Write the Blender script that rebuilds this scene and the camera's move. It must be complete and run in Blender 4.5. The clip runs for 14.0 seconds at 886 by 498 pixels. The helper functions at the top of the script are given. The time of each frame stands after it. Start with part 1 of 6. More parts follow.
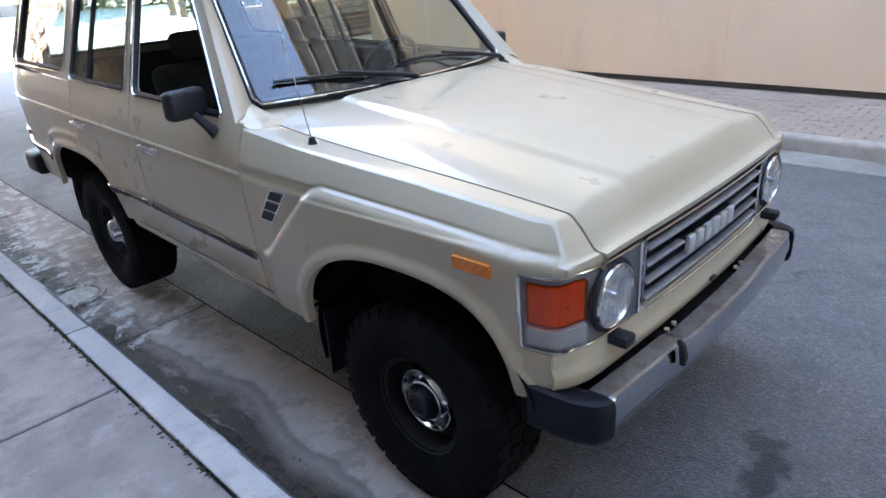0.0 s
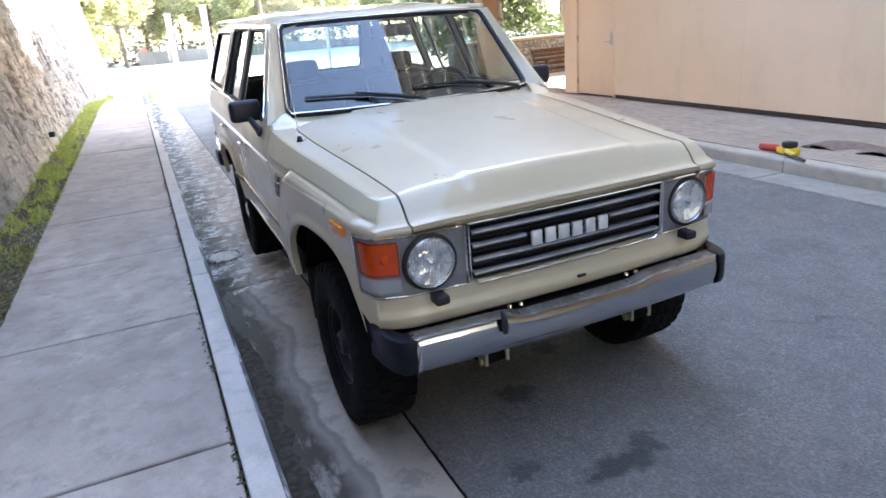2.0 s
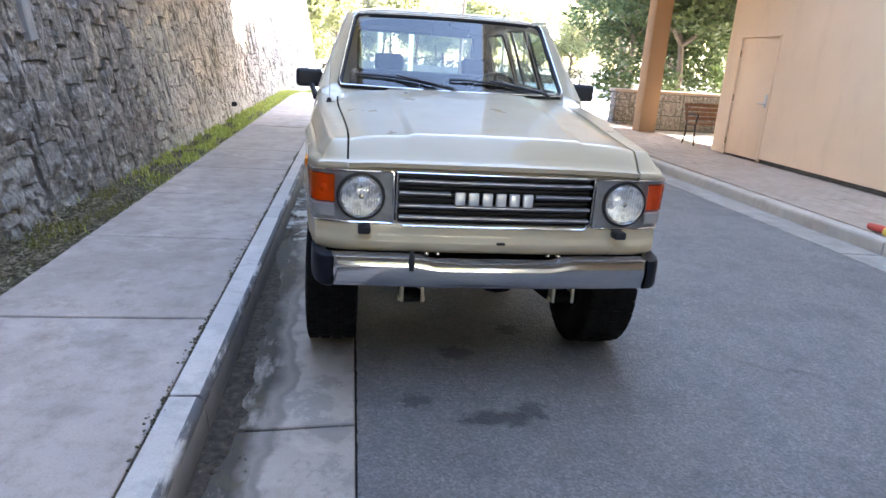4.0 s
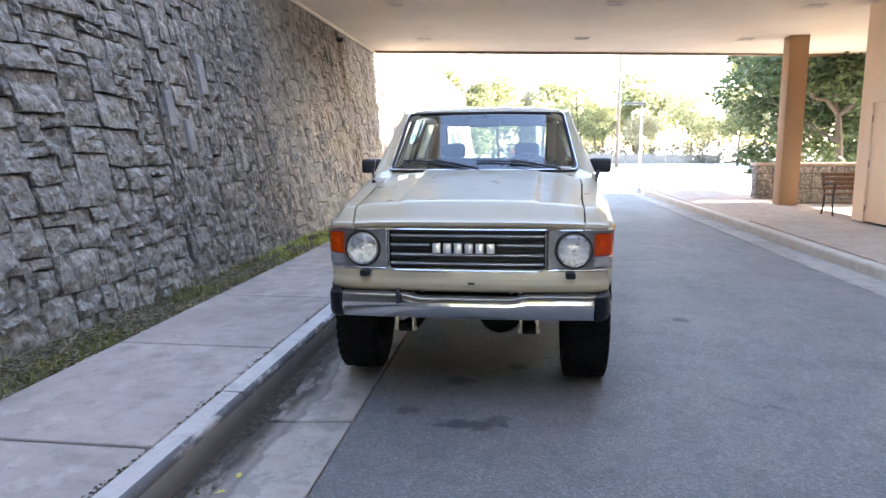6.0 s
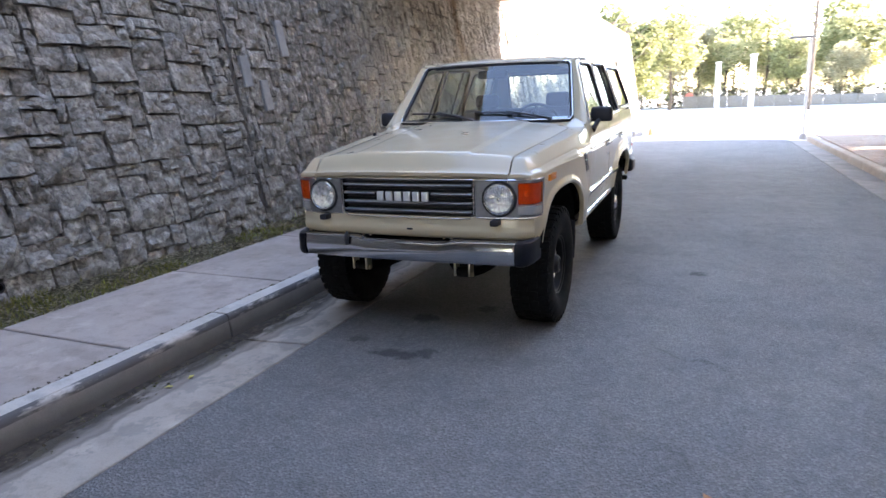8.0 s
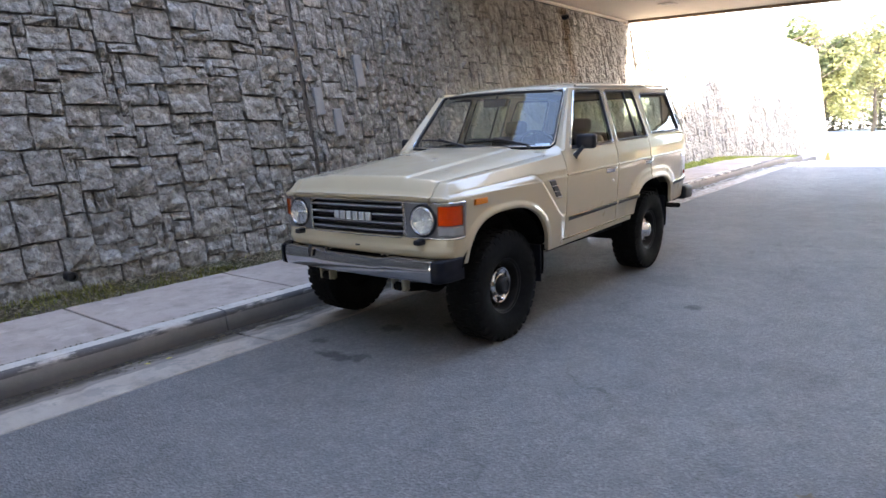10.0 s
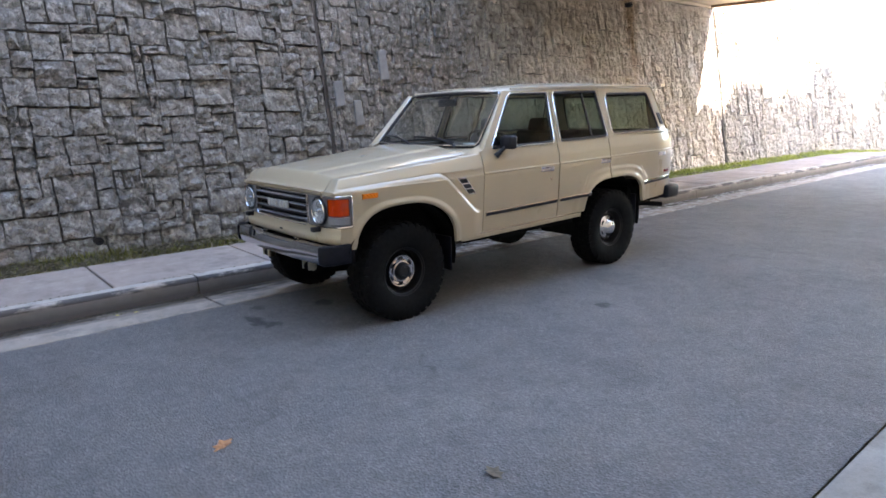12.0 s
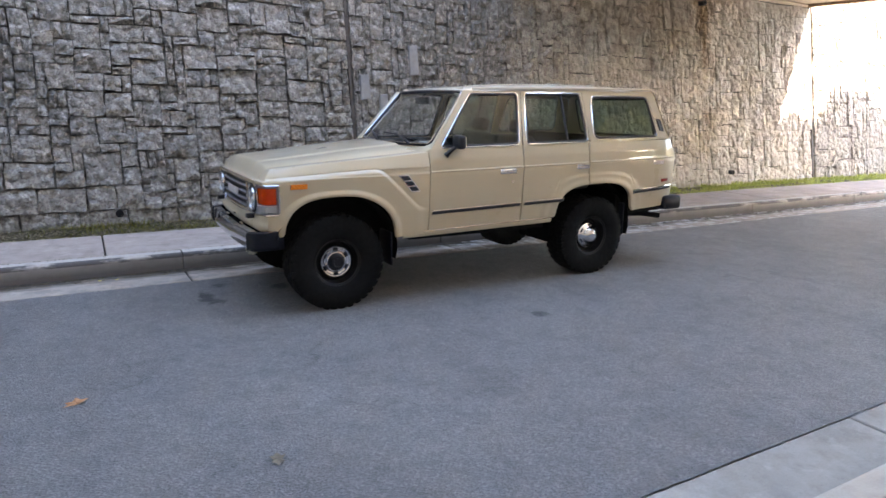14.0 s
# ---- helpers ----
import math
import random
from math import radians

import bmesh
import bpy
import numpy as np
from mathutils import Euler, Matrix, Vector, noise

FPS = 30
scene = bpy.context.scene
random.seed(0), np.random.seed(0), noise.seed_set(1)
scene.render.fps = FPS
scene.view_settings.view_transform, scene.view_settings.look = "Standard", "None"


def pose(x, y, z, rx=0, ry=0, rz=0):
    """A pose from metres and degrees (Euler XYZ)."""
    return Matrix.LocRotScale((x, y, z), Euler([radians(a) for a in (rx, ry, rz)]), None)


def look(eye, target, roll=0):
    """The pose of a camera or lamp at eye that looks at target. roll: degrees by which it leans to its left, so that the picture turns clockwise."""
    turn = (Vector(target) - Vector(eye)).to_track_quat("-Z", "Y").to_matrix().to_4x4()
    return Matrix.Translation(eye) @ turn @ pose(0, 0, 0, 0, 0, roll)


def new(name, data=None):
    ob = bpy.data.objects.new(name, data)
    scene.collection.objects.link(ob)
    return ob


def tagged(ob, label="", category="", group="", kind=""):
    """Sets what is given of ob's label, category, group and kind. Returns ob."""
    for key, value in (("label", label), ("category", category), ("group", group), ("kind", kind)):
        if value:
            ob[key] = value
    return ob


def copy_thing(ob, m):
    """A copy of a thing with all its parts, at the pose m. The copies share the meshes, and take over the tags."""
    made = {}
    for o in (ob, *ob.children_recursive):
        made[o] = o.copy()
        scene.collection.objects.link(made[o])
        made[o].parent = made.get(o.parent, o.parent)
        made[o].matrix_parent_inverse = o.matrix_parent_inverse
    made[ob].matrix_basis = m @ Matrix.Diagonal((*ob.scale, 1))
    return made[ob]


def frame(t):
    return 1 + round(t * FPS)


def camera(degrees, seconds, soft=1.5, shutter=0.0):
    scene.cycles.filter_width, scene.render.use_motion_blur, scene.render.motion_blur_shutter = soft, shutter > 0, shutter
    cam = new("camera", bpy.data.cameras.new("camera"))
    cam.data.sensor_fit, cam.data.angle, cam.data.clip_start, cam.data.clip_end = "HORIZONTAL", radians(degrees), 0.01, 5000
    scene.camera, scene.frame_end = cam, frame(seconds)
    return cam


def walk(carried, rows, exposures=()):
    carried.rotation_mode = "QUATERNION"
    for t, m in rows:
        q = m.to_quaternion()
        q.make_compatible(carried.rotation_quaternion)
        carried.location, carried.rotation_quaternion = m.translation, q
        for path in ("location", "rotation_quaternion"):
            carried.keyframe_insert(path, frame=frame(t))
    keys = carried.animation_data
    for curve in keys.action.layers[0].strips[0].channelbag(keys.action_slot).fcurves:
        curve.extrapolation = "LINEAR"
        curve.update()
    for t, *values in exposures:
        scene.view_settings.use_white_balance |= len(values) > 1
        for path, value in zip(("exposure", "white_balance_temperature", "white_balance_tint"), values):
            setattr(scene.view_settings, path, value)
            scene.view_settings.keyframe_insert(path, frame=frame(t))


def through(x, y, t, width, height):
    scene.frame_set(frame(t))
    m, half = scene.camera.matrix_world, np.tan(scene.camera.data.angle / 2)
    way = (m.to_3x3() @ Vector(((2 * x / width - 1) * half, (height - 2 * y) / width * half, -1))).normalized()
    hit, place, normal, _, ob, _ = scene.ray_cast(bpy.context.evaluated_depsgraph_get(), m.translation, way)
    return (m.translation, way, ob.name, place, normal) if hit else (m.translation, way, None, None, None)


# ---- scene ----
cam = camera(69.0, 14.0, shutter=0.4)
PATH = [
    (0, (-2.06, -1.373, 1.819), (-0.766, -0.084, 1.005), -3.8),
    (0.5, (-1.874, -1.577, 1.792), (-0.692, -0.174, 0.996), -4.5),
    (1, (-1.793, -1.978, 1.767), (-0.756, -0.421, 1.063), -4.9),
    (1.5, (-1.648, -2.35, 1.768), (-0.766, -0.686, 1.094), -4.4),
    (2, (-1.437, -2.62, 1.771), (-0.689, -0.891, 1.097), -4.7),
    (2.5, (-1.269, -2.967, 1.743), (-0.678, -1.179, 1.071), -4.7),
    (3, (-1.082, -3.141, 1.696), (-0.634, -1.306, 1.04), -1.4),
    (3.2, (-0.987, -3.176, 1.602), (-0.58, -1.318, 0.986), 2.7),
    (5.3, (-0.119, -3.981, 1.514), (-0.135, -2.034, 1.057), -0.8),
    (5.5, (-0.002, -4.074, 1.507), (-0.137, -2.114, 1.136), -0.0),
    (6, (0.315, -4.262, 1.521), (0.074, -2.301, 1.211), -0.4),
    (6.5, (0.625, -4.436, 1.51), (0.232, -2.524, 1.075), -2.0),
    (7, (1.044, -4.465, 1.488), (0.412, -2.612, 1.075), -0.8),
    (7.5, (1.399, -4.385, 1.522), (0.733, -2.547, 1.1), -1.9),
    (8, (1.783, -4.229, 1.531), (1.022, -2.435, 1.08), -2.2),
    (8.2, (1.918, -4.211, 1.522), (1.078, -2.437, 1.142), -2.2),
    (10.3, (3.516, -3.586, 1.52), (2.242, -2.086, 1.163), -1.8),
    (10.5, (3.658, -3.478, 1.486), (2.357, -1.997, 1.149), -1.3),
    (11, (4.048, -3.253, 1.5), (2.716, -1.796, 1.179), -1.6),
    (11.5, (4.55, -3.112, 1.514), (3.097, -1.775, 1.197), -0.4),
    (12, (4.887, -2.921, 1.64), (3.379, -1.675, 1.225), -1.4),
    (12.5, (5.138, -2.6, 1.645), (3.568, -1.446, 1.194), 1.0),
    (13, (5.452, -2.323, 1.649), (3.821, -1.233, 1.261), 0.7),
    (13.5, (5.656, -2.042, 1.66), (3.969, -1.07, 1.202), 0.4),
    (14, (5.756, -1.732, 1.665), (4.05, -0.78, 1.235), 0.9),
]
walk(cam, [(t, look(eye, target, roll)) for t, eye, target, roll in PATH], exposures=[(0.0, 4.36, 6900, 17), (3.0, 4.35, 6950, 17), (5.5, 4.42, 6800, 17), (6.5, 4.14, 6950, 19), (8.0, 4.02, 7000, 20), (11.0, 4.08, 7220, 18), (12.5, 4.08, 7220, 18), (13.5, 4.15, 7320, 18), (14.0, 4.29, 7400, 18)])

# ---------------------------------------------------------------- light
SUN_TO = Vector((0.845, 0.386, 0.375)).normalized()
world = bpy.data.worlds.new("world")
scene.world = world
world.use_nodes = True
_n = world.node_tree.nodes
_sky = _n.new("ShaderNodeTexSky")
_sky.sky_type = "NISHITA"
_sky.sun_disc = False
_sky.sun_elevation = math.asin(SUN_TO.z)
_sky.sun_rotation = math.atan2(SUN_TO.x, SUN_TO.y)
_sky.air_density, _sky.dust_density, _sky.ozone_density = 1.0, 0.7, 1.3
_n["Background"].inputs["Strength"].default_value = 0.15
world.node_tree.links.new(_sky.outputs["Color"], _n["Background"].inputs["Color"])
sun = new("sun", bpy.data.lights.new("sun", "SUN"))
sun.data.energy, sun.data.angle, sun.data.color = 4.5, radians(0.6), (1.0, 0.93, 0.82)
sun.matrix_world = look(SUN_TO * 60, (0, 0, 0))


# ---------------------------------------------------------------- materials
class Nodes:
    """A principled material with short calls for its nodes."""

    def __init__(self, name, colour=(0.5, 0.5, 0.5), rough=0.5, metal=0.0, coat=0.0, spec=0.5):
        self.m = bpy.data.materials.new(name)
        self.m.use_nodes = True
        self.t = self.m.node_tree
        self.b = self.t.nodes["Principled BSDF"]
        self.set(Roughness=rough, Metallic=metal)
        self.b.inputs["Base Color"].default_value = (*colour, 1)
        self.b.inputs["Coat Weight"].default_value = coat
        self.b.inputs["Coat Roughness"].default_value = 0.04
        self.b.inputs["Specular IOR Level"].default_value = spec
        self.c = self.t.nodes.new("ShaderNodeTexCoord").outputs["Object"]
        self.g = self.t.nodes.new("ShaderNodeNewGeometry")
        self.p = self.g.outputs["Position"]

    def set(self, **values):
        for key, value in values.items():
            self.b.inputs[key].default_value = value

    def link(self, a, b):
        self.t.links.new(a, b)

    def noise(self, scale, detail=4, rough=0.55, where=None, stretch=None):
        n = self.t.nodes.new("ShaderNodeTexNoise")
        n.inputs["Scale"].default_value, n.inputs["Detail"].default_value, n.inputs["Roughness"].default_value = scale, detail, rough
        src = where or self.p
        if stretch:
            mp = self.t.nodes.new("ShaderNodeMapping")
            mp.inputs["Scale"].default_value = stretch
            self.link(src, mp.inputs["Vector"])
            src = mp.outputs["Vector"]
        self.link(src, n.inputs["Vector"])
        return n.outputs["Fac"]

    def voronoi(self, scale, where=None, feature="F1"):
        n = self.t.nodes.new("ShaderNodeTexVoronoi")
        n.feature = feature
        n.inputs["Scale"].default_value = scale
        self.link(where or self.p, n.inputs["Vector"])
        return n

    def ramp(self, fac, *stops):
        r = self.t.nodes.new("ShaderNodeValToRGB")
        e = r.color_ramp.elements
        while len(e) < len(stops):
            e.new(0.5)
        for el, (pos, col) in zip(e, stops):
            el.position = pos
            el.color = (*col, 1) if isinstance(col, tuple) else (col, col, col, 1)
        self.link(fac, r.inputs["Fac"])
        return r.outputs["Color"]

    def mix(self, fac, a, b, how="MIX"):
        x = self.t.nodes.new("ShaderNodeMix")
        x.data_type, x.blend_type = "RGBA", how
        for sock, v in ((x.inputs["Factor"], fac), (x.inputs["A"], a), (x.inputs["B"], b)):
            if isinstance(v, (int, float)):
                sock.default_value = v if sock.type == "VALUE" else (v, v, v, 1)
            elif isinstance(v, tuple):
                sock.default_value = (*v, 1)
            else:
                self.link(v, sock)
        return x.outputs["Result"]

    def math(self, how, a, b=0.0, c=0.0):
        x = self.t.nodes.new("ShaderNodeMath")
        x.operation = how
        for sock, v in zip(x.inputs, (a, b, c)):
            if isinstance(v, (int, float)):
                sock.default_value = v
            else:
                self.link(v, sock)
        return x.outputs[0]

    def axis(self, which):
        s = self.t.nodes.new("ShaderNodeSeparateXYZ")
        self.link(self.p, s.inputs[0])
        return s.outputs["XYZ".index(which)]

    def spot(self, at, radius, wobble=0.5, squash=(1, 1, 1)):
        """1 inside an uneven spot round a place on the ground, 0 outside."""
        off, fit, d = [self.t.nodes.new("ShaderNodeVectorMath") for _ in range(3)]
        off.operation, fit.operation, d.operation = "SUBTRACT", "MULTIPLY", "LENGTH"
        self.link(self.p, off.inputs[0])
        off.inputs[1].default_value = at
        self.link(off.outputs[0], fit.inputs[0])
        fit.inputs[1].default_value = squash
        self.link(fit.outputs[0], d.inputs[0])
        n = self.noise(5.5 / radius ** 0.5, 4)
        r = self.math("MULTIPLY_ADD", n, -2 * wobble * radius, wobble * radius)
        return self.ramp(self.math("DIVIDE", self.math("ADD", d.outputs["Value"], r), radius), (0.55, 1.0), (1.0, 0.0))

    def random(self):
        return self.t.nodes.new("ShaderNodeObjectInfo").outputs["Random"]

    def island(self):
        return self.g.outputs["Random Per Island"]

    def colour(self, c):
        self.link(c, self.b.inputs["Base Color"])
        return self

    def rough(self, c):
        self.link(c, self.b.inputs["Roughness"])
        return self

    def bump(self, h, strength=0.3, distance=0.01):
        n = self.t.nodes.new("ShaderNodeBump")
        n.inputs["Strength"].default_value, n.inputs["Distance"].default_value = strength, distance
        self.link(h, n.inputs["Height"])
        self.link(n.outputs["Normal"], self.b.inputs["Normal"])
        return self


def plain(name, colour, rough=0.5, metal=0.0, coat=0.0, wear=0.12, scale=18, bump=0.0, spec=0.5):
    n = Nodes(name, colour, rough, metal, coat, spec)
    a = n.noise(scale, 5)
    lo, hi = [tuple(max(0, v * k) for v in colour) for k in (1 - wear, 1 + wear)]
    n.colour(n.ramp(a, (0.3, lo), (0.7, hi)))
    b = n.noise(scale * 0.22, 3)
    n.rough(n.ramp(b, (0.3, max(0.0, rough * 0.85)), (0.75, min(1, rough * 1.2 + 0.02))))
    if bump:
        n.bump(a, bump, 0.004)
    return n.m


def make_paint(name="cream_paint", fresh=(0.502, 0.424, 0.298), dull=(0.448, 0.377, 0.263)):
    n = Nodes(name, fresh, 0.32, 0, 0.9, 0.25)
    dust = n.noise(2.2, 6, 0.65)
    n.colour(n.mix(n.ramp(dust, (0.35, 0.0), (0.8, 0.5)), fresh, dull))
    n.rough(n.ramp(n.noise(5, 5), (0.3, 0.26), (0.75, 0.42)))
    n.b.inputs["Coat Roughness"].default_value = 0.05
    n.b.inputs["Coat Weight"].default_value = 0.9
    n.b.inputs["Coat IOR"].default_value = 1.5
    return n.m


def make_glass(name, tint, base=0.08, gloss=1.0):
    m = bpy.data.materials.new(name)
    m.use_nodes = True
    t = m.node_tree
    t.nodes.remove(t.nodes["Principled BSDF"])
    clear, shine = t.nodes.new("ShaderNodeBsdfTransparent"), t.nodes.new("ShaderNodeBsdfGlossy")
    mix, fr = t.nodes.new("ShaderNodeMixShader"), t.nodes.new("ShaderNodeLayerWeight")
    power, add = t.nodes.new("ShaderNodeMath"), t.nodes.new("ShaderNodeMath")
    power.operation, add.operation = "POWER", "MULTIPLY_ADD"
    clear.inputs["Color"].default_value = (*tint, 1)
    shine.inputs["Roughness"].default_value = 0.015
    shine.inputs["Color"].default_value = (gloss, gloss, gloss, 1)
    fr.inputs["Blend"].default_value = 0.5
    power.inputs[1].default_value = 4.0
    add.inputs[1].default_value, add.inputs[2].default_value = 0.9 - base, base
    t.links.new(fr.outputs["Facing"], power.inputs[0])
    t.links.new(power.outputs[0], add.inputs[0])
    t.links.new(add.outputs[0], mix.inputs[0])
    t.links.new(clear.outputs[0], mix.inputs[1])
    t.links.new(shine.outputs[0], mix.inputs[2])
    t.links.new(mix.outputs[0], t.nodes["Material Output"].inputs["Surface"])
    return m


def make_chrome(name="chrome", pits=0.25, dust=0.0):
    n = Nodes(name, (0.72, 0.72, 0.73), 0.08, 1.0)
    s = n.noise(22, 6, 0.7)
    n.rough(n.ramp(s, (0.45, 0.05), (0.75, pits)))
    n.colour(n.mix(n.ramp(n.noise(60, 4, 0.7), (0.62, 0.0), (0.72, 0.6)), (0.74, 0.74, 0.75), (0.35, 0.28, 0.22)))
    if dust:
        # road dust and dull spots on the surfaces that lie flat
        s = n.t.nodes.new("ShaderNodeSeparateXYZ")
        n.link(n.g.outputs["Normal"], s.inputs[0])
        flat = n.math("MULTIPLY", n.ramp(s.outputs[2], (0.55, 0.0), (0.9, 1.0)), n.ramp(n.noise(14, 6, 0.7), (0.34, 0.45), (0.55, 0.95)))
        n.link(n.math("SUBTRACT", 1.0, n.math("MULTIPLY", flat, dust)), n.b.inputs["Metallic"])
        n.colour(n.mix(flat, n.mix(n.ramp(n.noise(60, 4, 0.7), (0.62, 0.0), (0.72, 0.6)), (0.56, 0.57, 0.59), (0.30, 0.25, 0.20)), (0.135, 0.115, 0.10)))
        n.rough(n.ramp(n.math("ADD", n.noise(22, 6, 0.7), n.math("MULTIPLY", flat, 0.2)), (0.42, 0.07), (0.8, pits)))
    return n.m


def make_stone(name="wall_stone", bounce=0.85):
    n = Nodes(name, rough=0.92, spec=0.25)
    per = n.mix(0.5, n.random(), n.island(), "DIFFERENCE")
    base = n.ramp(per, (0.0, (0.138, 0.127, 0.117)), (0.3, (0.275, 0.254, 0.229)), (0.55, (0.168, 0.156, 0.143)), (0.8, (0.34, 0.316, 0.287)), (1.0, (0.47, 0.438, 0.40)))
    # weathered grey outside, cleaner below the deck; its tan has bounced light put in
    y = n.axis("Y")
    dry = n.math("MULTIPLY_ADD", n.noise(0.55, 5, 0.6), 3.2, n.math("SUBTRACT", y, 1.6))
    dry = n.math("MULTIPLY", n.ramp(n.math("MULTIPLY", n.math("SUBTRACT", dry, 4.3), 0.5), (0.0, 0.0), (1.0, 1.0)), bounce)
    bounce_tan = n.ramp(per, (0.0, (0.459, 0.423, 0.368)), (0.5, (0.581, 0.537, 0.473)), (1.0, (0.52, 0.478, 0.42)))
    base = n.mix(dry, base, bounce_tan)
    grime = n.math("SUBTRACT", 1.0, n.math("MULTIPLY", dry, 0.85))
    c = n.mix(n.math("MULTIPLY", grime, n.ramp(n.noise(6.5, 4, 0.5), (0.48, 0.0), (0.66, 0.45))), base, (0.122, 0.114, 0.107))
    c = n.mix(n.math("MULTIPLY", grime, n.ramp(n.noise(14, 4, 0.5), (0.50, 0.0), (0.66, 0.75))), c, (0.428, 0.403, 0.368))
    c = n.mix(n.math("MULTIPLY", grime, n.ramp(n.noise(32, 4, 0.55), (0.50, 0.0), (0.62, 0.5))), c, (0.0969, 0.0905, 0.0831))
    c = n.mix(n.ramp(n.noise(80, 5, 0.75), (0.55, 0.0), (0.78, 0.35)), c, (0.408, 0.383, 0.344))
    streak = n.noise(1.0, 5, 0.6, stretch=(0.2, 1.6, 0.22))
    c = n.mix(n.math("MULTIPLY", grime, n.ramp(streak, (0.54, 0.0), (0.70, 0.4))), c, (0.143, 0.131, 0.122))
    # rusty run-off below the deck's drain
    run = n.math("SUBTRACT", 1.0, n.math("MINIMUM", 1.0, n.math("MULTIPLY", n.math("ABSOLUTE", n.math("SUBTRACT", y, 9.17)), 2.6)))
    run = n.math("MULTIPLY", run, n.ramp(n.noise(2.4, 4, stretch=(1, 1, 0.3)), (0.30, 0.0), (0.55, 0.85)))
    run = n.math("MULTIPLY", run, n.ramp(n.math("MULTIPLY", n.axis("Z"), 0.25), (0.1, 0.15), (0.8, 1.0)))
    c = n.mix(run, c, (0.27, 0.175, 0.09))
    # uneven brown-grey patch that darkens the stones high on the wall
    umber = n.spot((-3.5, 7.6, 4.1), 2.4, 0.6, (1, 0.9, 1.15))
    c = n.mix(n.math("MULTIPLY", umber, 0.72), c, n.ramp(per, (0.1, (0.24, 0.21, 0.185)), (0.5, (0.50, 0.45, 0.40)), (0.8, (0.34, 0.305, 0.27))), "MULTIPLY")
    n.colour(c)
    chips = n.voronoi(9)
    h = n.math("ADD", n.noise(9, 6, 0.6), n.math("MULTIPLY", n.noise(34, 5, 0.6), 0.35))
    h = n.math("MULTIPLY_ADD", chips.outputs["Distance"], -0.8, h)
    n.bump(h, 1.0, 0.085)
    return n.m


def make_mortar():
    n = Nodes("mortar", (0.10, 0.098, 0.095), 0.95, spec=0.2)
    n.colour(n.ramp(n.noise(9, 6), (0.3, (0.08, 0.077, 0.074)), (0.75, (0.20, 0.192, 0.184))))
    n.bump(n.noise(40, 5), 0.6, 0.01)
    return n.m


def make_asphalt():
    n = Nodes("asphalt", rough=0.8, spec=0.5)
    agg = n.voronoi(95)
    fine = n.noise(260, 3)
    big = n.noise(0.55, 6, 0.6)
    c = n.ramp(big, (0.3, (0.141, 0.135, 0.131)), (0.7, (0.197, 0.188, 0.181)))
    c = n.mix(n.ramp(agg.outputs["Color"], (0.35, 0.0), (0.95, 0.62)), c, (0.345, 0.33, 0.318))
    c = n.mix(n.ramp(n.noise(60, 4, 0.7), (0.48, 0.0), (0.70, 0.5)), c, (0.075, 0.076, 0.08))
    c = n.mix(n.ramp(fine, (0.5, 0.0), (0.7, 0.45)), c, (0.06, 0.06, 0.062))
    c = n.mix(n.ramp(n.noise(4.5, 7, 0.72), (0.46, 0.0), (0.68, 0.5)), c, (0.09, 0.089, 0.091))
    c = n.mix(n.ramp(n.noise(22, 3, 0.6), (0.64, 0.0), (0.72, 0.5)), c, (0.06, 0.06, 0.062))
    c = n.mix(n.ramp(n.noise(0.9, 5, 0.7), (0.56, 0.0), (0.72, 0.22)), c, (0.19, 0.165, 0.135))
    # cracks
    nz = n.t.nodes.new("ShaderNodeTexNoise")
    nz.inputs["Scale"].default_value, nz.inputs["Detail"].default_value = 1.7, 6
    n.link(n.p, nz.inputs["Vector"])
    warp = n.t.nodes.new("ShaderNodeVectorMath")
    warp.operation = "MULTIPLY_ADD"
    n.link(nz.outputs["Color"], warp.inputs[0])
    warp.inputs[1].default_value = (1.1, 1.1, 0)
    n.link(n.p, warp.inputs[2])
    crack = n.voronoi(0.55, warp.outputs[0], "DISTANCE_TO_EDGE")
    line = n.ramp(crack.outputs["Distance"], (0.0, 1.0), (0.010, 0.0))
    line = n.math("MULTIPLY", line, n.ramp(n.noise(0.8, 3), (0.52, 0.0), (0.62, 0.7)))
    c = n.mix(n.math("MULTIPLY", line, 0.55), c, (0.035, 0.034, 0.033))
    # oil drips where cars have stood
    for x, y, r, k in ((0.29, 0.08, 0.13, 0.8), (-0.07, -0.22, 0.15, 0.8), (-0.34, -0.72, 0.11, 0.7), (0.03, -0.9, 0.26, 0.9), (0.2, -0.83, 0.13, 0.7), (1.71, 1.45, 0.12, 0.8), (2.95, -1.06, 0.10, 0.5), (1.3, 2.3, 0.5, 0.25), (2.6, 0.4, 0.35, 0.2)):
        c = n.mix(n.math("MULTIPLY", n.spot((x, y, 0), r * 0.7, 0.9, (0.8, 2.3, 1) if r == 0.26 else (1, 1, 1)), k * 0.9), c, (0.038, 0.038, 0.041))
    n.colour(c)
    n.rough(n.ramp(n.noise(1.5, 4), (0.35, 0.66), (0.7, 0.82)))
    h = n.math("ADD", agg.outputs["Distance"], n.math("MULTIPLY", fine, 0.5))
    n.bump(h, 1.0, 0.011)
    return n.m


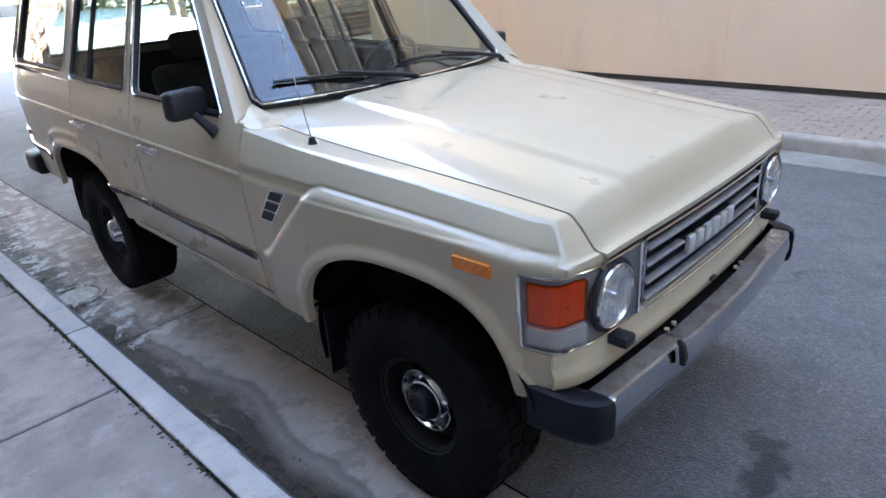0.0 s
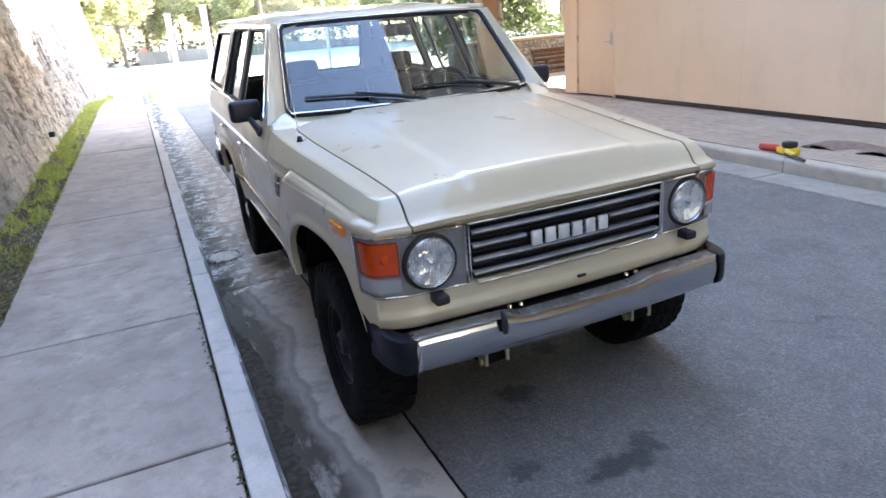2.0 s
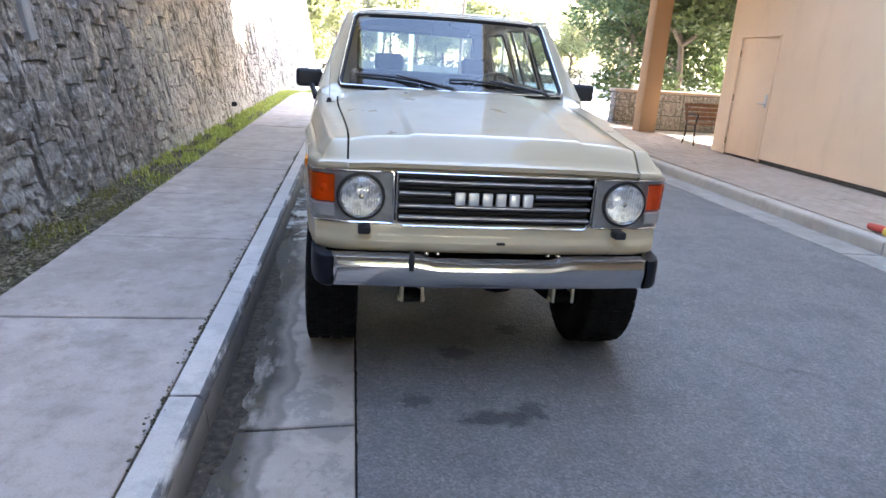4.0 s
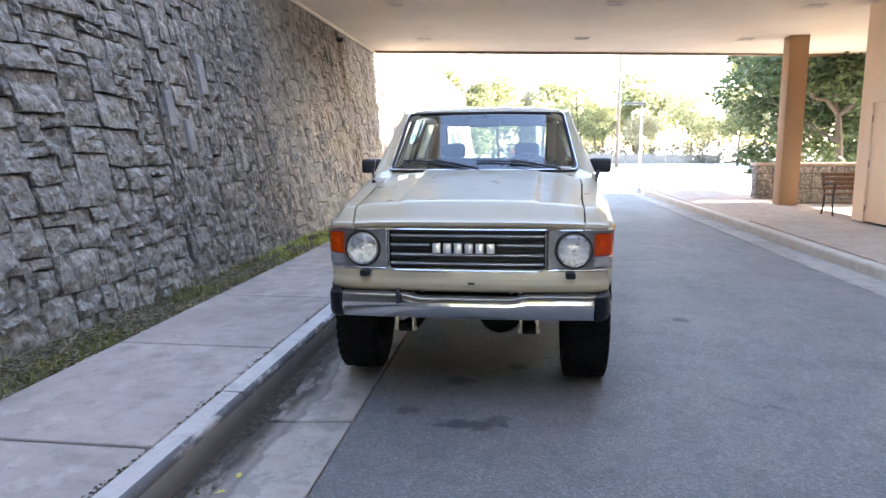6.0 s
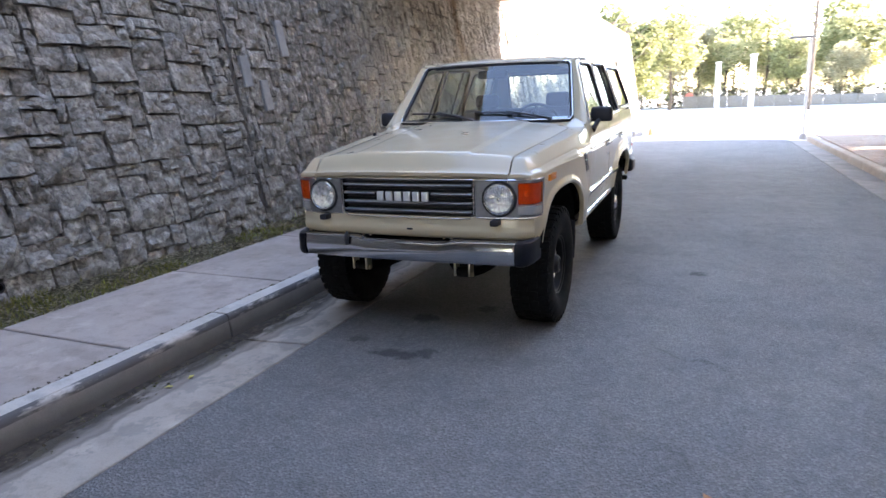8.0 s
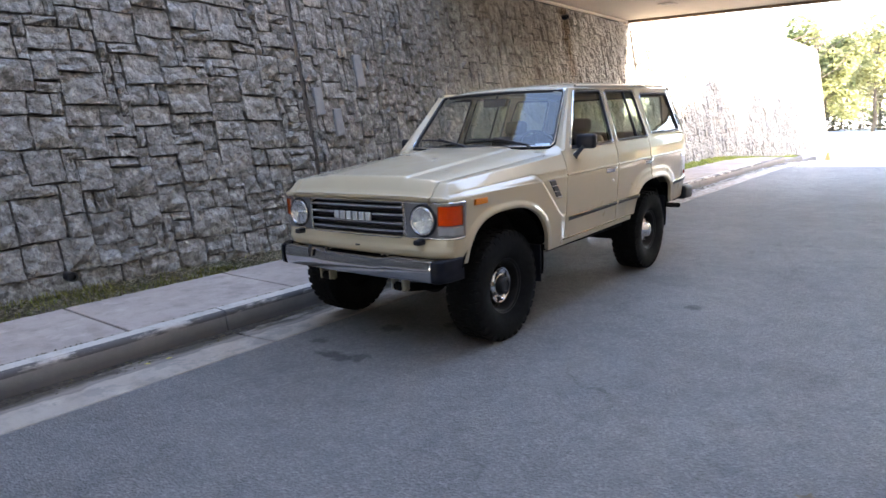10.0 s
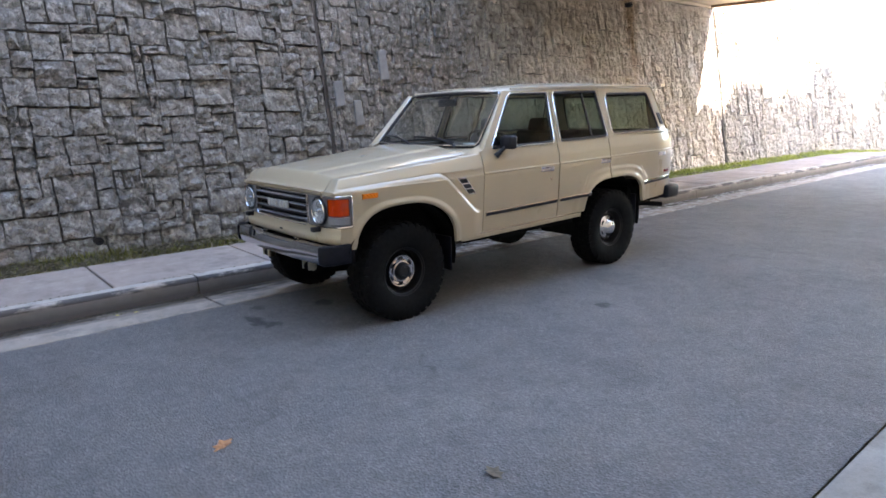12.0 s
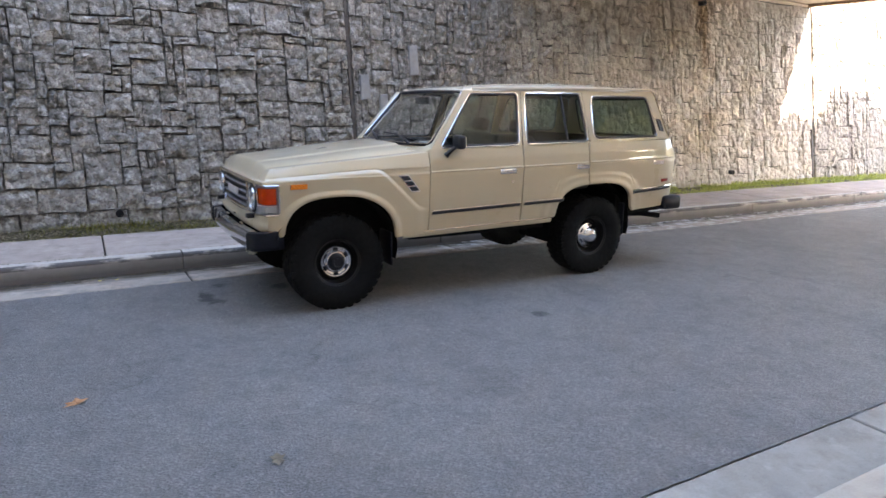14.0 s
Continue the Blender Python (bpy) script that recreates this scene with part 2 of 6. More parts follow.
def make_concrete(name, a, b, dirt, wet=False, rough=0.85, dark_face=False, patchy=False):
    n = Nodes(name, rough=rough, spec=0.4)
    c = n.ramp(n.noise(1.3, 7, 0.62), (0.3, a), (0.7, b))
    per = n.random()
    c = n.mix(n.ramp(per, (0.0, 0.0), (1.0, 0.3)), c, tuple(v * 0.78 for v in a))
    c = n.mix(n.ramp(n.noise(6.5, 7, 0.7), (0.5, 0.0), (0.74, 0.6)), c, dirt)
    c = n.mix(n.ramp(n.noise(3.1, 5, 0.6), (0.56, 0.0), (0.72, 0.45)), c, tuple(min(1, v * 1.25) for v in b))
    c = n.mix(n.ramp(n.noise(120, 3), (0.5, 0.0), (0.75, 0.35)), c, dirt)
    r = n.ramp(n.noise(4, 4), (0.35, rough - 0.08), (0.7, rough + 0.08))
    if wet:
        x = n.axis("X")
        edge = n.math("ADD", x, n.math("MULTIPLY", n.noise(1.3, 6, 0.55), 0.46))
        w = n.ramp(n.math("ADD", edge, 1.03), (0.30, 1.0), (0.33, 0.0))
        side = n.math("LESS_THAN", x, 0.0)
        w = n.math("MULTIPLY", w, side)
        rim = n.math("MULTIPLY", n.ramp(n.math("ADD", edge, 1.03), (0.27, 0.0), (0.31, 0.45), (0.335, 0.0)), side)
        c = n.mix(n.math("MULTIPLY", w, 0.62), c, (0.150, 0.124, 0.108))
        debris = n.math("MULTIPLY", n.ramp(n.noise(2.6, 6, 0.7, stretch=(2.2, 0.8, 1)), (0.38, 0.0), (0.48, 0.95)), n.ramp(n.math("ADD", edge, 1.0), (0.16, 1.0), (0.24, 0.0)))
        c = n.mix(n.math("MULTIPLY", debris, side), c, (0.035, 0.027, 0.018))
        c = n.mix(rim, c, (0.075, 0.066, 0.06))
        # flaked, darker patches on the dry side
        flake = n.math("MULTIPLY", n.ramp(n.noise(3.4, 8, 0.72), (0.53, 0.0), (0.56, 0.6)), n.math("SUBTRACT", 1.0, w))
        c = n.mix(n.math("MULTIPLY", flake, side), c, (0.20, 0.185, 0.172))
        moss = n.math("MULTIPLY", n.ramp(n.noise(5, 6, 0.7), (0.52, 0.0), (0.66, 0.8)), n.math("LESS_THAN", x, -1.02))
        c = n.mix(n.math("MULTIPLY", moss, side), c, (0.07, 0.058, 0.03))
        white = n.math("MULTIPLY", n.ramp(n.noise(7, 7, 0.72), (0.52, 0.0), (0.56, 0.6)), n.math("GREATER_THAN", n.axis("Y"), 2.0))
        c = n.mix(n.math("MULTIPLY", white, side), c, (0.62, 0.61, 0.58))
        r = n.mix(n.math("MULTIPLY", w, 0.7), r, 0.68)
    if patchy:
        c = n.mix(n.ramp(n.noise(0.75, 7, 0.66), (0.47, 0.0), (0.62, 0.5)), c, tuple(v * 0.66 for v in a))
        c = n.mix(n.ramp(n.noise(2.4, 6, 0.7), (0.50, 0.0), (0.66, 0.55)), c, tuple(v * 0.62 for v in a))
        c = n.mix(n.ramp(n.noise(4.2, 7, 0.75), (0.56, 0.0), (0.66, 0.3)), c, tuple(v * 1.3 for v in b))
        c = n.mix(n.ramp(n.noise(22, 4, 0.8), (0.66, 0.0), (0.72, 0.7)), c, tuple(v * 0.4 for v in a))
    if dark_face:
        # kerb's face darker towards its foot, with dark marks at its edge
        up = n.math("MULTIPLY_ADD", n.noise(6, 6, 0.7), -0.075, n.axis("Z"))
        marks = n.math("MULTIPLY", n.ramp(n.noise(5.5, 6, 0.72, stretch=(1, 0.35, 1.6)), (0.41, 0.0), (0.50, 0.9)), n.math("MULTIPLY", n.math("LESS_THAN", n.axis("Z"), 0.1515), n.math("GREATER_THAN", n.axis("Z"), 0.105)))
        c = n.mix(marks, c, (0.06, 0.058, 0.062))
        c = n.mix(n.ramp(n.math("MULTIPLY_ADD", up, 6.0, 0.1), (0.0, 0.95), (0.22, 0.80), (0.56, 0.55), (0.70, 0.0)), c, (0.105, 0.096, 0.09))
    n.colour(c)
    n.rough(r)
    n.bump(n.math("ADD", n.noise(45, 6, 0.7), n.math("MULTIPLY", n.noise(220, 3), 0.5)), 0.35, 0.006)
    return n.m


def make_stucco(name, a, b, bump=0.35, scale=90):
    n = Nodes(name, rough=0.9, spec=0.25)
    c = n.ramp(n.noise(0.6, 6), (0.3, a), (0.7, b))
    c = n.mix(n.ramp(n.noise(2.2, 6, 0.7, stretch=(1, 1, 0.35)), (0.55, 0.0), (0.8, 0.28)), c, tuple(v * 0.62 for v in a))
    n.colour(c)
    n.bump(n.noise(scale, 5), bump, 0.006)
    return n.m


def make_leaf(name, lo, hi, spread=0.8, through=0.4):
    n = Nodes(name, rough=0.55, spec=0.3)
    c = n.ramp(n.island(), (0.0, lo), (spread, hi))
    n.colour(c)
    thin, mix = n.t.nodes.new("ShaderNodeBsdfTranslucent"), n.t.nodes.new("ShaderNodeMixShader")
    n.link(c, thin.inputs["Color"])
    mix.inputs[0].default_value = through
    n.link(n.b.outputs[0], mix.inputs[1])
    n.link(thin.outputs[0], mix.inputs[2])
    n.link(mix.outputs[0], n.t.nodes["Material Output"].inputs["Surface"])
    return n.m


PAINT = make_paint()
# body cream made paler: sky light on the roof put into the colour
SKYLIT_ROOF = make_paint("skylit_roof_paint", (0.62, 0.565, 0.45), (0.56, 0.505, 0.40))
CHROME = make_chrome()
BUMPER_CHROME = make_chrome("bumper_chrome", 0.26, 0.6)
BLACK = plain("black_plastic", (0.015, 0.015, 0.019), 0.45, wear=0.3, bump=0.15, spec=0.35)
CAP_RUBBER = plain("bumper_cap_rubber", (0.0065, 0.0075, 0.013), 0.42, wear=0.3, bump=0.1, spec=0.22)
RUBBER = plain("tyre_rubber", (0.006, 0.006, 0.0065), 0.9, wear=0.35, scale=30, bump=0.3, spec=0.15)
UNDER = plain("underbody", (0.006, 0.0057, 0.0055), 0.9, wear=0.4, bump=0.3, spec=0.12)
RIM_BLACK = plain("rim_black", (0.010, 0.010, 0.011), 0.5, wear=0.3, spec=0.3)
TRIM = plain("interior_vinyl", (0.018, 0.016, 0.016), 0.6, wear=0.25, bump=0.2)
SEAT = plain("seat_cloth", (0.016, 0.014, 0.014), 0.85, wear=0.3, scale=60, bump=0.4)
GRILLE_GREY = plain("grille_bar_grey", (0.055, 0.058, 0.07), 0.4, 0.55, wear=0.15)
BEZEL = plain("bezel_grey", (0.20, 0.205, 0.215), 0.38, 0.55, wear=0.2)
GRILLE_BACK = plain("grille_black", (0.009, 0.010, 0.013), 0.5)
SILVER = plain("badge_silver", (0.72, 0.72, 0.72), 0.3, 0.5)
ZINC = plain("zinc_plate", (0.55, 0.50, 0.36), 0.3, 0.9)
GLASS = make_glass("window_glass", (0.50, 0.60, 0.555), 0.03)
SCREEN = make_glass("windscreen_glass", (0.66, 0.73, 0.735), 0.088)
MIRROR = Nodes("mirror_glass", (0.85, 0.85, 0.86), 0.02, 1.0).m
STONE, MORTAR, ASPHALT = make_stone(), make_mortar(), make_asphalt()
DRESSED = make_concrete("dressed_grey_stone", (0.20, 0.20, 0.205), (0.27, 0.27, 0.275), (0.13, 0.13, 0.135))
GARDEN_STONE = make_stone("garden_stone", 0.0)
FAR_STONE = make_stone("far_wall_stone", 0.45)
SLAB = make_concrete("pavement_concrete", (0.319, 0.262, 0.232), (0.427, 0.358, 0.319), (0.144, 0.115, 0.096), patchy=True)
KERB = make_concrete("kerb_concrete", (0.433, 0.390, 0.353), (0.525, 0.475, 0.430), (0.216, 0.200, 0.181), dark_face=True)
KERB_TAN = make_concrete("tan_kerb_concrete", (0.40, 0.345, 0.285), (0.48, 0.42, 0.35), (0.24, 0.20, 0.165))
GUTTER = make_concrete("gutter_concrete", (0.314, 0.265, 0.227), (0.433, 0.372, 0.320), (0.144, 0.130, 0.115), wet=True)
GUTTER_DRY = make_concrete("dry_gutter_concrete", (0.28, 0.255, 0.225), (0.36, 0.33, 0.295), (0.13, 0.12, 0.105), patchy=True)
SAND = plain("joint_sand", (0.30, 0.235, 0.185), 0.95, wear=0.25, scale=40)
PAVER = make_concrete("paver_brick", (0.34, 0.262, 0.200), (0.42, 0.33, 0.26), (0.25, 0.185, 0.14))
FAR_GROUND = make_concrete("far_paving", (0.52, 0.51, 0.48), (0.60, 0.59, 0.56), (0.40, 0.39, 0.37))
PEACH = make_stucco("peach_stucco", (0.69, 0.495, 0.33), (0.75, 0.545, 0.37))
PEACH_DOOR = make_stucco("peach_door_paint", (0.70, 0.495, 0.33), (0.76, 0.545, 0.37), 0.1)
CEILING = make_stucco("soffit_plaster", (0.56, 0.48, 0.38), (0.62, 0.535, 0.43), 0.25, 40)
TOWER = make_stucco("tower_stucco", (0.13, 0.105, 0.085), (0.17, 0.14, 0.115))
WEST_STUCCO = make_stucco("grey_stucco", (0.22, 0.22, 0.215), (0.28, 0.278, 0.27))
COLUMN = make_stucco("column_stucco", (0.27, 0.168, 0.098), (0.33, 0.208, 0.122))
FIXTURE = plain("dull_diffuser", (0.40, 0.355, 0.295), 0.6, wear=0.2)
EDGE_TRIM = plain("brown_edge_trim", (0.20, 0.13, 0.08), 0.7, wear=0.3)
DARK_TRIM = plain("dark_base_trim", (0.05, 0.04, 0.036), 0.7, wear=0.3)


def make_soil():
    n = Nodes("soil_and_litter", rough=0.97, spec=0.2)
    c = n.ramp(n.noise(30, 7, 0.75), (0.3, (0.05, 0.042, 0.03)), (0.55, (0.12, 0.10, 0.07)), (0.75, (0.25, 0.22, 0.17)))
    c = n.mix(n.ramp(n.noise(4, 5), (0.45, 0.0), (0.65, 0.6)), c, (0.09, 0.10, 0.03))
    n.colour(c)
    n.bump(n.noise(50, 6, 0.75), 0.9, 0.03)
    return n.m


SOIL = make_soil()
JOINT_DIRT = plain("joint_dirt", (0.022, 0.019, 0.017), 0.95, wear=0.4, scale=30, spec=0.2)
SILT = plain("gutter_silt", (0.046, 0.035, 0.026), 0.85, wear=0.6, scale=30, bump=0.6, spec=0.2)
GRASS = make_leaf("grass_green", (0.235, 0.28, 0.06), (0.42, 0.455, 0.12))
MOSS = make_leaf("olive_moss", (0.10, 0.105, 0.025), (0.25, 0.235, 0.065))
LITTER = make_leaf("dry_litter", (0.10, 0.08, 0.045), (0.34, 0.29, 0.20))
LEAF_DARK = make_leaf("magnolia_leaf", (0.03, 0.055, 0.02), (0.09, 0.125, 0.045), 0.8, 0.2)
# haze put into the far foliage by paling its leaf colours
LEAF_MID = make_leaf("hazed_woodland_leaf", (0.28, 0.265, 0.17), (0.54, 0.50, 0.34), 0.8, 0.6)
LEAF_GREEN = make_leaf("hazed_green_leaf", (0.09, 0.108, 0.045), (0.27, 0.285, 0.13), 0.8, 0.45)
LEAF_OLIVE = make_leaf("olive_leaf", (0.14, 0.16, 0.07), (0.36, 0.36, 0.18), 0.8, 0.55)
LEAF_LIGHT = make_leaf("hazed_bright_leaf", (0.25, 0.27, 0.13), (0.52, 0.51, 0.30), 0.8, 0.6)
LEAF_SHRUB = make_leaf("shrub_leaf", (0.10, 0.09, 0.06), (0.26, 0.235, 0.15), 0.8, 0.35)
BARK = plain("bark", (0.11, 0.085, 0.065), 0.95, wear=0.45, scale=25, bump=0.8)
# far boards lightened in the colour to take in the haze
FENCE_WOOD = plain("fence_wood", (0.19, 0.17, 0.145), 0.9, wear=0.3, scale=12)
WOOD = plain("bench_wood", (0.16, 0.075, 0.04), 0.6, wear=0.3, scale=20, bump=0.2)
IRON = plain("cast_iron", (0.02, 0.02, 0.021), 0.5, wear=0.3, bump=0.2)
POST_WHITE = plain("white_post_paint", (0.72, 0.72, 0.70), 0.6, wear=0.1)
POST_GREY = plain("galvanised_post", (0.40, 0.41, 0.42), 0.5, 0.4)
# far sign's red, paled in the colour to stand for overexposure
SIGN_RED = plain("overexposed_red_enamel", (0.52, 0.17, 0.13), 0.5)
RED = plain("red_enamel", (0.45, 0.03, 0.02), 0.4)
YELLOW = plain("yellow_plastic", (0.70, 0.45, 0.03), 0.45)
CARD = plain("brown_mat", (0.20, 0.135, 0.10), 0.9, wear=0.25, bump=0.4)
ORANGE_CONE = plain("cone_orange", (0.85, 0.33, 0.12), 0.5)


def make_lens(name, colour, rough=0.12):
    n = Nodes(name, colour, rough, 0, 0.5)
    w = n.t.nodes.new("ShaderNodeTexWave")
    w.inputs["Scale"].default_value = 190
    n.link(n.p, w.inputs["Vector"])
    n.bump(w.outputs["Fac"], 0.3, 0.003)
    n.colour(n.mix(w.outputs["Fac"], colour, tuple(v * 0.85 for v in colour)))
    return n.m


AMBER = make_glass("amber_lens", (1.0, 0.235, 0.009), 0.05, 0.8)
CLEAR_LENS = make_lens("clear_lens", (0.33, 0.33, 0.33))
LAMP_BACK = plain("lamp_back_grey", (0.62, 0.62, 0.62), 0.4, 0.3, wear=0.08, scale=25)
BAR_HIGHLIGHT = plain("bar_highlight_silver", (0.40, 0.40, 0.425), 0.35, 0.6, wear=0.25)
AMBER_SIDE = make_lens("amber_marker_lens", (0.80, 0.21, 0.005), 0.25)
RED_LENS = make_lens("red_lens", (0.30, 0.02, 0.015))
def make_reflector():
    # silvered bowl behind moulded flutes
    n = Nodes("headlamp_reflector", (0.86, 0.87, 0.88), 0.12, 0.9, 0.5)
    flute = n.t.nodes.new("ShaderNodeTexWave")
    flute.inputs["Scale"].default_value, flute.inputs["Distortion"].default_value = 26.0, 0.6
    n.link(n.p, flute.inputs["Vector"])
    cell = n.voronoi(24)
    n.colour(n.ramp(n.noise(38, 3, 0.6), (0.36, (0.50, 0.51, 0.52)), (0.56, (0.95, 0.96, 0.97))))
    n.set(Metallic=0.7, Roughness=0.2)
    n.bump(n.math("ADD", n.math("MULTIPLY", flute.outputs["Fac"], 0.35), cell.outputs["Distance"]), 0.42, 0.012)
    return n.m


HEADLAMP = make_reflector()
LAMP_GLASS = make_glass("headlamp_glass", (0.93, 0.94, 0.95), 0.10)


# ---------------------------------------------------------------- mesh helpers
def part(name, bm, material, parent=None, label="", smooth=40):
    """Links a bmesh as one mesh object, under a thing or a part."""
    bmesh.ops.remove_doubles(bm, verts=bm.verts, dist=1e-5)
    bmesh.ops.recalc_face_normals(bm, faces=bm.faces)
    me = bpy.data.meshes.new(name)
    bm.to_mesh(me)
    bm.free()
    me.materials.append(material)
    if smooth:
        for p in me.polygons:
            p.use_smooth = True
        me.set_sharp_from_angle(angle=radians(smooth))
    ob = new(name, me)
    if parent:
        ob.parent = parent
    if label:
        ob["label"] = label
    return ob


def raw(name, verts, faces, material, parent=None, smooth=False):
    me = bpy.data.meshes.new(name)
    me.from_pydata(verts, [], faces)
    me.materials.append(material)
    if smooth:
        for p in me.polygons:
            p.use_smooth = True
    ob = new(name, me)
    if parent:
        ob.parent = parent
    return ob


def thing(name, label, category, at=(0, 0, 0), group="", kind=""):
    ob = new(name)
    ob.location = at
    return tagged(ob, label, category, group, kind)


def sheet(bm, rows, close=False):
    """Faces over rows of points."""
    vs = [[bm.verts.new(p) for p in r] for r in rows]
    for a, b in zip(vs, vs[1:]):
        n = len(a)
        for i in range(n if close else n - 1):
            j = (i + 1) % n
            bm.faces.new((a[i], a[j], b[j], b[i]))
    return vs


def box(bm, lo, hi, bevel=0.0, seg=2, m=None):
    c, s = [(a + b) / 2 for a, b in zip(lo, hi)], [b - a for a, b in zip(lo, hi)]
    r = bmesh.ops.create_cube(bm, size=1.0, matrix=Matrix.Translation(c) @ Matrix.Diagonal((*s, 1)))
    vs = r["verts"]
    if bevel:
        es = list({e for v in vs for e in v.link_edges})
        out = bmesh.ops.bevel(bm, geom=es, offset=bevel, segments=seg, affect="EDGES", profile=0.5)
        vs = list({v for f in out["faces"] for v in f.verts} | {v for v in vs if v.is_valid})
    if m is not None:
        bmesh.ops.transform(bm, matrix=m, verts=vs)
    return vs


def tube(bm, path, r, n=8, close=False, caps=True):
    """A round bar along a path; r may be a number or one for each point."""
    path = [Vector(p) for p in path]
    rs = r if isinstance(r, (list, tuple)) else [r] * len(path)
    rows, last = [], None
    for i, p in enumerate(path):
        if close:
            d = path[(i + 1) % len(path)] - path[i - 1]
        else:
            d = path[min(i + 1, len(path) - 1)] - path[max(i - 1, 0)]
        d.normalize()
        if last is None:
            last = d.orthogonal().normalized()
        a = (last - d * last.dot(d)).normalized()
        last = a
        b = d.cross(a)
        rows.append([p + rs[i] * (math.cos(2 * math.pi * k / n) * a + math.sin(2 * math.pi * k / n) * b) for k in range(n)])
    if close:
        rows.append(rows[0])
    vs = sheet(bm, rows, True)
    if caps and not close:
        bm.faces.new(vs[0])
        bm.faces.new(vs[-1])


def lathe(bm, profile, centre, n=40, axis="X"):
    """A ring of faces from (radius, along) points about an axis."""
    rows = []
    for r, a in profile:
        row = []
        for k in range(n):
            t = 2 * math.pi * k / n
            u, w = r * math.cos(t), r * math.sin(t)
            p = {"X": (a, u, w), "Y": (u, a, w), "Z": (u, w, a)}[axis]
            row.append(Vector(centre) + Vector(p))
        rows.append(row)
    sheet(bm, rows, True)


def smooth01(v):
    v = min(1.0, max(0.0, v))
    return v * v * (3 - 2 * v)


def steps(a, b, n):
    return [a + (b - a) * i / n for i in range(n + 1)]


def curve_at(pts, v):
    """A broken line through (v, value) points."""
    if v <= pts[0][0]:
        return pts[0][1]
    for (a, x), (b, y) in zip(pts, pts[1:]):
        if v <= b:
            return x + (y - x) * (v - a) / (b - a)
    return pts[-1][1]


# ---------------------------------------------------------------- the setting
BATTER = 1 / 6          # the stone wall leans back by one in six
WALL_X = -2.89          # its foot at road level
KERB_X, KERB_BACK, WALK_X = -1.24, -1.38, -2.54
GUTTER_X = -0.62
ROAD_R, KERB_R, KERB_R_BACK, HOUSE_X = 3.985, 4.43, 4.60, 6.5
VEER = 0.012            # the far side of the road draws in by this much a metre
SOFFIT = 4.0
SKEW = 0.22             # the deck crosses the road askew
DECK_NEAR, DECK_FAR = 4.4, 12.6   # its edges at the stone wall
BLOCKER_FAR = -7.0                  # far edge of the unseen deck added behind the viewer to cut skylight


def wall_x(z):
    return WALL_X - z * BATTER


def deck_y(y0, x):
    return y0 + SKEW * (x + 3.56)


def ground_z(y):
    """The land dips beyond the deck."""
    return -0.03 - 0.55 * smooth01((y - 17) / 13) * smooth01((52 - y) / 14)


bm = bmesh.new()
sheet(bm, [[(x, y, ground_z(y)) for x in (-900, -60, -3, 8, 60, 900)] for y in (-900, -60, 17, 22, 28, 34, 42, 50, 60, 900)])
ground = part("ground", bm, FAR_GROUND, smooth=0)
tagged(ground, "pale sunlit paved ground reaching the far trees", "ground", kind="structure")

bm = bmesh.new()
def ragged(y, seed):
    """How far the asphalt's broken edge draws back from the gutter."""
    return 0.009 + 0.010 * abs(noise.noise(Vector((y * 5.0, seed, 0)))) + 0.010 * max(0.0, noise.noise(Vector((y * 17.0, seed, 3))))


sheet(bm, [[(x - VEER * y * (x - GUTTER_X) / (ROAD_R - GUTTER_X), y, 0.012 * (1 - ((x - 1.65) / 2.34) ** 2)) for x in steps(GUTTER_X + ragged(y, 1), ROAD_R - ragged(y, 2), 8)] for y in [-26, -14] + steps(-8, 11, 760) + [17.5]])
road = part("road", bm, ASPHALT)
tagged(road, "grey asphalt road with oil drips and cracks", "road", kind="structure")

# mortar bed of the stone wall, with real thickness
bm = bmesh.new()
sheet(bm, [[(wall_x(z) - 0.03 - d, y, z) for y in (-26, 12.62)] for z, d in ((-0.1, 0), (6.4, 0), (6.4, 0.9), (-0.1, 0.9))], False)
wall_stone = part("wall_stone", bm, MORTAR, smooth=0)
tagged(wall_stone, "battered retaining wall of grey squared rubble stones", "wall", kind="structure")
bm = bmesh.new()
sheet(bm, [[(wall_x(z) - 0.03 - d, y, z) for y in (12.68, 41.0)] for z, d in ((-0.9, 0), (5.2, 0), (5.2, 0.9), (-0.9, 0.9))], False)
bm.faces.new([bm.verts.new((wall_x(z) - 0.03 - d, 41.0, z)) for z, d in ((-0.9, 0), (5.2, 0), (5.2, 0.9), (-0.9, 0.9))])
wall_far = part("wall_far", bm, MORTAR, smooth=0)
tagged(wall_far, "sunlit continuation of the stone retaining wall", "wall", kind="structure")

# deck ahead, unseen one added behind to cut skylight, open strip between: soffit, edges, body
xs = (-4.4, 0.0, 6.0, 16.0)
for name, near, far in (("ceiling", DECK_NEAR, DECK_FAR), ("ceiling_rear", -18.0, BLOCKER_FAR)):
    bm = bmesh.new()
    sheet(bm, [[(x, deck_y(near, x), SOFFIT) for x in xs], [(x, deck_y(far, x), SOFFIT) for x in xs],
               [(x, deck_y(far, x) + 0.02, 5.5) for x in xs], [(x, deck_y(near, x), 5.5) for x in xs], [(x, deck_y(near, x), SOFFIT) for x in xs]])
    tagged(part(name, bm, CEILING, smooth=0), "beige plastered underside of a bridge deck, the rear one added unseen", "ceiling", kind="structure")
    bm = bmesh.new()
    for y0, s in ((far, 1), (near, -1)):
        sheet(bm, [[(x, deck_y(y0, x) + dy * s, z) for x in xs] for dy, z in ((-0.10, 3.995), (-0.10, 3.94), (0.05, 3.94), (0.05, 4.3))])
    tagged(part("deck_edge_trim", bm, EDGE_TRIM, smooth=0), "brown drip edge along the deck's border", "trim", kind="structure")
bm = bmesh.new()
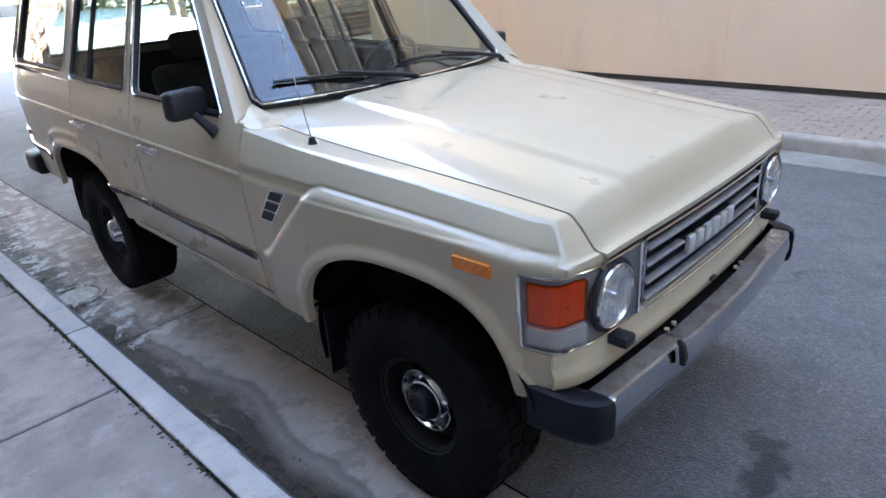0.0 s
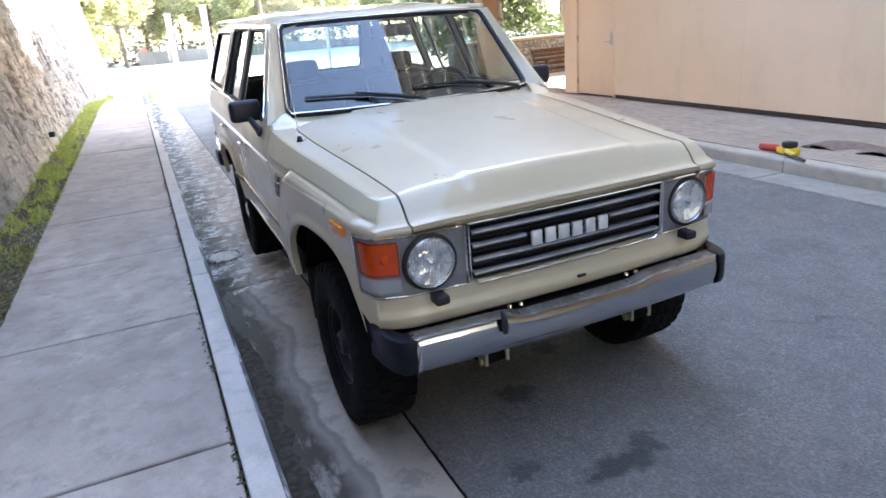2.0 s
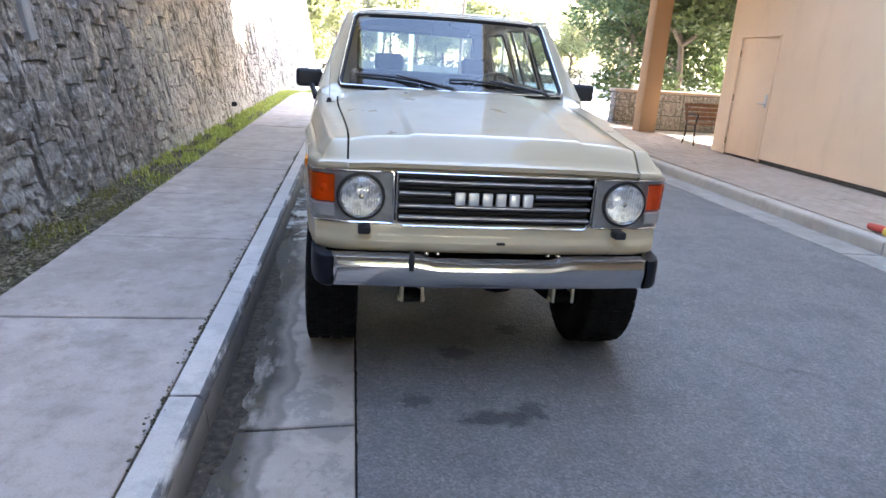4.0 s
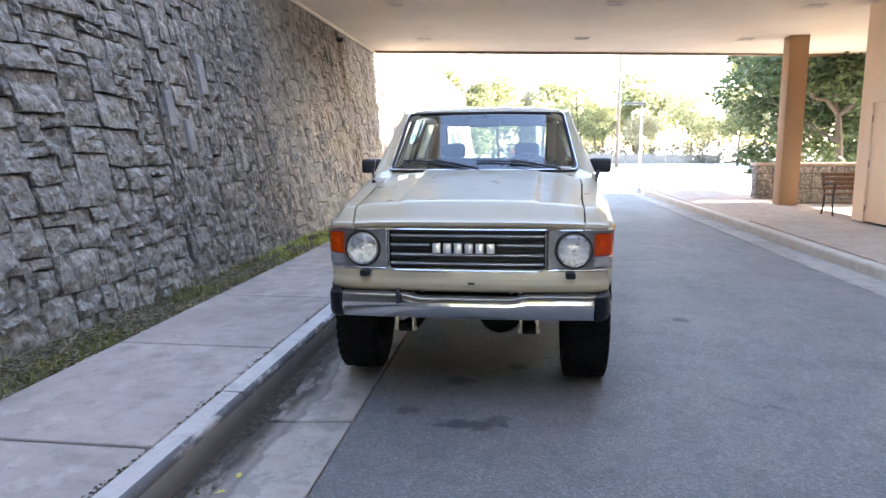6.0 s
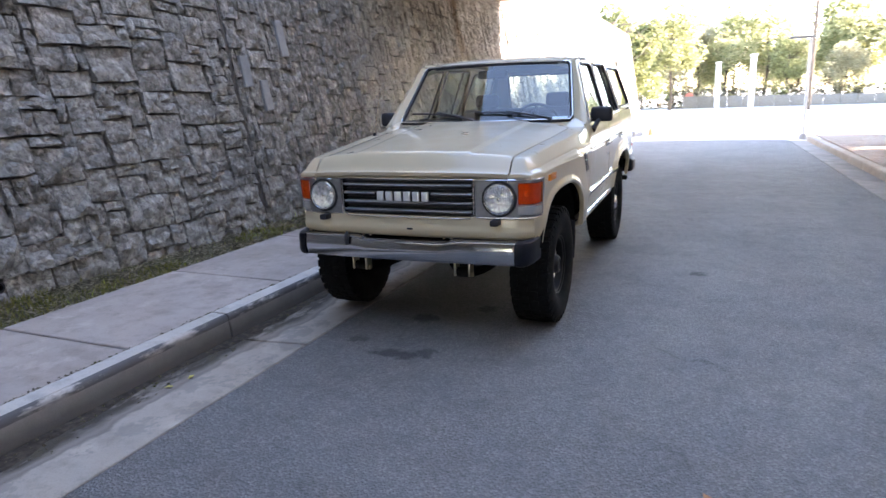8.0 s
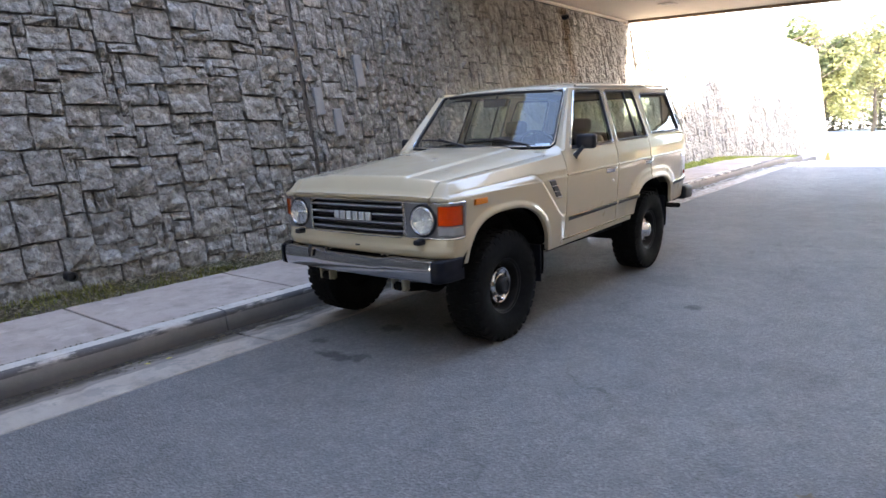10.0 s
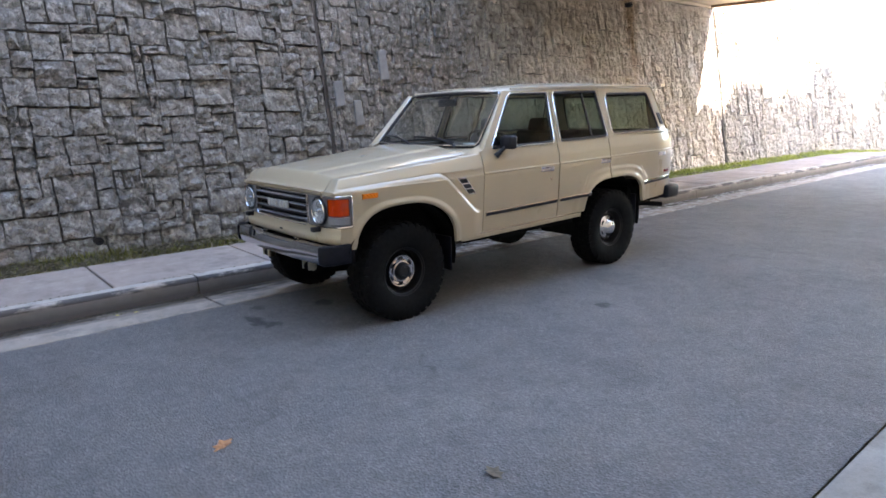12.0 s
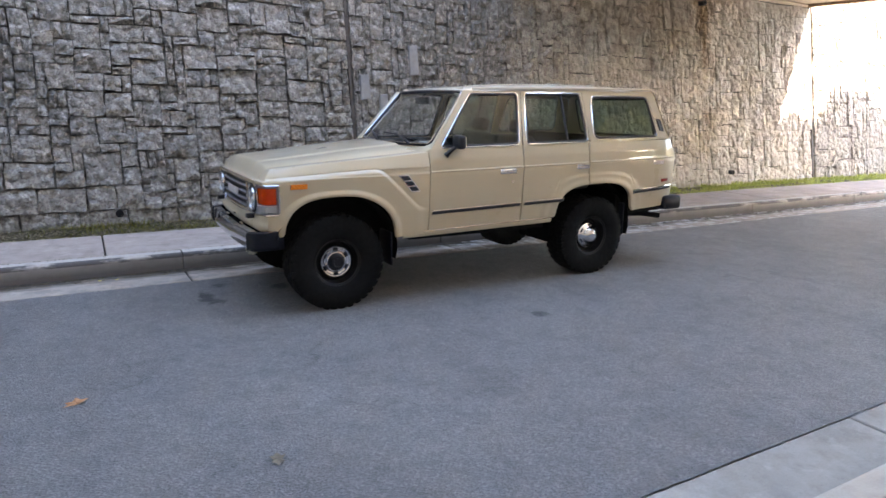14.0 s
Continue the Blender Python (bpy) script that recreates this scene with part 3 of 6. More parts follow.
tube(bm, [(wall_x(3.96) + 0.05, deck_y(DECK_NEAR, -3.5), 3.96), (wall_x(3.96) + 0.05, 12.5, 3.96)], 0.035, 6)
tagged(part("trim_soffit", bm, CEILING), "plaster bead where soffit meets stone", "trim", kind="structure")

# peach building: wall with a service door, closed behind
bm = bmesh.new()
box(bm, (HOUSE_X, -26, 0.19), (HOUSE_X + 9, 7.16, 8.0))
box(bm, (HOUSE_X, 8.34, 0.13), (HOUSE_X + 9, 8.72, 8.0))
box(bm, (HOUSE_X, 7.16, 2.30), (HOUSE_X + 9, 8.34, 8.0))
box(bm, (HOUSE_X + 0.3, 7.16, 0.13), (HOUSE_X + 9, 8.34, 2.30))
wall_east = part("wall_east", bm, PEACH, smooth=0)
tagged(wall_east, "plain peach stucco wall of a building", "wall", kind="structure")
# its upper storeys: brown stucco with a ledge at each floor
bm = bmesh.new()
box(bm, (HOUSE_X + 0.01, -26, 8.004), (HOUSE_X + 9, 8.71, 21.5))
tower = part("wall_upper", bm, TOWER, smooth=0)
tagged(tower, "brown stucco upper storeys of the peach building", "wall", kind="structure")
for k in range(5):
    bm = bmesh.new()
    box(bm, (HOUSE_X - 0.25, -26, 8.4 + 3.2 * k), (HOUSE_X + 0.005, 8.7, 8.65 + 3.2 * k), 0.01)
    part("ledge", bm, CEILING, tower)
# unseen building added on the stone wall, cutting off sky light from that side
bm = bmesh.new()
box(bm, (-12.0, -26, 6.404), (wall_x(6.4) - 0.12, DECK_NEAR - 0.15, 13.0))
west = part("wall_west", bm, WEST_STUCCO, smooth=0)
tagged(west, "unseen grey stucco building added above the stone retaining wall", "wall", kind="structure")
for k in range(3):
    bm = bmesh.new()
    box(bm, (wall_x(6.4) - 0.125, -26, 6.5 + 3.0 * k), (wall_x(6.4) + 0.08, DECK_NEAR - 0.16, 6.72 + 3.0 * k), 0.01)
    part("ledge", bm, CEILING, west)
bm = bmesh.new()
box(bm, (HOUSE_X + 0.03, -26, 0.12), (HOUSE_X + 0.5, 7.16, 0.19))
tagged(part("baseboard", bm, DARK_TRIM, smooth=0), "dark recessed foot of the peach wall", "baseboard", kind="structure")
for y in (4.35, 1.9, -0.6, -3.1):
    bm = bmesh.new()
    box(bm, (HOUSE_X - 0.004, y - 0.006, 0.2), (HOUSE_X + 0.02, y + 0.006, 7.9))
    tagged(part("trim_joint", bm, PEACH_DOOR, smooth=0), "thin vertical control joint in peach stucco", "trim", kind="structure")

door = thing("door_1", "peach painted flush metal service door, closed", "door", (HOUSE_X + 0.02, 7.16, 0.13), kind="structure")
bm = bmesh.new()
box(bm, (0.0, 0.05, 0.02), (0.05, 1.13, 2.12), 0.004)
part("leaf", bm, PEACH_DOOR, door)
bm = bmesh.new()
for lo, hi in (((-0.03, 0.0, 0.0), (0.06, 0.045, 2.17)), ((-0.03, 1.135, 0.0), (0.06, 1.18, 2.17)), ((-0.03, 0.0, 2.125), (0.06, 1.18, 2.17))):
    box(bm, lo, hi, 0.004)
part("door_frame", bm, PEACH_DOOR, door)
for z in (0.25, 1.05, 1.85):
    bm = bmesh.new()
    tube(bm, [(-0.012, 1.132, z - 0.06), (-0.012, 1.132, z + 0.06)], 0.012)
    part("hinge", bm, COLUMN, door)
bm = bmesh.new()
tube(bm, [(0.0, 0.13, 1.0), (-0.06, 0.13, 1.0), (-0.06, 0.24, 1.0)], 0.011)
box(bm, (-0.008, 0.10, 0.94), (0.0, 0.16, 1.16), 0.003)
part("door_handle", bm, POST_GREY, door)

# walkway slab under the pavers, right kerb and gutter
bm = bmesh.new()
for v in box(bm, (KERB_R_BACK, -26, -0.2), (HOUSE_X + 0.6, 16.2, 0.105)):
    v.co.x -= VEER * v.co.y
walkway = part("pavement_right", bm, SAND, smooth=0)
tagged(walkway, "brick paver walkway beside the peach wall", "pavement", kind="structure")
kerb_right = thing("kerb_right", "worn concrete kerb with a tan painted face", "kerb", kind="structure")
gutter_right = thing("gutter_right", "pale concrete gutter strip beside the asphalt", "gutter", kind="structure")
kerb_right.rotation_euler.z = gutter_right.rotation_euler.z = VEER
sidewalk = thing("pavement_left", "pinkish concrete sidewalk of scored slabs", "pavement", kind="structure")
kerb_left = thing("kerb_left", "pale concrete kerb along the sidewalk", "kerb", kind="structure")
gutter_left = thing("gutter_left", "stained wet concrete gutter with leaf dirt", "gutter", kind="structure")

# verge of soil between sidewalk and stone wall
bm = bmesh.new()
rows = []
for y in steps(-12, 31, 270):
    row = []
    for i, x in enumerate(steps(WALK_X + 0.01, WALL_X - 0.10, 8)):
        k = i / 8
        row.append((x, y, 0.125 + min(0.0, ground_z(y) + 0.03) + 0.10 * k + 0.02 * noise.noise((x * 7, y * 7, 0)) * (1 if 0 < i else 0)))
    rows.append(row)
sheet(bm, rows)
verge = part("verge", bm, SOIL)
tagged(verge, "narrow verge of soil and leaf litter below the wall", "verge", kind="structure")

# expansion joints in the stone wall
for y, name in ((1.72, "trim_expansion"), (12.65, "trim_expansion_far")):
    bm = bmesh.new()
    sheet(bm, [[(wall_x(z) + dx, y + dy, z) for z in steps(0.15, 5.2 if y > 5 else 6.3, 8)] for dx, dy in ((-0.05, -0.028), (0.012, -0.024), (0.012, 0.024), (-0.05, 0.028))])
    tagged(part(name, bm, DARK_TRIM, smooth=0), "dark vertical expansion joint in the stone wall", "joint", kind="structure")


# ---------------------------------------------------------------- columns, soffit lights
def column(x, y):
    ob = thing("column", "brown stucco column holding the bridge deck", "column", (x, y, 0.13))
    bm = bmesh.new()
    box(bm, (-0.21, -0.20, 0), (0.21, 0.20, SOFFIT - 0.13), 0.012)
    part("shaft", bm, COLUMN, ob)
    return ob


column(6.55, 12.0)

def soffit_light(x, y):
    ob = thing("soffit_light", "small square recessed soffit light, unlit", "ceiling light", (x, y, SOFFIT), "soffit lights")
    bm = bmesh.new()
    for lo, hi in (((-0.17, -0.17, -0.02), (0.17, -0.13, 0.0)), ((-0.17, 0.13, -0.02), (0.17, 0.17, 0.0)), ((-0.17, -0.13, -0.02), (-0.13, 0.13, 0.0)), ((0.13, -0.13, -0.02), (0.17, 0.13, 0.0))):
        box(bm, lo, hi, 0.004)
    part("frame", bm, CEILING, ob)
    bm = bmesh.new()
    box(bm, (-0.13, -0.13, -0.006), (0.13, 0.13, -0.002))
    part("diffuser", bm, FIXTURE, ob)
    return ob


_light = soffit_light(-1.95, 11.0)
for x, y in ((1.65, 11.45), (5.5, 12.2), (-1.9, 7.3), (1.9, 7.85), (5.5, 8.6)):
    copy_thing(_light, Matrix.Translation((x, y, SOFFIT)))


# ---------------------------------------------------------------- trees
def leaf_cloud(rng, blobs, count, size, flat=0.6):
    """Many small leaf blades scattered through a set of (centre, radii) blobs."""
    verts, faces = [], []
    vol = [r[0] * r[1] * r[2] for _, r in blobs]
    pick = rng.choice(len(blobs), count, p=np.array(vol) / sum(vol))
    d = rng.normal(size=(count, 3))
    d /= np.linalg.norm(d, axis=1)[:, None]
    rad = rng.uniform(0.35, 1.0, count) ** 0.45 * rng.uniform(0.88, 1.12, count)
    for i in range(count):
        c, r = blobs[pick[i]]
        p = np.array(c) + d[i] * rad[i] * np.array(r)
        a = rng.normal(size=3)
        a[2] *= flat
        a /= np.linalg.norm(a)
        b = np.cross(a, rng.normal(size=3))
        b /= np.linalg.norm(b)
        s = size * rng.uniform(0.6, 1.3)
        k = len(verts)
        verts += [tuple(p - a * s), tuple(p + b * s * 0.45), tuple(p + a * s), tuple(p - b * s * 0.45)]
        faces.append((k, k + 1, k + 2, k + 3))
    return verts, faces


def limbs(bm, rng, base, height, r, n, spread, lift=0.5, low=2):
    trunk = [Vector(base)]
    for i in range(1, 7):
        trunk.append(Vector(base) + Vector((rng.normal() * 0.06 * i * spread * 0.3, rng.normal() * 0.06 * i * spread * 0.3, height * i / 6)))
    tube(bm, trunk, [r * (1 - 0.13 * i) for i in range(7)], 8)
    tips = []
    for k in range(n):
        i = rng.integers(low, 6)
        a = 2 * math.pi * k / n + rng.uniform(-0.4, 0.4)
        p, out, pts = trunk[i], Vector((math.cos(a), math.sin(a), lift)), []
        for j in range(5):
            pts.append(p + out * spread * j / 4 + Vector((rng.normal(), rng.normal(), rng.normal())) * 0.06 * spread * (j > 0))
        tube(bm, pts, [r * (0.5 - 0.11 * j) for j in range(5)], 6)
        tips.append(pts[-1])
        for j in (2, 3):
            q = pts[j]
            o2 = Vector((math.cos(a + rng.choice([-1, 1]) * 0.8), math.sin(a + 0.8), lift + 0.3)) * spread * 0.5
            tube(bm, [q, q + o2 * 0.5, q + o2], [r * 0.2, r * 0.13, r * 0.05], 5)
            tips.append(q + o2)
    return tips


def tree(name, label, at, height, spread, leaf, count, size, seed, trunk_r=0.16, bottom=0.25, low=2):
    rng = np.random.default_rng(seed)
    ob = thing(name, label, "tree", at)
    bm = bmesh.new()
    tips = limbs(bm, rng, (0, 0, -0.1), height * 0.8, trunk_r, 7, spread * 0.6, low=low)
    part("trunk", bm, BARK, ob)
    blobs = [(tuple(t), (spread * 0.36, spread * 0.36, height * 0.13)) for t in tips]
    for k in range(10):
        a, z = rng.uniform(0, 6.28), rng.uniform(bottom, 0.92)
        w = spread * (1.0 - 0.75 * ((z - bottom) / (1 - bottom)) ** 2) * rng.uniform(0.3, 0.75)
        blobs.append(((math.cos(a) * w, math.sin(a) * w, height * z), (spread * 0.38, spread * 0.38, height * 0.13)))
    v, f = leaf_cloud(rng, blobs, count, size)
    raw("crown", v, f, leaf, ob)
    return ob


magnolia = tree("magnolia_tree", "dense dark green magnolia with glossy leaves", (10.4, 18.2, 0), 6.4, 3.7, LEAF_DARK, 36000, 0.11, 3, 0.15, 0.03, 1)
copy_thing(magnolia, pose(14.0, 11.4, 0, 0, 0, 140))
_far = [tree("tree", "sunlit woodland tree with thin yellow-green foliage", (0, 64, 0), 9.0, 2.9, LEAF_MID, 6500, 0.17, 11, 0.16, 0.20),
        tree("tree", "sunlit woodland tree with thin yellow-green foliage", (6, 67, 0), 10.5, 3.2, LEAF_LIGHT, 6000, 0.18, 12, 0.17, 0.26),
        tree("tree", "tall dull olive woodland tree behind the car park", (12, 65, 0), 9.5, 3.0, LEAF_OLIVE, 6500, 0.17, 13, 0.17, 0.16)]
for o in _far:
    o["group"] = "woodland trees"
_rng = np.random.default_rng(5)
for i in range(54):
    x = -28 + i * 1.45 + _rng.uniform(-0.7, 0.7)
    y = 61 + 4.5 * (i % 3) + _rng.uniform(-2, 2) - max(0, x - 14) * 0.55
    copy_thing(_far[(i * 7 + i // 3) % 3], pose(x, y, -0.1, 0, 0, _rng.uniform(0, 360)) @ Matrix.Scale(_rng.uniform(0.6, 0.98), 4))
# taller row added beside the drive to cast shade on the far wall's foot
_tall = tree("tree", "tall full-leaved tree added beside the drive to cast shade", (15.0, 21.0, 0), 9.5, 3.2, LEAF_OLIVE, 15000, 0.30, 14, 0.22, 0.56, 4)
_tall["group"] = "woodland trees"
for i, (x, y) in enumerate(((15.8, 24.0), (14.8, 27.0), (15.8, 30.0), (15.2, 33.0), (16.0, 36.0), (17.0, 39.5))):
    copy_thing(_tall, pose(x, y, -0.1, 0, 0, 77 * i) @ Matrix.Scale(1.02 + 0.018 * i, 4))
# one crown above the far wall's end; unseen trees added behind the viewer for reflections
_green = tree("tree", "mid-green tree behind the end of the far wall", (-4.7, 48, 0), 8.6, 2.8, LEAF_GREEN, 11000, 0.20, 17, 0.17, 0.12)
copy_thing(_far[2], pose(-1.9, 55, 0, 0, 0, 110) @ Matrix.Scale(0.9, 4))
copy_thing(_far[2], pose(-8.6, 50, 0, 0, 0, 190) @ Matrix.Scale(0.8, 4))
for i in range(9):
    copy_thing(_far[i % 3], pose(-14 + 4.2 * i, -44 - 3 * (i % 2), -0.1, 0, 0, 50 * i) @ Matrix.Scale(1.2, 4))

# dark undergrowth along the foot of the woods
_u = np.random.default_rng(61)
_blobs = [((-30 + 1.35 * k + _u.uniform(-0.6, 0.6), 59.5 - max(0, -30 + 1.35 * k - 14) * 0.5 + _u.uniform(-0.8, 0.8), _u.uniform(0.5, 0.9)), (1.2, 0.9, _u.uniform(0.8, 1.5))) for k in range(56)]
_v, _f = leaf_cloud(_u, _blobs, 18000, 0.17)
tagged(raw("undergrowth", _v, _f, LEAF_SHRUB), "brownish shrubby undergrowth at the foot of the woods", "undergrowth", kind="stuff")

bare = thing("bare_tree", "leafless tree with fine grey branches", "tree", (9.6, 20.4, 0))
bm = bmesh.new()
_r = np.random.default_rng(21)
_tips = limbs(bm, _r, (0, 0, -0.1), 4.2, 0.075, 11, 2.9, 0.45)
for p in _tips:
    for k in range(3):
        o = Vector((_r.normal(), _r.normal(), 0.6 + _r.normal() * 0.4))
        tube(bm, [p, p + o * 0.45, p + o * 0.9], [0.014, 0.009, 0.004], 4)
part("branching", bm, BARK, bare)
copy_thing(bare, pose(-6.3, 44.5, 0, 0, 0, 70) @ Matrix.Scale(1.75, 4))

# low garden wall, bench, lamp post, white posts, signs, cone
garden_wall = thing("garden_wall", "low wall of brown rubble stone with a flat cap", "wall", (6.6, 14.1, 0.0))
bm = bmesh.new()
box(bm, (0, 0, -0.1), (9.0, 0.4, 0.98))
part("core", bm, MORTAR, garden_wall, smooth=0)
bm = bmesh.new()
box(bm, (-0.05, -0.05, 0.98), (9.05, 0.45, 1.06), 0.012)
part("cap", bm, PAVER, garden_wall)

bench = thing("park_bench", "brown slatted wooden bench with dark iron ends", "bench", (6.35, 9.25, 0.13))
for x in (0.06, 1.34):
    bm = bmesh.new()
    tube(bm, [(x, 0.0, 0), (x, 0.04, 0.22), (x, 0.06, 0.42), (x, 0.0, 0.62), (x, 0.28, 0.64), (x, 0.44, 0.60)], 0.02, 6)
    tube(bm, [(x, 0.50, 0), (x, 0.42, 0.22), (x, 0.42, 0.42), (x, 0.55, 0.84)], 0.02, 6)
    tube(bm, [(x, 0.06, 0.42), (x, 0.42, 0.40)], 0.018, 6)
    part("iron_end", bm, IRON, bench)
for k in range(5):
    bm = bmesh.new()
    box(bm, (0, 0.04 + 0.08 * k, 0.43), (1.4, 0.105 + 0.08 * k, 0.455), 0.005)
    part("seat_slat", bm, WOOD, bench)
for k in range(4):
    bm = bmesh.new()
    box(bm, (0, 0.405 + 0.032 * k, 0.50 + 0.09 * k), (1.4, 0.43 + 0.032 * k, 0.57 + 0.09 * k), 0.005)
    part("back_slat", bm, WOOD, bench)

lamp = thing("street_lamp", "pale slim lamp post with a flat arm", "street lamp", (4.25, 18.3, 0))
bm = bmesh.new()
tube(bm, [(0, 0, -0.05), (0, 0, 2.95)], [0.055, 0.04], 10)
part("pole", bm, POST_WHITE, lamp)
bm = bmesh.new()
box(bm, (-0.58, -0.10, 2.90), (0.12, 0.10, 2.97), 0.015)
part("lamp_head", bm, BEZEL, lamp)
bm = bmesh.new()
lathe(bm, [(0.0, 0.14), (0.09, 0.12), (0.11, 0.0), (0.11, -0.05)], (0, 0, 0), 16, "Z")
part("base", bm, POST_GREY, lamp)


pole = thing("utility_pole", "tall weathered timber utility pole beyond the drive", "utility pole", (7.75, 48.7, 0))
bm = bmesh.new()
tube(bm, [(0, 0, -0.1), (0.03, 0, 5.5), (0.08, 0, 11.0)], [0.15, 0.125, 0.10], 10)
part("shaft", bm, BARK, pole)
bm = bmesh.new()
box(bm, (-0.95, -0.16, 9.9), (1.1, -0.06, 10.02), 0.01)
part("crossarm", bm, BARK, pole)


def white_post(x, y, h):
    ob = thing("gate_post", "tall plain white square post", "post", (x, y, 0), "white posts")
    bm = bmesh.new()
    box(bm, (-0.2, -0.2, -0.1), (0.2, 0.2, h - 0.12), 0.02)
    part("shaft", bm, POST_WHITE, ob)
    bm = bmesh.new()
    box(bm, (-0.26, -0.26, h - 0.12), (0.26, 0.26, h), 0.03)
    part("cap", bm, POST_WHITE, ob)


white_post(1.76, 56.5, 3.75)
white_post(4.26, 53.5, 4.1)


def road_sign(name, label, x, y, face, w, h, colour):
    ob = thing(name, label, "sign", (x, y, 0))
    bm = bmesh.new()
    tube(bm, [(0, 0, -0.1), (0, 0, h)], 0.04, 8)
    part("pole", bm, POST_GREY, ob)
    bm = bmesh.new()
    lathe(bm, [(0.001, -0.06), (w, -0.06), (w, -0.045), (0.001, -0.045)], (0, 0, h), face, "Y")
    part("plate", bm, colour, ob, smooth=0)


road_sign("stop_sign", "red octagonal road sign on a post", -0.5, 58, 8, 0.38, 0.95, SIGN_RED)
road_sign("notice_sign", "pale square notice on a post", -3.4, 58, 4, 0.5, 1.2, POST_WHITE)
fence = thing("far_fence", "dark weathered low board fence before the woods", "fence", (-1.0, 57.5, 0))
for k in range(16):
    bm = bmesh.new()
    box(bm, (k * 1.2, 0, -0.1), (k * 1.2 + 1.17, 0.06, 1.0 - 0.02 * k), 0.01)
    part("board", bm, FENCE_WOOD, fence)

cone = thing("traffic_cone", "small orange traffic cone standing at the kerb's end", "traffic cone", (-1.06, 28.2, ground_z(28.2)))
bm = bmesh.new()
lathe(bm, [(0.0, 0.45), (0.035, 0.45), (0.13, 0.03), (0.13, 0.0)], (0, 0, 0), 16, "Z")
part("cone", bm, ORANGE_CONE, cone)
bm = bmesh.new()
box(bm, (-0.17, -0.17, -0.02), (0.17, 0.17, 0.03), 0.01)
part("foot", bm, ORANGE_CONE, cone)

# things lying on the walkway
tool = thing("hand_tool", "red and yellow hand tool lying on the walkway", "tool", (4.62, 2.05, 0.13))
tool.rotation_euler = (0, 0, radians(-96))
bm = bmesh.new()
tube(bm, [(-0.33, 0, 0.035), (-0.15, 0.0, 0.045), (-0.02, 0.01, 0.05)], [0.035, 0.04, 0.035], 10)
part("grip", bm, RED, tool)
bm = bmesh.new()
box(bm, (-0.06, -0.07, 0.01), (0.16, 0.05, 0.085), 0.02)
tube(bm, [(0.0, 0.0, 0.05), (0.12, -0.09, 0.06), (0.22, -0.1, 0.03)], 0.03, 8)
part("body", bm, YELLOW, tool)
bm = bmesh.new()
box(bm, (0.02, -0.09, 0.085), (0.14, 0.03, 0.15), 0.02)
tube(bm, [(0.1, -0.1, 0.03), (0.40, -0.16, 0.02)], 0.016, 8)
part("head", bm, BLACK, tool)
bm = bmesh.new()
rows = []
for i, u in enumerate(steps(0, 1, 12)):
    rows.append([(5.0 + 0.42 * v + 0.12 * u, 2.15 - 0.85 * u, 0.145 + 0.035 * math.sin(u * 9) * (1 - v) + 0.02 * v * math.sin(5 * u)) for v in steps(0, 1, 6)])
sheet(bm, rows)
mat_ob = part("floor_mat", bm, CARD)
mat_ob.modifiers.new("thick", "SOLIDIFY").thickness = 0.012
tagged(mat_ob, "brown rubber-backed mat lying crumpled on the walkway", "mat")


def fallen_leaf(x, y, z, s, turn, colour, label):
    bm = bmesh.new()
    pts = [(0, -1), (0.25, -0.6), (0.7, -0.55), (0.5, -0.1), (0.85, 0.25), (0.4, 0.4), (0.0, 1.0), (-0.4, 0.45), (-0.8, 0.3), (-0.5, -0.1), (-0.65, -0.6), (-0.2, -0.55)]
    c = bm.verts.new((0, 0, 0.006))
    vs = [bm.verts.new((px * s * 0.7, py * s, 0.004 + 0.25 * s * (abs(px) ** 2) * (1 if i % 3 else 0.4))) for i, (px, py) in enumerate(pts)]
    for i in range(len(vs)):
        bm.faces.new((c, vs[i], vs[(i + 1) % len(vs)]))
    ob = part("fallen_leaf", bm, colour, smooth=0)
    ob.location, ob.rotation_euler = (x, y, z), (0, 0, radians(turn))
    tagged(ob, label, "leaf", "fallen leaves")


TAN_LEAF = plain("tan_leaf", (0.42, 0.20, 0.09), 0.8, wear=0.3)
GREY_LEAF = plain("grey_leaf", (0.16, 0.13, 0.09), 0.8, wear=0.3)
YELLOW_LEAF = plain("yellow_leaf", (0.5, 0.42, 0.10), 0.7, wear=0.3)
fallen_leaf(1.85, -1.89, 0.012, 0.075, 30, TAN_LEAF, "dry tan leaf lying on the asphalt")
fallen_leaf(2.95, -1.05, 0.012, 0.066, 80, GREY_LEAF, "withered grey leaf lying on the asphalt")
fallen_leaf(-1.0, -1.55, -0.01, 0.03, 10, YELLOW_LEAF, "small yellow leaf lying in the gutter")
fallen_leaf(-1.02, -1.7, -0.01, 0.028, 120, YELLOW_LEAF, "small yellow leaf lying in the gutter")

drain = thing("drain_cover", "small corroded metal cover set in the gutter", "drain", (-1.08, 2.95, -0.016))
bm = bmesh.new()
lathe(bm, [(0.001, 0.012), (0.12, 0.012), (0.13, 0.0)], (0, 0, 0), 20, "Z")
part("lid", bm, plain("corroded_iron", (0.25, 0.24, 0.22), 0.6, 0.3, wear=0.5, scale=40, bump=0.8), drain)
bm = bmesh.new()
lathe(bm, [(0.13, 0.0), (0.135, 0.016), (0.165, 0.014), (0.17, 0.0)], (0, 0, 0), 20, "Z")
part("ring", bm, GUTTER, drain)

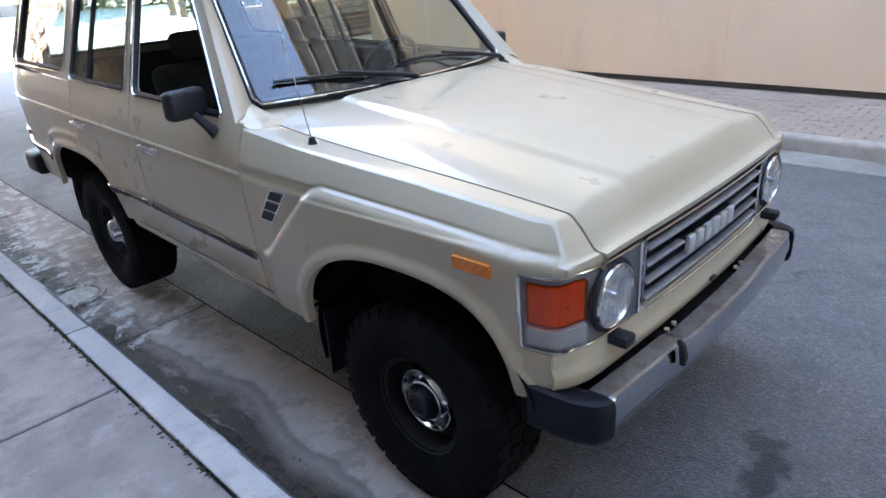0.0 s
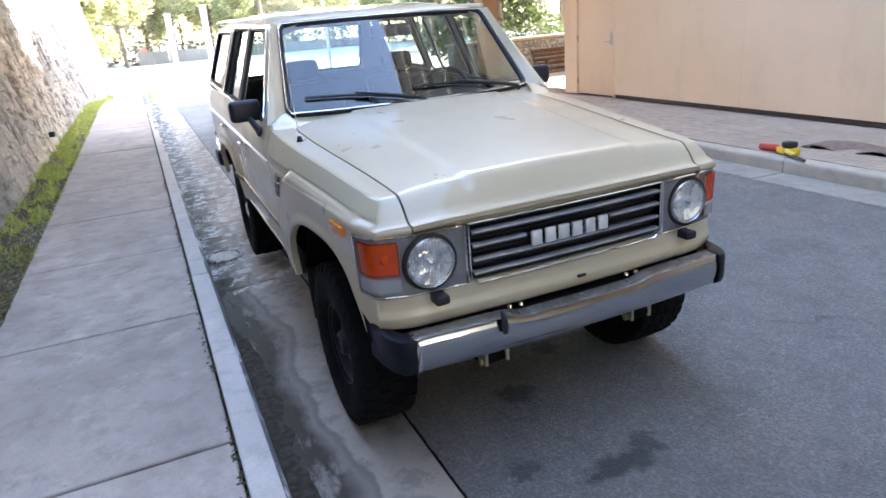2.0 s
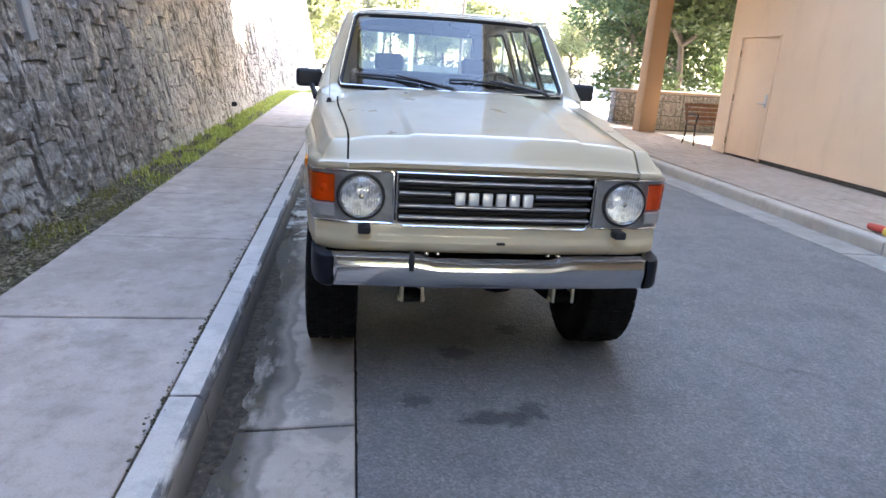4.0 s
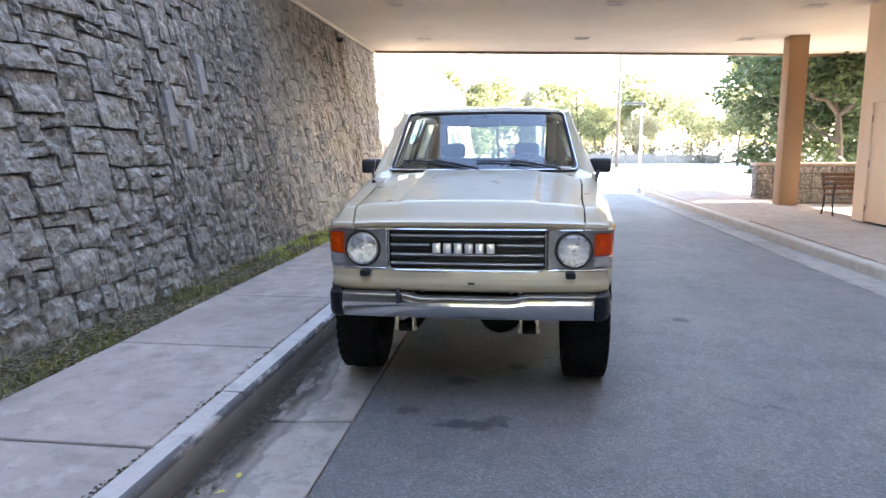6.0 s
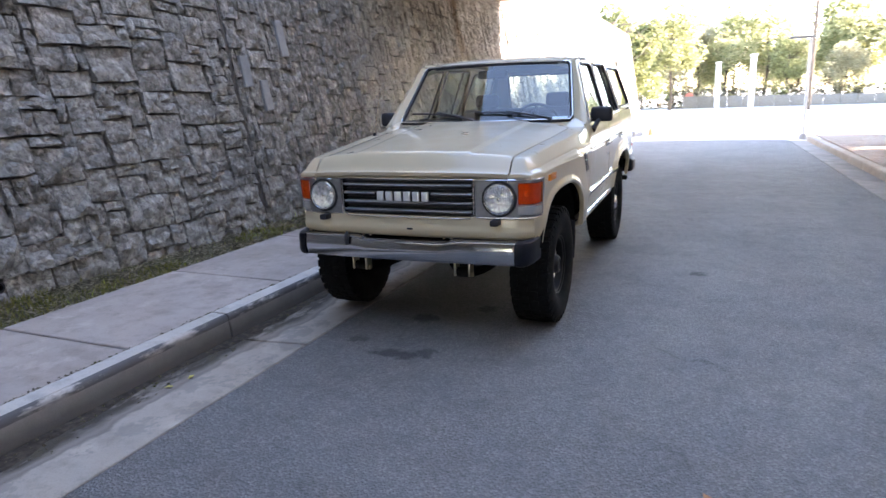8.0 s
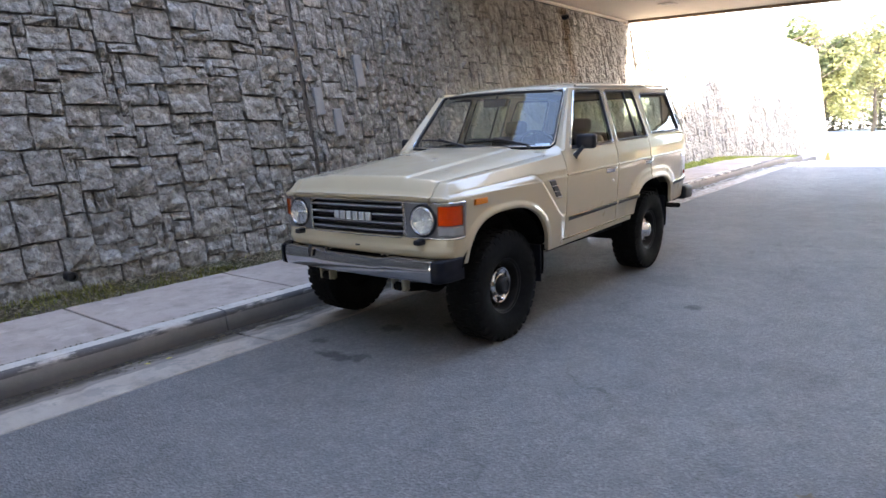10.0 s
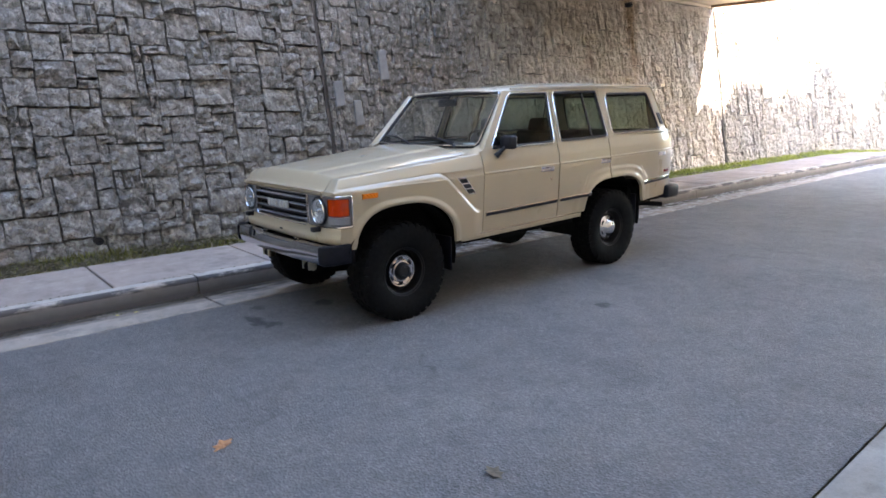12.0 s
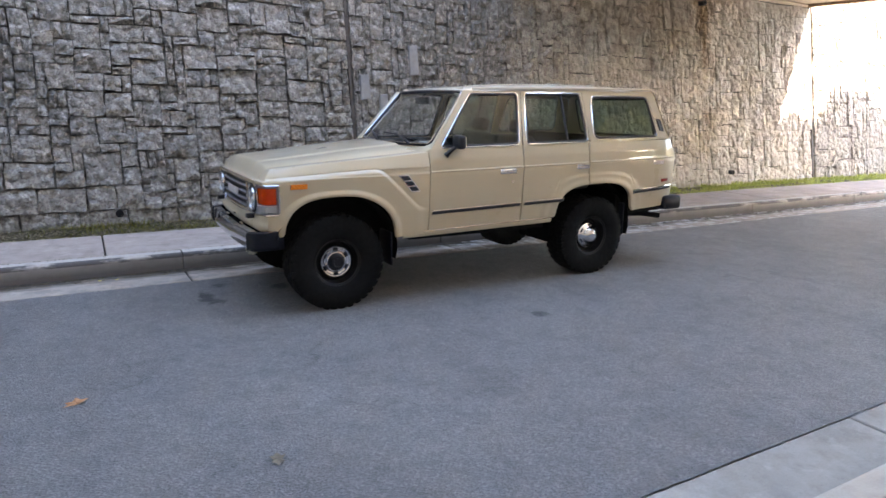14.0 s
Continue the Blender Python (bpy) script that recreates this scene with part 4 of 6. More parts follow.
weep = thing("weep_hole", "dark plastic weep pipe in the foot of the wall", "pipe", (wall_x(0.352) + 0.055, -1.404, 0.352))
bm = bmesh.new()
lathe(bm, [(0.03, 0.06), (0.045, 0.06), (0.045, -0.06), (0.03, -0.06)], (0, 0, 0), 16, "X")
part("pipe", bm, BLACK, weep)
bm = bmesh.new()
lathe(bm, [(0.001, 0.02), (0.034, 0.02)], (0, 0, 0), 16, "X")
part("bore", bm, GRILLE_BACK, weep)
copy_thing(weep, pose(wall_x(0.46) + 0.05, 9.8, 0.46))
spout = thing("drain_spout", "short dark drain spout high on the stone wall", "pipe", (wall_x(3.72), 9.09, 3.72))
bm = bmesh.new()
lathe(bm, [(0.03, 0.14), (0.05, 0.14), (0.05, -0.08), (0.03, -0.08)], (0, 0, 0), 16, "X")
part("pipe", bm, BLACK, spout)
bm = bmesh.new()
lathe(bm, [(0.001, 0.06), (0.034, 0.06)], (0, 0, 0), 16, "X")
part("bore", bm, GRILLE_BACK, spout)

# ---------------------------------------------------------------- the estate car
RAKE = 0.02             # the body stands nose-down by two in a hundred
car = thing("estate_car", "cream boxy off-road estate car parked at the kerb", "car")


def K(x, y, z):
    return (x, y, z + RAKE * y)


ARCH_F = (0.056, 0.465, 0.575, 0.378, 2.9)     # middle, half width, foot, height, squareness
ARCH_R = (2.71, 0.50, 0.535, 0.36, 2.9)


def arch_level(a, y, z):
    c, w, zb, h, n = a
    n = 2.15 if a is ARCH_F and y > c else n     # the front arch slopes away behind the wheel
    return ((abs(y - c) / w) ** n + (max(0.0, z - zb) / h) ** n) ** (1 / n)


def arch_z(a, y):
    c, w, zb, h, n = a
    n = 2.15 if a is ARCH_F and y > c else n
    u = abs(y - c) / w
    return zb + h * (1 - u ** n) ** (1 / n) if u < 1 else None


def top_z(y):
    """The fender's upper edge and the hood's side, dropping at the nose."""
    z = 1.176 + 0.069 * (y + 0.54)
    if y < -0.475:
        z -= min(0.08, 0.08 * ((-0.475 - y) / 0.085) ** 1.4)
    return z


def hood_half(y):
    return 0.668 + 0.074 * smooth01((y + 0.5) / 1.2)


def soft_min(a, b, k):
    h = max(k - abs(a - b), 0.0) / k
    return min(a, b) - h * h * k / 4


def shoulder_z(y):
    return 1.110 + 0.045 * (min(y, 0.42) + 0.55)


def shoulder(y, z):
    """How far inside the raised wheel bulge a place of the side lies."""
    px, pz, qx, qz = 0.40, 1.150, 0.755, 0.80
    nx, nz = (pz - qz), (qx - px)
    slant = -((y - px) * nx + (z - pz) * nz) / math.hypot(nx, nz)
    return -soft_min(-soft_min(shoulder_z(y) - z, slant, 0.05), z - 0.80, 0.05)


def side_x(y, z):
    """Half the body's width at a place of the side."""
    x = curve_at([(0.50, 0.855), (0.60, 0.872), (0.80, 0.894), (1.10, 0.909), (1.108, 0.903), (1.20, 0.897), (1.29, 0.873), (1.80, 0.690)], z)
    if y < 0.86:
        foot = shoulder_z(y) - 0.006
        if z > foot:
            w = 0.042 + 0.012 * smooth01((0.55 - y) / 1.0) + 0.008 * smooth01((-0.2 - y) / 0.25)
            x = 0.904 - w * ((z - foot) / max(0.03, top_z(max(y, -0.475)) - foot)) ** 1.15
        x -= 0.082 * smooth01((0.72 - y) / 1.22)
        into = min(1.0, max(0.0, (shoulder(y, z) + 0.002) / 0.040))
        x += (0.028 * (1 - (1 - into) ** 2.4) - 0.003 * smooth01(1 - abs(shoulder(y, z) + 0.004) / 0.010)) * (1 - smooth01((y - 0.70) / 0.15))
        if y < -0.36:
            x -= 0.050 * ((-0.36 - y) / 0.22) ** 2
    if z < 1.25:
        for a in (ARCH_F, ARCH_R):
            f = arch_level(a, y, z)
            x += 0.016 * smooth01(1 - abs(f - 1.04) / 0.11)
            if a is ARCH_R:
                x += 0.012 * smooth01((1.30 - f) / 0.05) * (1 if f > 0.9 else 0)
    if y > 3.45:
        x -= 0.075 * ((y - 3.45) / 0.42) ** 2.2
    return x


def low_z(y, sill=0.575):
    z = sill
    for a in (ARCH_F, ARCH_R):
        t = arch_z(a, y)
        if t is not None:
            z = max(z, t)
    if y < -0.3:
        z = max(z, 0.66)
    if y > 3.1:
        z = max(z, 0.575 + 0.02 * (y - 3.1) / 0.7)
    return z


def nose_sweep(p):
    """The fender's front edge draws back towards the corner."""
    return 0.030 * max(0.0, (abs(p.x) - 0.66) / 0.15) ** 2 * smooth01((-0.42 - p.y) / 0.12) if p.z > 1.04 else 0.0


def side_panel(bm, ys, low, high, s, nz=26, skirt=0.03):
    """A skin over the side from low(y) to high(y), with turned-in edges."""
    rows = []
    for y in ys:
        a, b = low(y), high(y)
        r = [K(s * side_x(y, z), y, z) for z in steps(a, b, nz)]
        rows.append([K(s * (side_x(y, a) - skirt), y, a)] + r + [K(s * (side_x(y, b) - skirt), y, b)])
    first = [(p[0] - s * skirt, p[1], p[2]) for p in rows[0]]
    last = [(p[0] - s * skirt, p[1], p[2]) for p in rows[-1]]
    sheet(bm, [first] + rows + [last])


def patch(bm, quad, s, nu=6, nv=6, out=0.0, deep=0.025):
    """A four-cornered piece of the side, given by (y, z) corners, with turned-in edges."""
    (y0, z0), (y1, z1), (y2, z2), (y3, z3) = quad
    rows = []
    for v in steps(0, 1, nv):
        row = []
        for u in steps(0, 1, nu):
            y = (y0 * (1 - u) + y1 * u) * (1 - v) + (y3 * (1 - u) + y2 * u) * v
            z = (z0 * (1 - u) + z1 * u) * (1 - v) + (z3 * (1 - u) + z2 * u) * v
            row.append(K(s * (side_x(y, z) + out), y, z))
        rows.append(row)
    inn = lambda r: [(p[0] - s * deep, p[1], p[2]) for p in r]
    rows = [[(r[0][0] - s * deep, *r[0][1:])] + r + [(r[-1][0] - s * deep, *r[-1][1:])] for r in rows]
    sheet(bm, [inn(rows[0])] + rows + [inn(rows[-1])])


def on_side(s, y, z, out=0.0):
    return K(s * (side_x(y, z) + out), y, z)


BELT, SILL_TOP, TOP = 1.292, 1.312, 1.755
DOOR_F, DOOR_M, DOOR_R = 0.845, 1.818, 2.605
WIN_F = ((0.965, 1.315), (1.765, 1.315), (1.835, TOP), (1.345, TOP))
WIN_R = ((1.875, 1.318), (2.585, 1.318), (2.575, TOP), (1.935, TOP))
WIN_Q = ((2.695, 1.342), (3.54, 1.335), (3.475, 1.722), (2.735, 1.728))


def rounded(quad, r=0.06, n=5):
    """The corners of a (y, z) quad rounded off, as a closed line."""
    pts = []
    for i in range(4):
        p, a, b = Vector(quad[i]), Vector(quad[i - 1]), Vector(quad[(i + 1) % 4])
        da, db = (a - p).normalized(), (b - p).normalized()
        for k in range(n + 1):
            t = k / n
            pts.append((1 - t) ** 2 * (p + da * r) + t ** 2 * (p + db * r) + 2 * t * (1 - t) * p)
    return pts


def ring_fill(bm, outer, inner, s, deep=0.02):
    """A frame on the side between a quad and a rounded opening within it."""
    n = len(inner)
    out_pts = []
    for i in range(4):
        p = Vector(outer[i])
        for k in range(n // 4):
            out_pts.append(p)
    rows = []
    for t in (0.0, 0.5, 1.0):
        rows.append([K(s * side_x(*(a.lerp(b, t))), *(a.lerp(b, t))) for a, b in zip(out_pts, inner)])
    rows.append([(p[0] - s * deep, p[1], p[2]) for p in rows[-1]])
    sheet(bm, rows, True)


def window_in(s, quad, parent, r=0.05, glazed=True):
    """Glass, black seal and bright line of one side window."""
    pts = rounded(quad, r)
    bm = bmesh.new()
    c = sum((Vector(q) for q in quad), Vector((0, 0))) / 4
    mid = [p.lerp(c, 0.5) for p in pts]
    rows = [[on_side(s, p.x, p.y, -0.012) for p in pts], [on_side(s, p.x, p.y, -0.010) for p in mid], [on_side(s, p.lerp(c, 0.98).x, p.lerp(c, 0.98).y, -0.010) for p in pts]]
    sheet(bm, rows, True)
    if glazed:
        g = part("window_glass", bm, GLASS, parent)
        g.visible_shadow = False
    else:
        bm.free()
    bm = bmesh.new()
    tube(bm, [on_side(s, p.x, p.y, -0.002) for p in pts], 0.011, 6, True)
    part("window_seal", bm, BLACK, parent)
    bm = bmesh.new()
    tube(bm, [on_side(s, q.x, q.y, 0.006) for q in rounded([(y + (0.012 if i in (1, 2) else -0.012), z + (0.012 if i > 1 else -0.012)) for i, (y, z) in enumerate(quad)], r)], 0.0065, 6, True)
    part("window_trim", bm, CHROME, parent)


def handle(s, y, z, parent, w=0.16):
    bm = bmesh.new()
    x = side_x(y + w / 2, z)
    pts = [K(s * (x - 0.004), y, z), K(s * (x + 0.022), y + 0.02, z), K(s * (x + 0.026), y + w / 2, z), K(s * (x + 0.022), y + w - 0.02, z), K(s * (x - 0.004), y + w, z)]
    tube(bm, pts, 0.011, 8)
    box(bm, (-0.004, 0, -0.022), (0.004, w + 0.02, 0.022), 0.003, m=Matrix.Translation(K(s * (x + 0.001), y - 0.01, z - 0.012)))
    part("door_handle", bm, CHROME, parent)


def strip(s, y0, y1, z0, z1, h, parent, name="side_trim"):
    bm = bmesh.new()
    rows = []
    for y in steps(y0, y1, 14):
        z = z0 + (z1 - z0) * (y - y0) / (y1 - y0)
        rows.append([on_side(s, y, z + dz * h, dx) for dz, dx in ((-0.5, 0.0), (-0.5, 0.008), (-0.2, 0.013), (0.2, 0.013), (0.5, 0.008), (0.5, 0.0))])
    sheet(bm, rows)
    part(name, bm, BLACK, parent)
    bm = bmesh.new()
    tube(bm, [on_side(s, y, z0 + (z1 - z0) * (y - y0) / (y1 - y0) + h * 0.55, 0.008) for y in steps(y0, y1, 10)], 0.006, 6)
    part("bright_line", bm, CHROME, parent)


def crease(s, y0, y1, z, parent):
    bm = bmesh.new()
    tube(bm, [on_side(s, y, z, -0.002) for y in steps(y0, y1, 16)], 0.010, 8)
    part("pressed_line", bm, PAINT, parent)


for s in (1, -1):
    # front fender
    bm = bmesh.new()
    ys = [-0.582, -0.578, -0.572, -0.565, -0.556] + steps(-0.545, -0.445, 12)
    ys2 = steps(-0.44, DOOR_F - 0.007, 110)
    side_panel(bm, ys2, low_z, top_z, s, 84)
    side_panel(bm, [-0.528, -0.52, -0.505] + steps(-0.49, -0.44, 3), low_z, lambda y: 0.830, s, 8)
    side_panel(bm, ys + [-0.44], lambda y: min(1.066, top_z(y) - 0.004), top_z, s, 40)
    for v in bm.verts:
        v.co.y += nose_sweep(v.co)
    ys = ys + ys2
    fender = part("front_fender", bm, PAINT, car, "", 55)
    bm = bmesh.new()
    rows = []
    for y in ys:
        z, xo = top_z(y), side_x(y, top_z(y))
        xi = hood_half(y) + 0.009
        rows.append([K(s * (xo + (xi - xo) * t), y, z + h) for t, h in ((0.0, 0.0), (0.08, 0.004), (0.16, 0.0055), (0.3, 0.0065), (0.6, 0.0075), (1.0, 0.008))] + [K(s * xi, y, z - 0.03)])
    y = ys[0]
    nose = lambda dy, z: [K(s * (side_x(y, z) - 0.002 + (0.674 - side_x(y, z)) * t), y + dy - 0.003, z) for t in (0.0, 0.08, 0.16, 0.3, 0.6, 1.0, 1.0)]
    rows = [nose(0.045, 1.070), nose(0.004, 1.071), nose(0.0, 1.076), nose(-0.001, 1.084), nose(0.0, 1.091)] + rows
    sheet(bm, rows)
    for v in bm.verts:
        v.co.y += nose_sweep(v.co)
    part("fender_top", bm, PAINT, fender, "", 60)
    # louvred vent: three dark slots in a bright frame
    q = [(0.538, 1.097), (0.632, 1.097), (0.752, 0.948), (0.668, 0.948)]
    bm = bmesh.new()
    patch(bm, [q[3], q[2], q[1], q[0]], s, 4, 4, 0.004, 0.012)
    part("fender_vent", bm, CHROME, fender, "bright framed louvre vent")
    for k in range(3):
        a, b = 0.07 + k * 0.31, 0.31 + k * 0.31
        f = lambda u, v: ((q[3][0] * (1 - u) + q[2][0] * u) * (1 - v) + (q[0][0] * (1 - u) + q[1][0] * u) * v, q[3][1] * (1 - v) + q[0][1] * v)
        bm = bmesh.new()
        patch(bm, [f(0.12, a), f(0.88, a), f(0.88, b), f(0.12, b)], s, 2, 2, 0.008, 0.006)
        part("vent_slot", bm, GRILLE_BACK, fender)
    # amber side marker
    bm = bmesh.new()
    patch(bm, [(-0.352, 1.030), (-0.225, 1.030), (-0.225, 1.068), (-0.352, 1.068)], s, 6, 3, 0.014, 0.02)
    part("side_marker", bm, AMBER_SIDE, fender, "amber side marker lamp")

    # front door
    bm = bmesh.new()
    side_panel(bm, steps(DOOR_F, DOOR_M - 0.006, 30), lambda y: low_z(y, 0.60), lambda y: BELT, s, 30)
    door_f = part("front_door", bm, PAINT, car)
    bm = bmesh.new()
    ring_fill(bm, ((0.862, BELT), (DOOR_M - 0.004, BELT), (1.885, 1.788), (1.285, 1.788)), rounded(WIN_F, 0.04), s)
    part("window_frame", bm, PAINT, door_f)
    window_in(s, WIN_F, door_f, 0.04, s > 0)     # the kerb side front pane is wound down
    handle(s, 1.565, 1.085, door_f)
    bm = bmesh.new()
    lathe(bm, [(0.001, 0.006), (0.012, 0.006), (0.013, -0.004)], on_side(s, 1.70, 0.975), 14, "X")
    part("lock", bm, CHROME, door_f)
    strip(s, DOOR_F + 0.02, DOOR_M - 0.02, 0.752, 0.756, 0.030, door_f)
    crease(s, DOOR_F + 0.004, DOOR_M - 0.008, 1.105, door_f)

    # rear door
    bm = bmesh.new()
    side_panel(bm, steps(DOOR_M + 0.006, DOOR_R - 0.006, 30), lambda y: low_z(y, 0.60), lambda y: BELT, s, 30)
    door_r = part("rear_door", bm, PAINT, car)
    bm = bmesh.new()
    ring_fill(bm, ((DOOR_M + 0.004, BELT), (DOOR_R + 0.02, BELT), (2.625, 1.788), (1.893, 1.788)), rounded(WIN_R, 0.035), s)
    part("window_frame", bm, PAINT, door_r)
    window_in(s, WIN_R, door_r, 0.035)
    bm = bmesh.new()
    tube(bm, [on_side(s, 2.355, 1.318, -0.006), on_side(s, 2.362, TOP, -0.006)], 0.012, 6)
    part("window_divider", bm, BLACK, door_r)
    handle(s, 2.455, 1.085, door_r, 0.14)
    strip(s, DOOR_M + 0.02, 2.30, 0.756, 0.762, 0.030, door_r)
    crease(s, DOOR_M + 0.008, DOOR_R - 0.008, 1.105, door_r)

    # rear quarter
    bm = bmesh.new()
    side_panel(bm, steps(DOOR_R + 0.006, 3.86, 44), low_z, lambda y: min(BELT, BELT - max(0, y - 3.76) * 1.6), s, 30)
    quarter = part("rear_quarter", bm, PAINT, car)
    bm = bmesh.new()
    ring_fill(bm, ((DOOR_R + 0.024, BELT), (3.76, BELT), (3.60, 1.788), (2.63, 1.788)), rounded(WIN_Q, 0.06), s)
    part("window_surround", bm, PAINT, quarter)
    window_in(s, WIN_Q, quarter, 0.06)
    strip(s, 3.19, 3.80, 0.775, 0.79, 0.036, quarter)
    crease(s, DOOR_R + 0.01, 3.80, 1.108, quarter)
    bm = bmesh.new()
    patch(bm, [(3.605, 1.385), (3.675, 1.375), (3.645, 1.50), (3.575, 1.51)], s, 3, 4, 0.006, 0.012)
    pv = part("pillar_vent", bm, BLACK, quarter)
    for k in range(4):
        z = 1.395 + 0.028 * k
        bm = bmesh.new()
        patch(bm, [(3.605 - 0.2 * (z - 1.385), z), (3.665 - 0.2 * (z - 1.385), z - 0.004), (3.660 - 0.2 * (z - 1.385), z + 0.014), (3.600 - 0.2 * (z - 1.385), z + 0.018)], s, 2, 2, 0.010, 0.006)
        part("vent_slot", bm, GRILLE_BACK, pv)
    bm = bmesh.new()
    patch(bm, [(3.63, 0.852), (3.735, 0.852), (3.735, 0.885), (3.63, 0.885)], s, 4, 3, 0.012, 0.02)
    part("rear_side_marker", bm, RED_LENS, quarter, "dark red side marker lamp")
    if s > 0:
        bm = bmesh.new()
        patch(bm, [(3.47, 1.045), (3.64, 1.045), (3.64, 1.085), (3.47, 1.085)], s, 4, 2, 0.003, 0.01)
        part("filler_pull", bm, CHROME, quarter)

    # sill below the doors
    bm = bmesh.new()
    rows = []
    for y in steps(0.60, 2.19, 12):
        rows.append([K(s * x, y, z) for x, z in ((0.80, 0.595), (0.868, 0.598), (0.872, 0.575), (0.862, 0.548), (0.80, 0.535))])
    sheet(bm, rows)
    part("sill", bm, PAINT, car)
    bm = bmesh.new()
    tube(bm, [K(s * 0.874, y, 0.596) for y in steps(0.6, 2.19, 4)], 0.006, 6)
    part("sill_line", bm, CHROME, car)

    # windscreen pillar
    bm = bmesh.new()
    rows = []
    for t in steps(0, 1, 10):
        a = Vector((0.754 - 0.098 * t, 0.922 + 0.375 * t, 1.325 + 0.455 * t))
        zb = BELT + (1.788 - BELT) * t
        yb = 0.860 + 0.425 * t
        b = Vector((side_x(max(0.87, yb), zb), yb, zb))
        m = a.lerp(b, 0.5) + Vector((0.016, -0.020, 0.006))
        rows.append([K(s * p.x, p.y, p.z) for p in (a, a.lerp(m, 0.6), m, m.lerp(b, 0.5), b)])
    sheet(bm, rows)
    part("windscreen_pillar", bm, PAINT, car)
    # corner of the cowl at the pillar's foot
    bm = bmesh.new()
    sheet(bm, [[K(s * x, y, z) for x, y, z in r] for r in (((0.72, 0.775, 1.262), (0.80, 0.775, 1.276), (0.845, 0.785, 1.268), (0.853, 0.79, 1.25)),
                                                           ((0.73, 0.83, 1.30), (0.80, 0.82, 1.294), (0.848, 0.825, 1.278), (0.858, 0.83, 1.25)),
                                                           ((0.752, 0.93, 1.338), (0.80, 0.90, 1.326), (0.858, 0.872, 1.299), (0.866, 0.866, 1.27)))])
    part("cowl_corner", bm, PAINT, car)

    # drip rail
    bm = bmesh.new()
    pts = [K(s * 0.706, y, 1.803 + 0.008 * math.sin((y - 1.3) / 2.3 * math.pi)) for y in steps(1.36, 3.55, 10)] + [K(s * 0.70, 3.62, 1.77)]
    tube(bm, pts, 0.012, 6)
    part("drip_rail", bm, SKYLIT_ROOF, car)

    # door mirror
    bm = bmesh.new()
    c = K(s * 0.94, 1.10, 1.352)
    box(bm, (-0.085, -0.035, -0.058), (0.085, 0.035, 0.058), 0.024, 3, Matrix.Translation(c) @ Euler((0, 0, radians(-8 * s))).to_matrix().to_4x4())
    mirror = part("door_mirror", bm, BLACK, car, "black plastic door mirror")
    bm = bmesh.new()
    tube(bm, [K(s * 0.885, 1.00, 1.238), K(s * 0.90, 1.02, 1.262), K(s * 0.925, 1.07, 1.31)], [0.028, 0.020, 0.016], 8)
    part("mirror_arm", bm, BLACK, mirror)
    bm = bmesh.new()
    box(bm, (-0.072, 0.033, -0.046), (0.072, 0.0365, 0.046), 0.001, 1, Matrix.Translation(c) @ Euler((0, 0, radians(-8 * s))).to_matrix().to_4x4())
    part("mirror_glass", bm, MIRROR, mirror)

    # wheel wells and mud flaps
    for c, w in ((0.03, 0.53), (2.71, 0.53)):
        bm = bmesh.new()
        last = math.pi - 0.28 if c < 1 else math.pi + 0.25
        sheet(bm, [[(s * x, c + w * math.cos(t), 0.50 + 0.47 * math.sin(t)) for t in steps(-0.25, last, 20)] for x in (0.35, 0.845)])
        sheet(bm, [[(s * 0.35, c + k * w * math.cos(t), 0.50 + k * 0.47 * math.sin(t)) for t in steps(-0.1, math.pi - 0.28, 20)] for k in (0.02, 1.0)])
        part("wheel_well", bm, UNDER, car)
    for y, z0, z1 in ((0.50, 0.33, 0.62), (3.155, 0.385, 0.72)):
        bm = bmesh.new()
        box(bm, (s * 0.72 - 0.13, y, z0), (s * 0.72 + 0.13, y + 0.012, z1), 0.004, m=None)
        part("mud_flap", bm, CAP_RUBBER, car)


def hood_z(x, y):
    u = abs(x) / hood_half(y)
    k = smooth01((y + 0.57) / 0.12)
    rear = smooth01((y + 0.55) / 1.1)
    z = top_z(y) + 0.008 + (0.012 + 0.012 * rear) * (1 - u ** 2) * (0.5 + 0.5 * k)
    z += (0.018 + 0.012 * rear) * (1 - u ** 9) * (0.3 + 0.7 * k)
    z += 0.010 * smooth01((0.62 - u) / 0.04) * k
    return z


# hood
bm = bmesh.new()
rows = []
for y in [-0.595, -0.592, -0.586, -0.578, -0.568, -0.555, -0.54, -0.53, -0.52, -0.51, -0.50, -0.49, -0.48, -0.47, -0.455, -0.43] + steps(-0.40, 0.775, 24):
    h = hood_half(y)
    bow = lambda x: -0.024 * (1 - (x / h) ** 2) * (1 - smooth01((y + 0.595) / 1.5))
    row = [K(x * h, y + bow(x * h) - (0.05 * (1 - x * x) if y > 0.6 else 0) * (y - 0.6) / 0.175, hood_z(x * h, y)) for x in steps(-1, 1, 72)]
    rows.append([(row[0][0], row[0][1], row[0][2] - 0.03)] + row + [(row[-1][0], row[-1][1], row[-1][2] - 0.03)])
lip = [(p[0], p[1] + 0.004, p[2] - 0.020) for p in rows[0]]
rows = [[(p[0], p[1] + 0.05, p[2] - 0.020) for p in rows[0]], lip] + rows + [[(p[0], p[1], p[2] - 0.03) for p in rows[-1]]]
sheet(bm, rows)
hood = part("hood", bm, PAINT, car)

